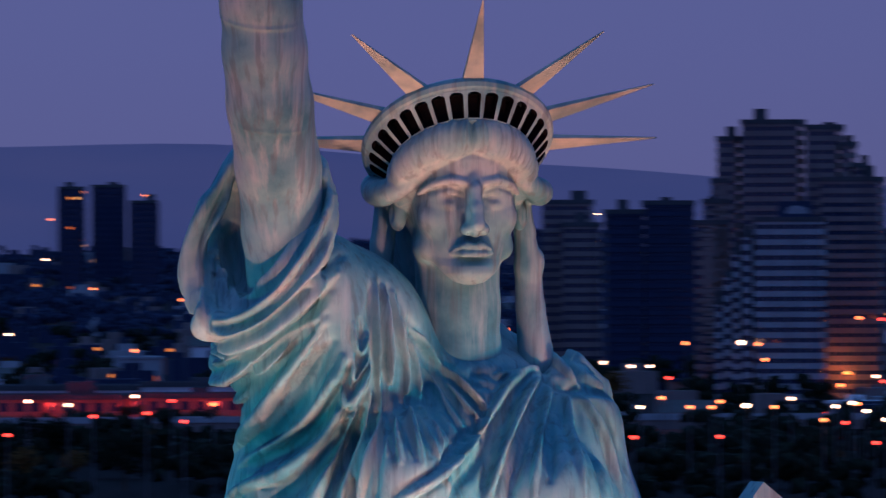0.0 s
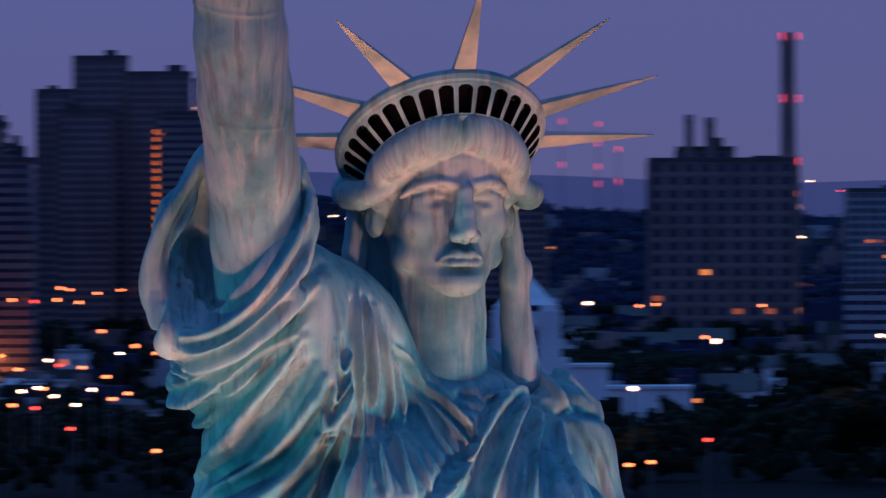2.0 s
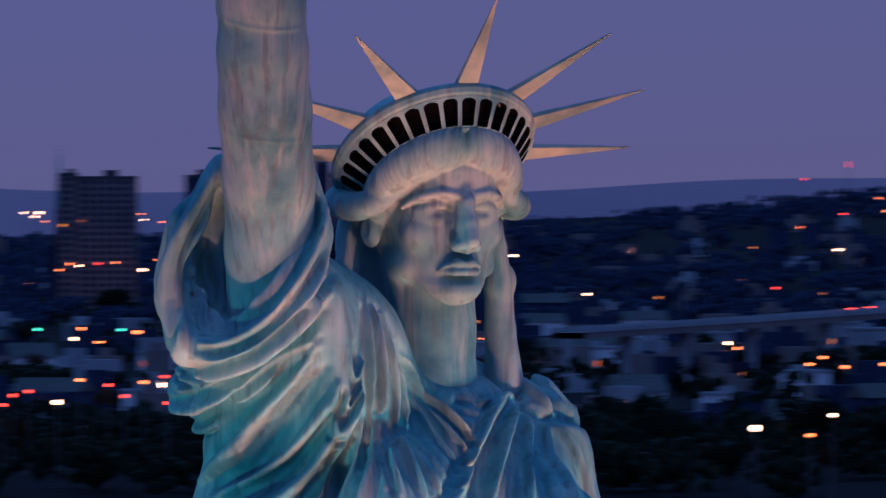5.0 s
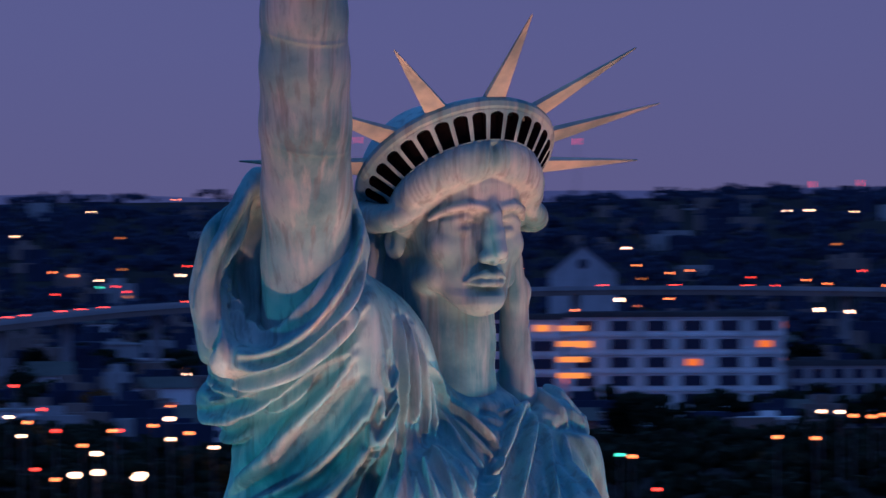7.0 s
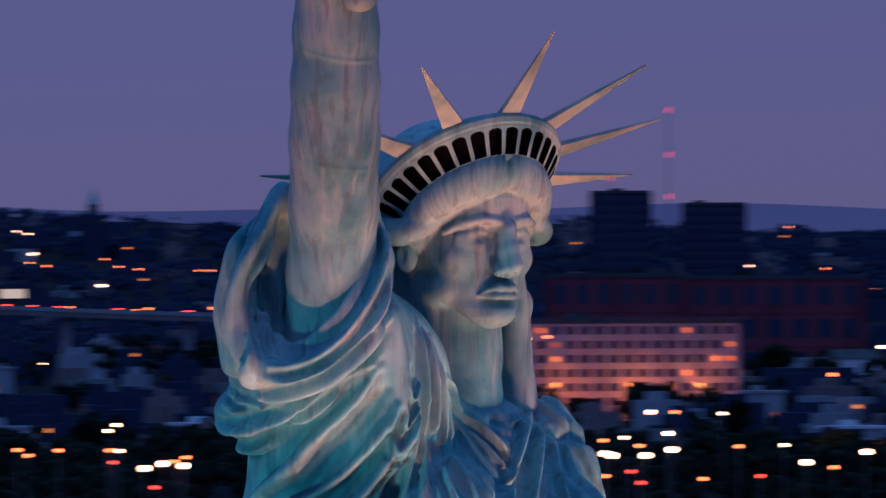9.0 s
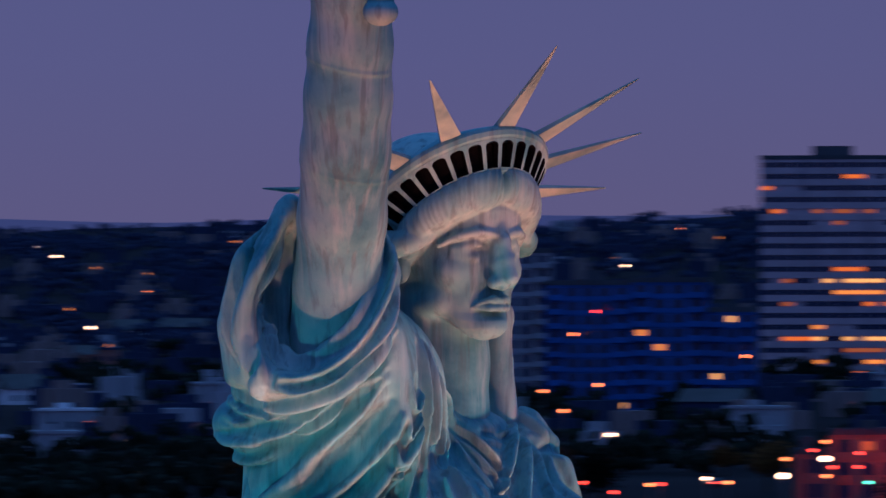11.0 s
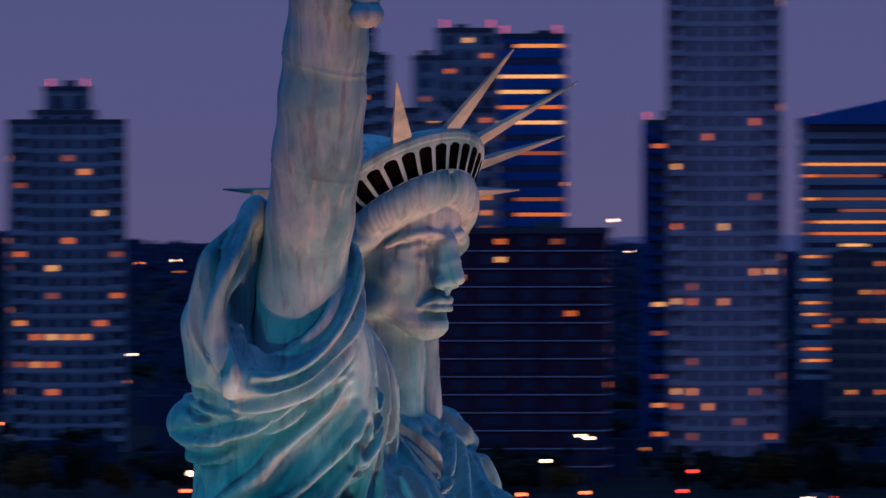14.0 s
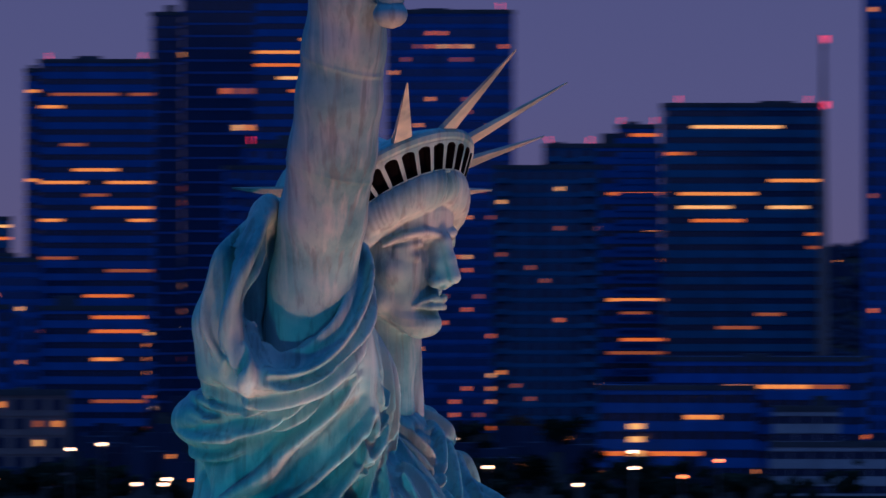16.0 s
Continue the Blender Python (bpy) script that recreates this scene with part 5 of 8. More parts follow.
building("office_tower", "narrow dark tower with corner windows", "tower", (1642, 1800), 46.2, [(0.0, 9.3, 8.0, 0.0, 85.1, 0.0)], "dark", lit=0.12, floor=2.51, bay=2.55, style="grid", seed=37, cap=40, small=0.75)
building("apartment_tower", "pale distant apartment tower", "tower", (2234, 2423), 47.5, [(-6.6, 9.1, 8.0, 0.0, 87.6, 0.0), (5.6, 10.7, 8.0, 0.0, 91.8, 0.0)], "grey", lit=0.02, floor=2.63, bay=2.55, style="grid", seed=38, cap=40, small=0.75)
building("apartment_block", "dark apartment block with lit rooms", "apartment block", (1489, 1614), 38.4, [(0.0, 13.0, 8.0, 0.0, 65.5, 0.0)], "dark", lit=0.22, floor=2.55, bay=2.80, style="grid", seed=39, cap=85, small=0.75)
building("apartment_block", "dark blue block with pale columns", "apartment block", (1358, 1596), 43.6, [(-11.9, 15.8, 8.9, 0.0, 64.4, 0.0), (3.5, 14.2, 8.0, 0.0, 64.9, 0.0), (15.4, 8.8, 8.0, 0.0, 59.2, 0.0)], "navy", lit=0.05, floor=2.63, bay=2.89, style="balcony", seed=40, cap=40, small=0.75)
building("apartment_tower", "slim pale block beside the arm", "apartment block", (1369, 1652), 39.8, [(0.0, 16.0, 8.8, 0.0, 70.4, 0.0)], "grey", lit=0.0, floor=2.63, bay=2.89, style="balcony", seed=41, cap=40, small=0.75)
building("hill_tower", "tower standing on the hill", "tower", (2579, 2688), 43.7, [(0.0, 12.7, 8.0, 0.0, 95.5, 0.0)], "navy", lit=0.02, floor=2.72, bay=2.55, style="grid", seed=42, cap=40, small=0.75)
building("hill_tower", "small tower on the hill", "tower", (2587, 2777), 42.9, [(0.0, 6.5, 8.0, 0.0, 85.7, 0.0)], "navy", lit=0.0, floor=2.72, bay=2.55, style="grid", seed=43, cap=40, small=0.75)
building("apartment_tower", "pale purple apartment tower far off", "tower", (2167, 2348), 42.6, [(0.0, 15.8, 8.7, 0.0, 85.5, 0.0)], "rose", lit=0.02, floor=2.63, bay=2.55, style="grid", seed=44, cap=40, small=0.75)
building("apartment_block", "dark apartment block with scattered lit windows", "apartment block", (1531, 1573), 48.1, [(-6.5, 21.7, 12.4, 0.0, 66.0, 0.0), (11.3, 12.4, 8.0, 0.0, 64.6, 0.0)], "dark", lit=0.16, floor=2.63, bay=2.72, style="grid", seed=45, cap=85, small=0.75)
building("white_block", "low white block with pale columns", "apartment block", (1101, 1126), 46.2, [(0.5, 27.8, 15.6, 0.0, 44.1, 0.0), (-0.6, 22.4, 12.6, 0.0, 48.5, 6.0)], "white", lit=0.05, floor=2.72, bay=3.40, style="balcony", seed=46, cap=40, small=0.75)
building("office_block", "low block with cream lit windows", "office block", (1400, 1393), 44.9, [(0.0, 31.3, 17.2, 0.0, 46.0, 0.0)], "grey", lit=0.3, floor=2.72, bay=3.06, style="grid", seed=47, cap=85, small=0.75)
building("apartment_tower", "tall residential tower with balconies and dark cap", "tower", (1469, 1422), 42.8, [(0.1, 21.1, 11.9, 0.0, 98.8, 0.0), (-0.2, 11.2, 8.0, 61.7, 100.6, 0.0), (0.2, 7.7, 8.0, 63.5, 105.0, 0.0)], "grey", lit=0.12, floor=2.55, bay=2.98, style="balcony", seed=48, cap=40, small=0.75, red=True)
building("apartment_block", "large dark plum apartment block with pale floor lines", "apartment block", (1335, 1213), 50.5, [(-24.2, 18.5, 10.5, 0.0, 64.8, 0.0), (-5.0, 18.7, 10.6, 0.0, 65.6, 0.0), (19.1, 28.3, 16.0, 0.0, 78.4, 0.0)], "plum", lit=0.085, floor=2.9, bay=2.3, style="lines", seed=49, cap=65, small=0.56)
building("apartment_tower", "tall grey residential tower with cap", "tower", (1403, 1288), 44.3, [(-0.2, 11.8, 8.0, 0.0, 108.9, 0.0), (0.3, 5.8, 8.0, 0.0, 113.6, 0.0)], "grey", lit=0.058, floor=2.63, bay=2.72, style="balcony", seed=50, cap=65, small=0.56, red=True)
office = building("office_tower", "stepped blue-grey office tower", "tower", (1435, 1297), 43.7, [(5.0, 9.8, 8.0, 0.0, 114.1, 0.0), (-1.2, 6.0, 8.0, 0.0, 109.2, 0.0), (-2.0, 21.4, 12.2, 0.0, 99.7, -10.0)], "grey", lit=0.12, floor=2.72, bay=2.72, style="grid", seed=51, cap=65, small=0.56, red=True)
gable = bmesh.new()
shape = [(-1.9 - 3.6, 0.0), (-1.9 + 3.6, 0.0), (-1.9 + 3.6, 0.9), (-1.9, 3.4), (-1.9 - 3.6, 0.9)]
rows = [[gable.verts.new((x, y, 98.2 - office.location.z + z)) for x, z in shape] for y in (-16.9, -15.9)]
gable.faces.new(rows[0])
gable.faces.new(rows[1][::-1])
for i in range(5):
    gable.faces.new((rows[0][i], rows[1][i], rows[1][(i + 1) % 5], rows[0][(i + 1) % 5]))
bmesh.ops.recalc_face_normals(gable, faces=gable.faces[:])
part("pediment", gable, WALLS["rose"], office, "pale rose pediment with a round window")
gable = bmesh.new()
bmesh.ops.create_cone(gable, cap_ends=True, segments=16, radius1=0.8, radius2=0.8, depth=0.2, matrix=pose(-1.9, -16.95, 99.6 - office.location.z, 90, 0, 0))
part("window", gable, MAT_GLASS, office, "round dark window")
building("office_tower", "dark glass tower with lit floors", "tower", (1439, 1278), 53.1, [(0.0, 11.1, 8.0, 0.0, 112.9, 0.0)], "navy", lit=0.435, floor=2.72, bay=2.55, style="ribbon", seed=52, cap=140, small=0.56, red=True)
building("white_block", "white office block with setback", "office block", (1378, 1256), 51.4, [(1.8, 11.4, 8.0, 0.0, 75.4, 0.0), (-5.2, 3.6, 8.0, 0.0, 72.2, 0.0)], "white", lit=0.03, floor=2.72, bay=2.89, style="ribbon", seed=53, cap=65, small=0.56)
building("apartment_tower", "slim pale grey apartment tower", "apartment block", (1609, 1492), 47.0, [(0.0, 5.6, 8.0, 0.0, 84.7, 0.0)], "grey", lit=0.043, floor=2.63, bay=2.55, style="grid", seed=54, cap=65, small=0.56, red=True)
building("apartment_tower", "slim tower with lit balconies", "tower", (1528, 1326), 48.8, [(0.0, 5.2, 8.0, 0.0, 98.4, 0.0)], "navy", lit=0.290, floor=2.63, bay=2.72, style="balcony", seed=55, cap=140, small=0.56, red=True)
building("apartment_tower", "very tall pale apartment slab", "tower", (1423, 1219), 52.2, [(0.0, 19.1, 10.8, 0.0, 124.8, 0.0)], "rose", lit=0.11, floor=2.59, bay=2.72, style="balcony", seed=56, cap=75, small=0.8, red=True, share=0.17)
building("glass_tower", "grey-banded tower with sloping glass roof and lit floors", "tower", (2008.3, 1680.4), 45.9, [(0.0, 31.8, 18.1, 0.0, 103.4, 0.0)], "grey", lit=0.95, floor=2.62, bay=2.8, style="ribbon", seed=57, cap=260, small=0.56, red=True)
building("apartment_block", "brown block with scattered lit windows", "apartment block", (1652, 1366), 54.2, [(-9.4, 17.0, 9.7, 0.0, 73.6, 0.0), (8.9, 18.1, 10.3, 0.0, 74.4, 0.0)], "brown", lit=0.145, floor=2.63, bay=2.72, style="grid", seed=58, cap=65, small=0.56)
building("office_block", "dark office block with flat roof", "office block", (1615, 1300), 50.9, [(0.0, 17.7, 9.7, 0.0, 66.2, 0.0)], "navy", lit=0.043, floor=2.72, bay=2.89, style="grid", seed=59, cap=65, small=0.56)
building("office_block", "long grey street block with lit windows", "office block", (1433, 1159), 53.7, [(-11.6, 18.8, 10.7, 0.0, 52.1, 0.0), (9.7, 22.6, 12.8, 0.0, 52.7, 0.0)], "brown", lit=0.261, floor=2.89, bay=2.89, style="grid", seed=60, cap=140, small=0.56)
building("glass_tower", "glass block with bright crown floors", "tower", (2024, 1621), 51.2, [(0.6, 12.4, 8.0, 0.0, 84.1, 0.0), (-0.4, 17.0, 9.3, 0.0, 75.7, 0.0)], "teal", lit=0.725, floor=2.72, bay=2.55, style="ribbon", seed=61, cap=140, small=0.56)
building("office_block", "dark block with pale top", "office block", (1829, 1465), 46.2, [(0.0, 22.2, 12.8, 0.0, 74.8, 0.0)], "navy", lit=0.116, floor=2.72, bay=2.72, style="grid", seed=62, cap=65, small=0.56)
building("office_block", "dark blue office block among towers", "office block", (1670, 1343), 51.1, [(0.0, 19.3, 10.6, 0.0, 64.2, 0.0)], "navy", lit=0.043, floor=2.72, bay=2.72, style="grid", seed=63, cap=65, small=0.56)
building("office_block", "low street block with amber windows", "office block", (1478, 1183), 54.2, [(0.0, 23.1, 13.1, 0.0, 50.3, 0.0)], "brown", lit=0.290, floor=2.89, bay=2.89, style="ribbon", seed=64, cap=140, small=0.56)
building("office_tower", "dark office tower with amber floors", "tower", (1914, 1503), 54.7, [(1.5, 24.4, 13.8, 0.0, 118.1, 0.0), (-12.5, 2.7, 8.0, 0.0, 116.1, 0.0)], "navy", lit=0.290, floor=2.72, bay=2.38, style="ribbon", seed=65, cap=140, small=0.56, red=True)
building("glass_tower", "tall deep blue glass tower", "tower", (2072, 1593), 49.2, [(3.4, 16.9, 9.6, 0.0, 138.3, 0.0), (-8.7, 6.4, 8.0, 0.0, 131.8, 0.0)], "blue", lit=0.058, floor=2.80, bay=2.55, style="glass", seed=66, cap=65, small=0.56, red=True)
building("office_tower", "dark glass tower with lit floors", "tower", (1903, 1433), 56.9, [(0.0, 25.1, 14.3, 0.0, 132.1, 0.0)], "navy", lit=0.232, floor=2.72, bay=2.38, style="ribbon", seed=67, cap=140, small=0.56, red=True)
building("office_tower", "dark tower with slim fins", "tower", (1904, 1398), 56.5, [(0.0, 26.0, 14.7, 0.0, 127.6, 0.0)], "navy", lit=0.174, floor=2.72, bay=2.38, style="grid", seed=68, cap=65, small=0.56, red=True)
building("apartment_tower", "blue-grey apartment tower with balconies", "tower", (1746, 1325), 49.7, [(-0.1, 19.7, 11.1, 0.0, 93.4, 0.0), (0.2, 12.6, 8.0, 0.0, 97.7, 0.0)], "navy", lit=0.174, floor=2.63, bay=2.72, style="balcony", seed=69, cap=65, small=0.56, red=True)
building("apartment_tower", "narrow dark tower with lit windows", "tower", (1740, 1301), 55.0, [(0.0, 9.8, 8.0, 0.0, 92.2, 0.0)], "navy", lit=0.232, floor=2.63, bay=2.72, style="grid", seed=70, cap=140, small=0.56, red=True)
building("apartment_block", "blue-grey tower with pale roof", "tower", (1827, 1315), 57.1, [(-1.6, 20.7, 11.7, 0.0, 93.9, 0.0), (3.3, 10.0, 8.0, 0.0, 98.3, 0.0)], "teal", lit=0.072, floor=2.63, bay=2.72, style="balcony", seed=71, cap=65, small=0.56, red=True)
building("office_tower", "dark tower with roof house", "tower", (1885, 1337), 54.5, [(-0.8, 13.6, 8.0, 0.0, 98.8, 0.0), (1.3, 8.3, 8.0, 0.0, 102.8, 0.0)], "navy", lit=0.203, floor=2.72, bay=2.55, style="ribbon", seed=72, cap=65, small=0.56, red=True)
building("glass_tower", "teal glass tower with lit floors", "tower", (1882, 1307), 52.0, [(0.0, 31.9, 18.0, 0.0, 107.0, 0.0)], "teal", lit=0.203, floor=2.72, bay=2.55, style="ribbon", seed=73, cap=65, small=0.56, red=True)
building("office_block", "low dark street block with lit storey", "office block", (1577, 1097), 57.9, [(-8.1, 27.4, 15.5, 0.0, 52.8, 0.0), (6.0, 37.1, 21.0, 0.0, 57.8, 12.0)], "navy", lit=0.203, floor=2.80, bay=2.89, style="ribbon", seed=74, cap=65, small=0.56)
building("office_block", "pale low street block with lit storey", "office block", (1480, 1009), 55.3, [(1.4, 19.7, 10.8, 0.0, 44.8, 0.0), (-2.5, 10.9, 8.0, 0.0, 50.7, 0.0)], "grey", lit=0.174, floor=2.80, bay=2.89, style="ribbon", seed=75, cap=65, small=0.56)
building("office_tower", "dark navy office tower beside the shore", "tower", (1735, 1168), 55.7, [(0.0, 11.4, 8.0, 0.0, 127.6, 0.0)], "navy", lit=0.072, floor=2.72, bay=2.55, style="grid", seed=76, cap=65, small=0.56, red=True)
building("office_tower", "dark office tower with amber floors", "tower", (1723, 1353), 54.0, [(0.0, 20.7, 11.6, 0.0, 65.4, 0.0)], "navy", lit=0.290, floor=2.72, bay=2.38, style="ribbon", seed=77, cap=140, small=0.56)


def mast(x, y, top, marks):
    """A thin lattice mast with red warning lights."""
    z0 = ground_z(x, y) - 0.3
    root = tagged(new("radio_mast"), "thin steel radio mast with red lights", "radio mast", "radio masts")
    root.matrix_basis = pose(x, y, z0)
    bm = bmesh.new()
    h = top - z0
    for sx, sy in ((-1, -1), (1, -1), (0, 1)):
        box(bm, sx * 0.2 - 0.03, sx * 0.2 + 0.03, sy * 0.2 - 0.03, sy * 0.2 + 0.03, 0, h)
    for k in range(int(h / 2)):
        box(bm, -0.22, 0.22, -0.22, -0.18, 2 * k, 2 * k + 0.06)
    part("lattice", bm, MAT_STEEL, root)
    for m in marks:
        beacon(root, (0, -0.5, m - z0), 0.18)


for x, y, top, marks in ((873, 2885, 92.3, (92, 86, 80.5)), (882, 2882, 91.4, (91.1, 86, 80, 75.5)), (831, 2893, 84.8, (84.6,)), (821, 2896, 84.8, (84.6,)), (886, 2877, 84.8, (84.6, 76)),
                         (1037, 2829, 110.6, (110.4, 98)), (1050, 2824, 110.2, (110,)), (1073, 2816, 110.5, (110.3, 98, 86.5))):
    mast(x, y, top, marks)
for x, y, top, marks in ((1435, 2639, 101, (100.8, 94, 85)), (1449, 2631, 101, (100.8, 94, 85)), (1416, 2649, 94.5, (94.3,)), (1467, 2622, 94, (93.7,)), (1520, 2590, 82.4, (82.2,)), (1531, 2584, 82.7, (82.5,)),
                         (1661, 2498, 93.5, (93.3, 87)), (1683, 2483, 93.5, (93.3, 87)), (1697, 2474, 87.1, (86.9,)), (1709, 2464, 104.9, (104.7, 93, 82)), (1296, 2710, 83.2, (83,))):
    mast(x, y, top, marks)


def terminal(x, y, turn):
    """A pale hall with a tower under a white pyramid roof."""
    z0 = ground_z(x, y) - 0.5
    root = tagged(new("terminal_building"), "pale terminal hall with white pyramid-roofed clock tower", "terminal")
    root.matrix_basis = pose(x, y, z0, 0, 0, -turn)
    for r in [(sx * 3.7 - 1.8, sx * 3.7 + 1.8, -5.4, 5.4, 0, 20.5) for sx in (-1, 1)] + [(sx * 3.7 - 1.4, sx * 3.7 + 1.4, -4.9, 4.9, 20.5, 21.4) for sx in (-1, 1)] + [(sx * 6.1 - 0.6, sx * 6.1 + 0.6, -4.5, 4.5, 0, 13) for sx in (-1, 1)] + [(-1.9, 1.9, -4.6, 5.3, 0, 20.4), (-2.3, 2.3, -5.5, -4.6, 18.0, 19.0)]:
        bm = bmesh.new()
        box(bm, *r)
        part("tower_block", bm, WALLS["white"], root)
    bm = bmesh.new()
    ring = [bm.verts.new(p) for p in ((-4.7, -4.9, 21.4), (4.7, -4.9, 21.4), (4.7, 4.9, 21.4), (-4.7, 4.9, 21.4))]
    tip = bm.verts.new((0, 0, 26.6))
    bm.faces.new(ring[::-1])
    for i in range(4):
        bm.faces.new((ring[i], ring[(i + 1) % 4], tip))
    part("pyramid_roof", bm, WALLS["white"], root, "white pyramid roof")
    for k in range(6):
        bm = bmesh.new()
        box(bm, -1.7, 1.7, -4.75, -4.55, 1.0 + k * 2.8, 3.4 + k * 2.8)
        part("window", bm, MAT_GLASS, root)
    for x0, x1, h in ((-20, -6.8, 8.5), (6.8, 13, 11.5), (-11, -6.8, 11.8), (13, 26, 8.0)):
        bm = bmesh.new()
        box(bm, x0, x1, -4, 9, 0, h)
        box(bm, x0 - 0.3, x1 + 0.3, -4.3, 9.3, h, h + 0.5)
        part("hall_wing", bm, WALLS["white"], root)
        n = int((x1 - x0) / 2.4)
        for i in range(n):
            bm = bmesh.new()
            c = x0 + (i + 0.5) * (x1 - x0) / n
            box(bm, c - 0.7, c + 0.7, -4.12, -3.9, 1.0, h * 0.55)
            part("window", bm, MAT_GLASS, root)


terminal(491, 1638, 16.5)


def stack(name, label, x, y, z0, top, r0, r1, marks=()):
    root = tagged(new(name), label, "chimney")
    root.matrix_basis = pose(x, y, z0)
    h = top - z0
    bm = bmesh.new()
    rings = []
    for t in (0, 0.3, 0.6, 0.96, 0.965, 1.0):
        r = r0 + (r1 - r0) * t + (0.12 if t > 0.962 else 0)
        rings.append([bm.verts.new((r * math.cos(2 * math.pi * i / 20), r * math.sin(2 * math.pi * i / 20), h * t)) for i in range(20)])
    for a, b in zip(rings, rings[1:]):
        for i in range(20):
            bm.faces.new((a[i], a[(i + 1) % 20], b[(i + 1) % 20], b[i]))
    bm.faces.new(rings[-1])
    part("shaft", bm, WALLS["brown"], root, smooth=True)
    for m in marks:
        for sx in (-1, 1):
            beacon(root, (sx * (r1 + 0.3), -r1 - 0.2, m - z0), 0.2)


stack("chimney", "tall dark chimney with red lights", 745, 2292, ground_z(745, 2292) - 0.3, 108, 1.9, 1.5, (107.8, 94.4, 80.9))
stack("chimney", "short dark flue stack on the hall", 724, 2296, ground_z(724, 2296) - 0.3, 90.4, 1.0, 0.9)
stack("chimney", "short dark flue stack on the hall", 728, 2294, ground_z(728, 2294) - 0.3, 89.8, 1.1, 1.0)


def church(x, y, turn, wide, nave, eave, spire, wall="brown"):
    z0 = ground_z(x, y) - 0.4
    root = tagged(new("church"), "small church with a steep spire", "church")
    root.matrix_basis = pose(x, y, z0, 0, 0, -turn)
    bm = bmesh.new()
    box(bm, -wide / 2, wide / 2, -3, nave, 0, eave)
    box(bm, -wide * 0.2, wide * 0.2, -5, -1, 0, eave * 1.5)
    part("wall", bm, WALLS[wall], root)
    bm = bmesh.new()
    a = [bm.verts.new(p) for p in ((-wide / 2 - 0.3, -3.2, eave), (wide / 2 + 0.3, -3.2, eave), (0, -3.2, eave + wide * 0.5), (-wide / 2 - 0.3, nave, eave), (wide / 2 + 0.3, nave, eave), (0, nave, eave + wide * 0.5))]
    for f in ((0, 1, 2), (5, 4, 3), (0, 2, 5, 3), (1, 4, 5, 2)):
        bm.faces.new([a[i] for i in f])
    part("roof", bm, MAT_TILE, root)
    bm = bmesh.new()
    w = wide * 0.22
    b = [bm.verts.new(p) for p in ((-w, -3 - w, eave * 1.5), (w, -3 - w, eave * 1.5), (w, -3 + w, eave * 1.5), (-w, -3 + w, eave * 1.5))]
    tip = bm.verts.new((0, -3, spire))
    for i in range(4):
        bm.faces.new((b[i], b[(i + 1) % 4], tip))
    part("spire", bm, WALLS["verdigris"], root, "green copper spire")
    bm = bmesh.new()
    bmesh.ops.create_circle(bm, cap_ends=True, radius=wide * 0.1, segments=12, matrix=Matrix.Translation((0, -5.05, eave * 0.9)) @ Matrix.Rotation(math.pi / 2, 4, "X"))
    part("window", bm, MAT_GLASS, root)


church(1405, 2189, 32, 8, 16, 8.0, 23.5, "dark")
church(2061, 3312, 32, 9, 18, 13, 25, "dark")
church(2122, 3273, 33, 12, 18, 15, 27, "dark")
church(1151, 2905, 21, 6, 12, 20, 47, "dark")


def gabled_hall(x, y, turn, wide, eave, ridge, deep, wall):
    z0 = ground_z(x, y) - 0.4
    root = tagged(new("gabled_hall"), "pale gabled hall with round window", "hall")
    root.matrix_basis = pose(x, y, z0, 0, 0, -turn)
    bm = bmesh.new()
    box(bm, -wide / 2, wide / 2, 0, deep, 0, eave)
    a = [bm.verts.new(p) for p in ((-wide / 2, 0, eave), (wide / 2, 0, eave), (0, 0, ridge), (-wide / 2, deep, eave), (wide / 2, deep, eave), (0, deep, ridge))]
    bm.faces.new([a[i] for i in (0, 1, 2)])
    bm.faces.new([a[i] for i in (5, 4, 3)])
    part("wall", bm, WALLS[wall], root)
    bm = bmesh.new()
    for s in (-1, 1):
        v = [bm.verts.new(p) for p in ((0, -0.5, ridge + 0.3), (0, deep + 0.5, ridge + 0.3), (s * (wide / 2 + 0.6), deep + 0.5, eave + 0.1), (s * (wide / 2 + 0.6), -0.5, eave + 0.1))]
        bm.faces.new(v if s > 0 else v[::-1])
    bmesh.ops.solidify(bm, geom=bm.faces[:], thickness=0.3)
    part("roof", bm, MAT_TILE, root)
    bm = bmesh.new()
    bmesh.ops.create_circle(bm, cap_ends=True, radius=wide * 0.08, segments=14, matrix=Matrix.Translation((0, -0.06, eave + (ridge - eave) * 0.35)) @ Matrix.Rotation(math.pi / 2, 4, "X"))
    part("window", bm, MAT_GLASS, root)


gabled_hall(1409, 2515, 29, 17, 19, 26, 20, "pale")


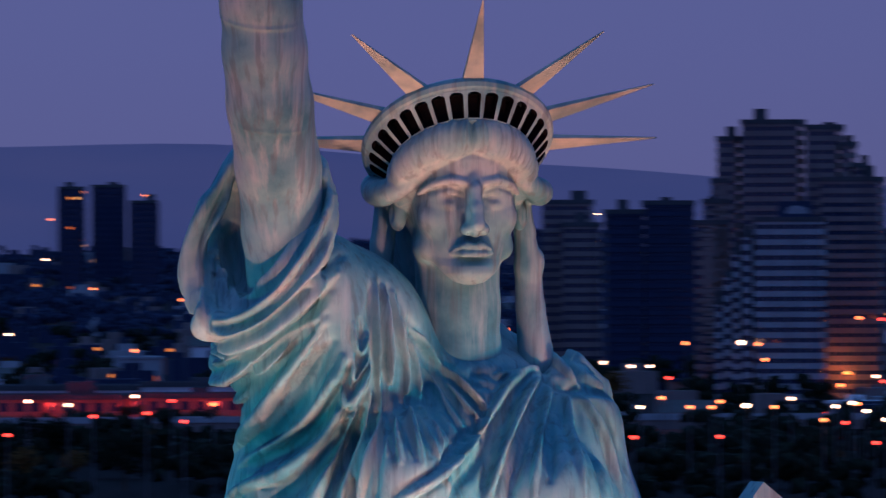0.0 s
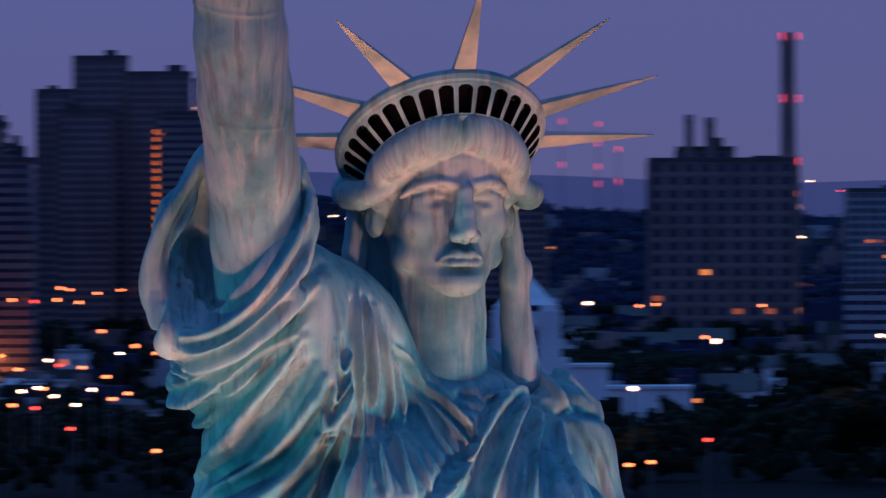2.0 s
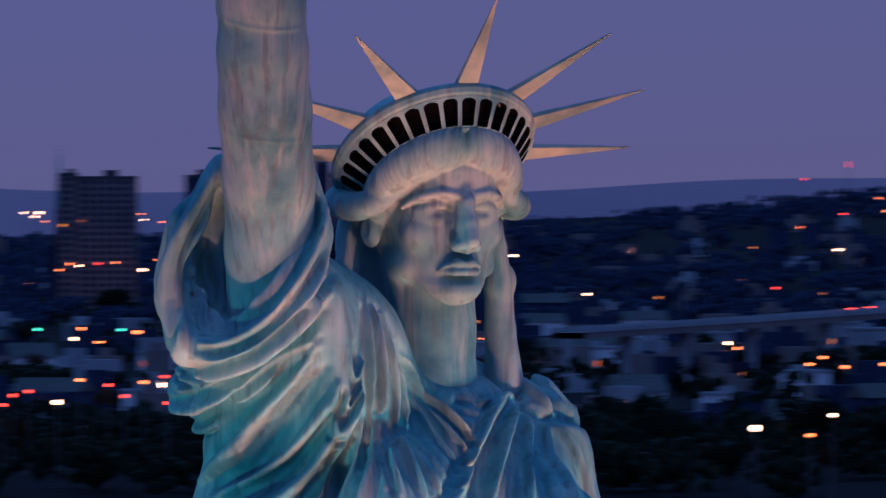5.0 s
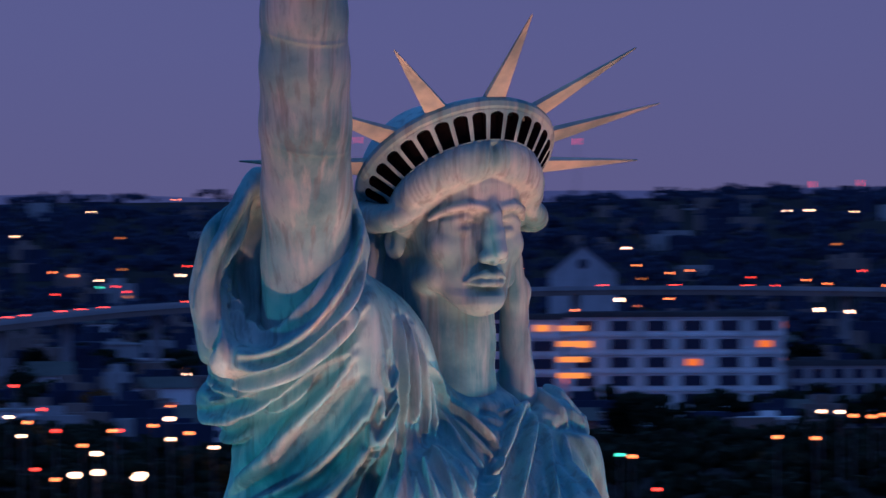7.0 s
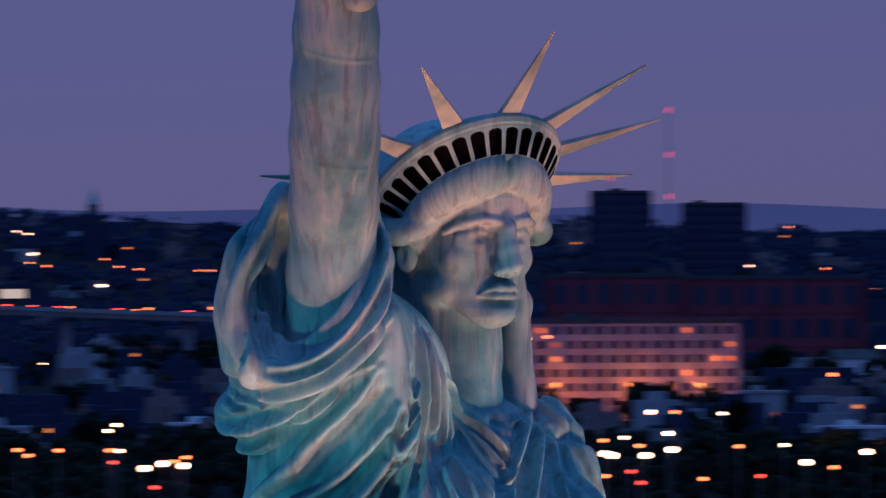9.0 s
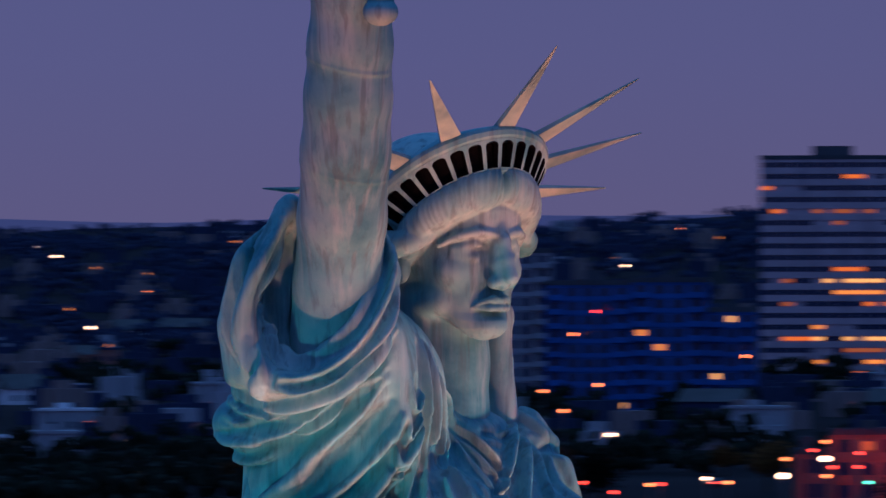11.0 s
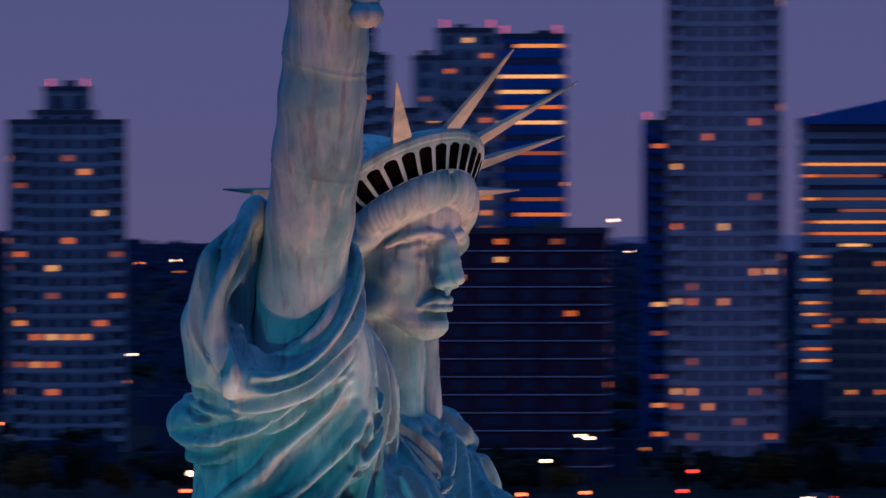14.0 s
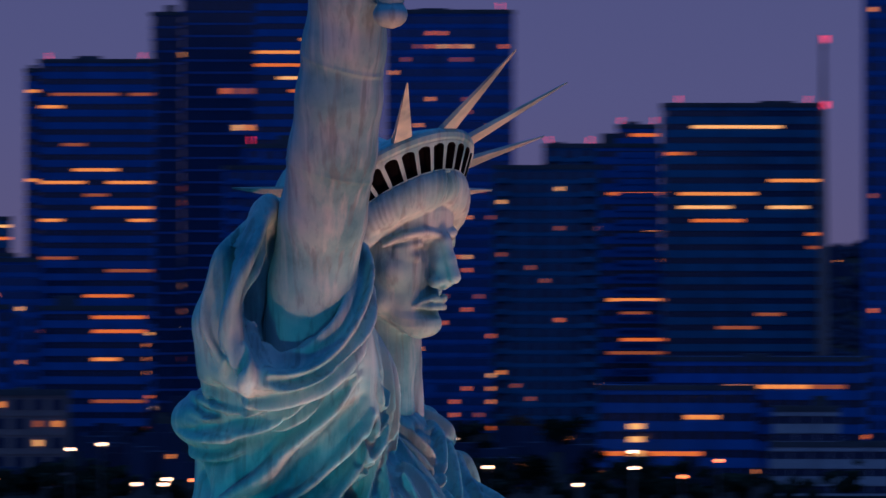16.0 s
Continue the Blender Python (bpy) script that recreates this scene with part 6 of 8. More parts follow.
def panel(name, label, x, y, z, turn, wide, tall, material, category="sign", legs=True, bars=()):
    """A flat glowing or painted board on two legs or fixed to a wall."""
    root = tagged(new(name), label, category)
    z0 = ground_z(x, y) - 0.3
    root.matrix_basis = pose(x, y, z0, 0, 0, -turn)
    bm = bmesh.new()
    box(bm, -wide / 2, wide / 2, -0.15, 0.15, z - z0 - tall / 2, z - z0 + tall / 2)
    part("board", bm, material, root)
    for u, v, w, h in bars:
        bm = bmesh.new()
        box(bm, u - w / 2, u + w / 2, -0.22, -0.15, z - z0 + v - h / 2, z - z0 + v + h / 2)
        part("lettering_bar", bm, WALLS["blue"] if material is WALLS["white"] else WALLS["grey"], root)
    for s in (-0.4, 0.4) if legs else ():
        bm = bmesh.new()
        box(bm, s * wide - 0.15, s * wide + 0.15, 0.15, 0.45, 0, z - z0 + tall * 0.4)
        part("leg", bm, MAT_STEEL, root)


panel("wall_sign", "dark blue sign board with a pale emblem high on the tower", 472.6, 1944.6, 73.3, 13.8, 6.4, 7.2, WALLS["dark"], legs=False, bars=((0.4, 2.0, 3.6, 0.9), (0.4, 1.6, 4.2, 0.6), (0.2, 2.5, 2.0, 0.5)))
panel("wall_sign", "white sign board with two dark lines of lettering", 472.5, 1944.2, 72.2, 13.8, 5.4, 3.4, WALLS["white"], legs=False, bars=((-0.3, 0.7, 2.8, 0.5), (-0.3, -0.4, 3.2, 0.5)))
panel("wall_sign", "narrow white sign board with a dark line of lettering", 472.6, 1944.6, 66.2, 13.8, 6.4, 1.5, WALLS["white"], legs=False, bars=((-0.2, 0.0, 4.6, 0.45),))
panel("billboard", "glowing orange billboard by the road", 1136, 1259, 38.6, 41.9, 3.4, 3.6, lamp_mat("orange_billboard", (1.0, 0.14, 0.04), 0.9), "billboard")
# two glowing panels added to give the hall its red glow
panel("red_glow_panel", "glowing red panel added for a red glow on a hall", 1233, 2320, 60.1, 27.9, 6.5, 2.6, lamp_mat("red_glow", (1.0, 0.09, 0.04), 0.5))
panel("red_glow_panel", "glowing red panel added for a red glow on a hall", 1245, 2313, 60.1, 27.9, 4.5, 3.2, lamp_mat("red_glow_dim", (1.0, 0.09, 0.03), 0.3))
panel("roof_light_strip", "long red light strip along the roof edge", 936.5, 1735.5, 56.5, 28.2, 16.5, 0.5, LAMPS["beacon"], "light strip")
panel("lit_panel", "pale lit sign by the road", 1409, 2306, 58.6, 31.3, 6, 2.2, lamp_mat("pale_sign", (1.0, 0.7, 0.5), 0.5))
panel("lit_panel", "white lit sign by the road", 1580, 2270, 56.0, 33, 5, 2.4, lamp_mat("white_sign", (1.0, 0.8, 0.6), 0.8))
# glowing panel added where only a red glow is known
panel("lit_panel", "red glowing panel added for a red glow by the road", 403, 1634, 38.4, 13.5, 8, 2.0, lamp_mat("red_road_glow", (1.0, 0.03, 0.02), 0.45))


def stair_lights(x, y, turn, zs, wide, pick):
    """A lit staircase column on a facade."""
    root = tagged(new("stair_window_column"), "column of amber stairwell windows", "windows")
    root.matrix_basis = pose(x, y, zs[0], 0, 0, -turn)
    for z in zs:
        put("window", PANES[pick], root, (0, 0, z - zs[0]), 0, (wide, 0.25, 1.0))


stair_lights(642.4, 2433, 14.5, [56 + 1.75 * k for k in range(19)], 1.2, 1)
stair_lights(958.6, 1713, 29, [46.5, 49.4, 52.2, 55.0], 5.2, 0)
stair_lights(994, 1649, 30.8, [39.5, 42.5, 45.5, 47.0], 2.2, 2)
stair_lights(1554.9, 1100.5, 54.6, [39.0, 41.7, 44.2, 46.5], 2.6, 2)


# slanted roof and spires of the glass towers
def sloped_crown():
    root = tagged(new("sloped_roof"), "sloping dark blue glass roof of the banded tower", "roof")
    x, y = 2008.6, 1680.7
    root.matrix_basis = pose(x, y, 0, 0, 0, -45.9)
    bm = bmesh.new()
    v = [bm.verts.new(p) for p in ((-16.0, -12.6, 103.4), (16.0, -12.6, 103.4), (16.0, 12.6, 103.4), (-16.0, 12.6, 103.4), (-16.0, -12.6, 104.9), (16.0, -12.6, 111.7), (16.0, 12.6, 111.7), (-16.0, 12.6, 104.9))]
    for f in ((3, 2, 1, 0), (4, 5, 6, 7), (0, 1, 5, 4), (1, 2, 6, 5), (2, 3, 7, 6), (3, 0, 4, 7)):
        bm.faces.new([v[i] for i in f])
    part("glass_wedge", bm, WALLS["blue"], root)


sloped_crown()
stack("spire", "slender steel spire with red light", 1881.5, 1286, ground_z(1881, 1290), 121.9, 1.5, 0.35, (121.6, 108))


def viaduct(points, wide, thick, label):
    """A raised road on piers."""
    root = tagged(new("viaduct"), label, "viaduct", kind="structure")
    line = spline(points, 8)
    bm, rail = bmesh.new(), bmesh.new()
    rows, rr = [], []
    for i, p in enumerate(line):
        d = line[min(i + 1, len(line) - 1)] - line[max(i - 1, 0)]
        d = Vector((d[0], d[1], 0)).normalized()
        s = Vector((d.y, -d.x, 0))
        c = Vector(p)
        up = Vector((0, 0, 1))
        rows.append([bm.verts.new(q) for q in (c - s * wide / 2, c + s * wide / 2, c + s * wide / 2 - up * thick, c - s * wide / 2 - up * thick)])
        rr.append([[rail.verts.new(c + s * (k * wide / 2 + o) + up * h) for o, h in ((-0.15, 0), (0.15, 0), (0.15, 0.9), (-0.15, 0.9))] for k in (-1, 1)])
    for a, b in zip(rows, rows[1:]):
        for i in range(4):
            bm.faces.new((a[i], a[(i + 1) % 4], b[(i + 1) % 4], b[i]))
    for k in (0, 1):
        for a, b in zip(rr, rr[1:]):
            for i in range(4):
                rail.faces.new((a[k][i], a[k][(i + 1) % 4], b[k][(i + 1) % 4], b[k][i]))
    part("deck", bm, WALLS["brown"], root)
    part("parapet", rail, WALLS["grey"], root)
    for p in line[::3]:
        g = ground_z(p[0], p[1])
        pier = bmesh.new()
        box(pier, -0.8, 0.8, -0.8, 0.8, g - 1, p[2] - thick)
        ob = part("pier", pier, WALLS["grey"], root)
        ob.location = (p[0], p[1], 0)


viaduct([(230, 1735, 41.0), (280, 1712, 41.2), (350, 1697, 41.4), (425, 1682, 41.4), (470, 1690, 40.0), (540, 1720, 39.0)], 9, 1.5, "long concrete road viaduct on piers")
viaduct([(880, 1960, 49.0), (932, 1998, 50.2), (1011, 2070, 52.0), (1120, 2190, 54.5), (1286, 2320, 56.5), (1359, 2279, 56.0), (1420, 2245, 53.5), (1520, 2190, 50.0)], 8, 1.2, "rising concrete road viaduct on piers")


# tail lights strung along the two roads
def trails(points, step, material, name, label, lift):
    line = spline(points, 10)
    rng = random.Random(5)
    bm = bmesh.new()
    for a in line[::1]:
        if rng.random() < 0.55:
            box(bm, a[0] - 0.7, a[0] + 0.7, a[1] - 0.15, a[1] + 0.15, a[2] + lift, a[2] + lift + 0.22)
    return tagged(new(name, mesh_of(name, bm, material)), label, "vehicle lights", kind="stuff")


trails([(935, 2000, 50.3), (1011, 2070, 52.0), (1120, 2190, 54.5), (1286, 2320, 56.5), (1359, 2279, 56.0), (1420, 2245, 53.5), (1520, 2190, 50.0)], 1, LAMPS["red"], "tail_lights", "string of red tail lights on the road", 1.0)


# ---- lamps and cars ----
def lamp_meshes(kind, size):
    pole, head = bmesh.new(), bmesh.new()
    bmesh.ops.create_cone(pole, segments=8, radius1=0.14, radius2=0.08, depth=1.0, matrix=Matrix.Translation((0, 0, 0.5)))
    bmesh.ops.create_icosphere(head, subdivisions=2, radius=size)
    bmesh.ops.scale(head, vec=(1, 1, 0.7), verts=head.verts)
    return mesh_of("pole", pole, MAT_STEEL), mesh_of("lamp_head", head, LAMPS[kind], True)


LAMP_KIT = {}


# red ones stand in for car tail lights, raised on poles above the trees
def pole_lamp(x, y, high, kind, size):
    if (kind, size) not in LAMP_KIT:
        LAMP_KIT[kind, size] = lamp_meshes(kind, size)
    pole, head = LAMP_KIT[kind, size]
    root = tagged(new("pole_lamp"), "street lamp on a slim steel pole, glowing %s" % kind, "street lamp", "street lamps")
    root.matrix_basis = pose(x, y, ground_z(x, y) - 0.1)
    put("pole", pole, root, (0, 0, 0), 0, (1, 1, high))
    put("lamp_head", head, root, (0, -0.1, high + 0.1))


FAR = {}


def far_lamp(x, y, high, kind, size):
    """One of the many lamps too far off to pick apart; red ones stand in for tail lights."""
    for key in (kind, "pole"):
        if key not in FAR:
            FAR[key] = bmesh.new()
    z = ground_z(x, y)
    box(FAR["pole"], x - 0.06, x + 0.06, y - 0.06, y + 0.06, z, z + high)
    bmesh.ops.create_icosphere(FAR[kind], subdivisions=1, radius=size, matrix=Matrix.Translation((x, y, z + high + 0.1)))


def far_lights():
    for kind, bm in FAR.items():
        if kind == "pole":
            tagged(new("distant_poles", mesh_of("distant_poles", bm, MAT_STEEL)), "distant slim steel lamp poles", "lamp poles", kind="stuff")
        else:
            tagged(new("distant_lights", mesh_of("distant_lights", bm, LAMPS[kind])), "distant glowing %s lamps across the town" % kind, "street lamps", kind="stuff")


def car_kit():
    body = bmesh.new()
    box(body, -0.85, 0.85, -2.0, 2.0, 0.35, 0.85)
    v = [body.verts.new(p) for p in ((-0.8, -1.2, 0.85), (0.8, -1.2, 0.85), (0.8, 1.4, 0.85), (-0.8, 1.4, 0.85), (-0.65, -0.6, 1.4), (0.65, -0.6, 1.4), (0.65, 1.0, 1.4), (-0.65, 1.0, 1.4))]
    for f in ((4, 5, 6, 7), (0, 1, 5, 4), (1, 2, 6, 5), (2, 3, 7, 6), (3, 0, 4, 7)):
        body.faces.new([v[i] for i in f])
    bmesh.ops.bevel(body, geom=body.edges[:], offset=0.06, segments=1, affect="EDGES")
    tyre = bmesh.new()
    bmesh.ops.create_cone(tyre, cap_ends=True, segments=14, radius1=0.33, radius2=0.33, depth=0.22, matrix=Matrix.Rotation(math.pi / 2, 4, "Y"))
    lamp = bmesh.new()
    box(lamp, -0.28, 0.28, -0.05, 0.05, -0.12, 0.12)
    front = lamp.copy()
    root = tagged(new("car"), "dark parked car with glowing red tail lights", "car", "cars")
    part("body", body, mat("car_paint", (0.04, 0.04, 0.05), 0.3, 0.0, 0.6), root)
    tm = mesh_of("wheel", tyre, mat("tyre_rubber", (0.02, 0.02, 0.02), 0.9))
    for sx in (-0.8, 0.8):
        for sy in (-1.25, 1.3):
            put("wheel", tm, root, (sx, sy, 0.33))
    lm, fm = mesh_of("tail_light", lamp, LAMPS["red"]), mesh_of("headlight", front, LAMPS["white"])
    for sx in (-0.6, 0.6):
        put("tail_light", lm, root, (sx, -2.02, 0.7))
        put("headlight", fm, root, (sx, 2.02, 0.65))
    return root


CAR = car_kit()
CARS = [CAR]


def car(x, y, turn):
    m = pose(x, y, ground_z(x, y), 0, 0, -turn)
    if len(CARS) == 1 and not CAR.get("used"):
        CAR["used"] = 1
        CAR.matrix_basis = m
    else:
        CARS.append(copy_thing(CAR, m))


# added red lamps that redden the shed front; no known source stands here
for x, y in ((296, 1750), (309, 1748), (323, 1745)):
    street_glow(x, y, 43.5, 3500, (1.0, 0.05, 0.04))
# one more added red lamp, for the low hall
street_glow(1026, 1153, 42.1, 3000, (1.0, 0.06, 0.04))
# spill of the brightest lamp clusters on the walls round them
for x, y, w in ((1128, 1752, 1000), (1139, 1745, 1000), (1151, 1737, 1000), (1182, 1739, 1000), (1194, 1731, 1300), (1205, 1723, 1300), (485, 1962, 1600)):
    street_glow(x, y, ground_z(x, y) + 7.0, w, (1.0, 0.24, 0.05))



pole_lamp(682, 1194, 12.5, "red", 0.36)
pole_lamp(409, 1316, 12.2, "amber", 0.38)
pole_lamp(413, 1319, 12.2, "amber", 0.38)
pole_lamp(636, 1227, 12.0, "white", 0.60)
pole_lamp(763, 1161, 12.4, "red", 0.36)
pole_lamp(526, 1286, 12.5, "red", 0.36)
pole_lamp(741, 1186, 12.4, "red", 0.36)
pole_lamp(354, 1353, 12.5, "amber", 0.38)
pole_lamp(951, 1026, 11.9, "white", 0.36)
pole_lamp(632, 1248, 12.3, "white", 0.60)
pole_lamp(904, 1068, 11.8, "red", 0.36)
pole_lamp(622, 1253, 12.1, "amber", 0.38)
pole_lamp(897, 1074, 12.1, "red", 0.36)
pole_lamp(947, 1031, 12.5, "white", 0.36)
pole_lamp(950, 1028, 12.3, "white", 0.36)
pole_lamp(953, 1025, 11.9, "white", 0.36)
pole_lamp(954, 1025, 11.9, "white", 0.36)
pole_lamp(799, 1154, 12.3, "red", 0.36)
pole_lamp(921, 1064, 12.4, "amber", 0.38)
pole_lamp(914, 1070, 12.2, "red", 0.36)
pole_lamp(636, 1255, 12.0, "white", 0.60)
pole_lamp(913, 1071, 12.1, "amber", 0.38)
pole_lamp(631, 1258, 12.3, "white", 0.60)
pole_lamp(628, 1259, 12.0, "white", 0.60)
pole_lamp(906, 1077, 12.4, "red", 0.36)
pole_lamp(902, 1080, 12.1, "white", 0.36)
pole_lamp(936, 1052, 12.3, "green", 0.34)
pole_lamp(947, 1041, 12.2, "amber", 0.38)
pole_lamp(877, 1101, 12.1, "amber", 0.38)
pole_lamp(810, 1155, 12.2, "amber", 0.38)
pole_lamp(783, 1174, 12.4, "amber", 0.38)
pole_lamp(794, 1167, 12.4, "amber", 0.38)
pole_lamp(797, 1165, 12.2, "white", 0.36)
pole_lamp(924, 1072, 12.3, "white", 0.36)
pole_lamp(627, 1269, 12.1, "red", 0.36)
pole_lamp(905, 1088, 11.9, "amber", 0.38)
pole_lamp(937, 1062, 12.5, "amber", 0.38)
pole_lamp(944, 1055, 11.9, "amber", 0.38)
pole_lamp(895, 1097, 12.1, "white", 0.36)
pole_lamp(890, 1101, 12.0, "amber", 0.38)
pole_lamp(956, 1044, 11.9, "white", 0.36)
pole_lamp(885, 1105, 12.0, "amber", 0.38)
pole_lamp(880, 1109, 11.8, "white", 0.36)
pole_lamp(431, 1351, 12.1, "red", 0.36)
pole_lamp(460, 1342, 11.9, "red", 0.36)
pole_lamp(821, 1157, 11.9, "red", 0.36)
pole_lamp(781, 1186, 12.1, "amber", 0.38)
pole_lamp(783, 1184, 11.9, "red", 0.36)
pole_lamp(799, 1174, 12.1, "amber", 0.38)
pole_lamp(804, 1170, 11.9, "amber", 0.38)
pole_lamp(807, 1168, 12.5, "red", 0.36)
pole_lamp(772, 1193, 12.1, "amber", 0.38)
pole_lamp(1049, 961, 12.0, "red", 0.36)
pole_lamp(1063, 945, 12.2, "amber", 0.38)
pole_lamp(937, 1071, 12.0, "white", 0.60)
pole_lamp(965, 1046, 12.2, "amber", 0.38)
pole_lamp(375, 1373, 12.4, "amber", 0.38)
pole_lamp(834, 1158, 12.4, "amber", 0.38)
pole_lamp(799, 1183, 11.9, "red", 0.36)
pole_lamp(1074, 943, 11.9, "amber", 0.38)
pole_lamp(1083, 933, 12.1, "red", 0.36)
pole_lamp(1053, 968, 12.4, "amber", 0.38)
pole_lamp(672, 1262, 12.3, "amber", 0.38)
pole_lamp(1038, 985, 12.1, "amber", 0.38)
pole_lamp(918, 1098, 12.5, "white", 0.36)
pole_lamp(374, 1382, 12.3, "white", 0.36)
pole_lamp(389, 1378, 12.4, "red", 0.36)
pole_lamp(898, 1115, 12.1, "amber", 0.38)
pole_lamp(707, 1245, 12.2, "amber", 0.38)
pole_lamp(759, 1217, 12.1, "white", 0.60)
pole_lamp(794, 1196, 12.0, "white", 0.60)
pole_lamp(799, 1193, 12.4, "amber", 0.38)
pole_lamp(558, 1325, 12.4, "red", 0.36)
pole_lamp(675, 1270, 12.4, "white", 0.36)
pole_lamp(766, 1218, 12.1, "white", 0.60)
pole_lamp(1046, 988, 11.9, "white", 0.48)
pole_lamp(353, 1395, 12.3, "red", 0.36)
pole_lamp(709, 1252, 11.9, "green", 0.34)
pole_lamp(645, 1286, 12.4, "white", 0.48)
pole_lamp(953, 1079, 11.9, "red", 0.36)
pole_lamp(956, 1077, 11.9, "red", 0.36)
pole_lamp(621, 1299, 12.3, "amber", 0.38)
pole_lamp(767, 1222, 12.4, "amber", 0.38)
pole_lamp(840, 1173, 11.9, "white", 0.60)
pole_lamp(1158, 863, 12.4, "amber", 0.38)
pole_lamp(767, 1225, 11.9, "white", 0.60)
pole_lamp(787, 1212, 12.1, "white", 0.60)
pole_lamp(762, 1230, 12.0, "red", 0.36)
pole_lamp(953, 1089, 12.5, "amber", 0.38)
pole_lamp(927, 1111, 11.9, "red", 0.36)
pole_lamp(709, 1263, 12.3, "amber", 0.38)
pole_lamp(826, 1192, 12.4, "white", 0.60)
pole_lamp(811, 1204, 12.4, "white", 0.48)
pole_lamp(820, 1198, 12.4, "red", 0.36)
pole_lamp(823, 1196, 12.3, "white", 0.60)
pole_lamp(323, 1416, 12.2, "red", 0.36)
pole_lamp(335, 1414, 12.2, "red", 0.36)
pole_lamp(774, 1230, 12.2, "amber", 0.38)
pole_lamp(551, 1345, 12.5, "amber", 0.38)
pole_lamp(557, 1343, 12.1, "amber", 0.38)
pole_lamp(573, 1336, 12.4, "red", 0.36)
pole_lamp(1065, 990, 12.4, "amber", 0.38)
pole_lamp(676, 1288, 12.2, "amber", 0.38)
pole_lamp(667, 1293, 12.0, "white", 0.36)
pole_lamp(651, 1302, 12.3, "amber", 0.38)
pole_lamp(963, 1092, 11.9, "white", 0.60)
pole_lamp(704, 1275, 12.1, "amber", 0.38)
pole_lamp(621, 1317, 12.1, "white", 0.60)
pole_lamp(826, 1202, 12.1, "white", 0.60)
pole_lamp(856, 1181, 12.2, "white", 0.60)
pole_lamp(758, 1246, 12.2, "amber", 0.38)
pole_lamp(1152, 895, 12.5, "white", 0.36)
pole_lamp(822, 1206, 12.3, "amber", 0.38)
pole_lamp(1188, 849, 12.4, "white", 0.36)
pole_lamp(238, 1442, 12.2, "red", 0.36)
pole_lamp(1062, 1006, 12.2, "white", 0.60)
pole_lamp(745, 1260, 12.3, "amber", 0.38)
pole_lamp(972, 1095, 12.1, "red", 0.36)
pole_lamp(838, 1203, 12.1, "white", 0.60)
pole_lamp(846, 1198, 12.5, "amber", 0.38)
pole_lamp(1156, 903, 12.0, "white", 0.36)
pole_lamp(822, 1216, 12.3, "amber", 0.38)
pole_lamp(1163, 898, 12.4, "amber", 0.38)
pole_lamp(809, 1226, 12.1, "white", 0.60)
pole_lamp(1114, 958, 12.0, "red", 0.36)
pole_lamp(701, 1292, 12.3, "red", 0.36)
pole_lamp(763, 1257, 12.2, "amber", 0.38)
pole_lamp(695, 1296, 12.3, "amber", 0.38)
pole_lamp(768, 1254, 12.1, "amber", 0.38)
pole_lamp(774, 1250, 12.1, "amber", 0.38)
pole_lamp(775, 1249, 12.0, "white", 0.36)
pole_lamp(669, 1310, 12.1, "white", 0.36)
pole_lamp(744, 1269, 12.0, "amber", 0.38)
pole_lamp(972, 1105, 12.0, "red", 0.36)
pole_lamp(705, 1292, 12.4, "amber", 0.38)
pole_lamp(856, 1201, 12.1, "white", 0.36)
pole_lamp(818, 1228, 12.4, "amber", 0.38)
pole_lamp(840, 1214, 12.0, "amber", 0.38)
pole_lamp(1151, 925, 12.0, "amber", 0.38)
pole_lamp(1167, 906, 12.0, "white", 0.36)
pole_lamp(807, 1237, 12.3, "amber", 0.38)
pole_lamp(675, 1316, 12.4, "amber", 0.38)
pole_lamp(654, 1327, 12.1, "white", 0.36)
pole_lamp(713, 1297, 12.0, "white", 0.36)
pole_lamp(641, 1334, 12.3, "white", 0.36)
pole_lamp(717, 1295, 12.1, "white", 0.36)
pole_lamp(359, 1438, 12.2, "red", 0.36)
pole_lamp(1215, 850, 12.1, "amber", 0.38)
pole_lamp(840, 1223, 12.3, "amber", 0.38)
pole_lamp(267, 1461, 12.5, "red", 0.36)
pole_lamp(695, 1314, 12.1, "white", 0.36)
pole_lamp(1113, 985, 12.4, "white", 0.36)
pole_lamp(685, 1319, 12.1, "amber", 0.38)
pole_lamp(670, 1328, 12.3, "red", 0.36)
pole_lamp(669, 1328, 12.3, "amber", 0.38)
pole_lamp(662, 1332, 12.3, "red", 0.36)
pole_lamp(366, 1442, 12.3, "white", 0.36)
pole_lamp(984, 1116, 12.2, "amber", 0.38)
pole_lamp(358, 1447, 12.1, "amber", 0.38)
pole_lamp(847, 1228, 12.2, "white", 0.36)
pole_lamp(678, 1333, 12.5, "amber", 0.38)
pole_lamp(384, 1445, 12.5, "red", 0.36)
pole_lamp(315, 1462, 12.5, "amber", 0.38)
pole_lamp(932, 1170, 12.4, "white", 0.36)
pole_lamp(856, 1230, 12.4, "white", 0.48)
pole_lamp(1224, 865, 12.4, "white", 0.36)
pole_lamp(838, 1244, 12.5, "amber", 0.38)
pole_lamp(1210, 886, 12.4, "white", 0.48)
pole_lamp(1213, 883, 12.4, "white", 0.36)
pole_lamp(257, 1479, 12.4, "red", 0.36)
pole_lamp(1092, 1032, 12.1, "red", 0.36)
pole_lamp(391, 1451, 12.1, "amber", 0.38)
pole_lamp(375, 1456, 12.2, "amber", 0.38)
pole_lamp(398, 1450, 12.1, "white", 0.36)
pole_lamp(945, 1170, 12.4, "amber", 0.38)
pole_lamp(839, 1252, 12.4, "amber", 0.38)
pole_lamp(1214, 895, 12.1, "white", 0.36)
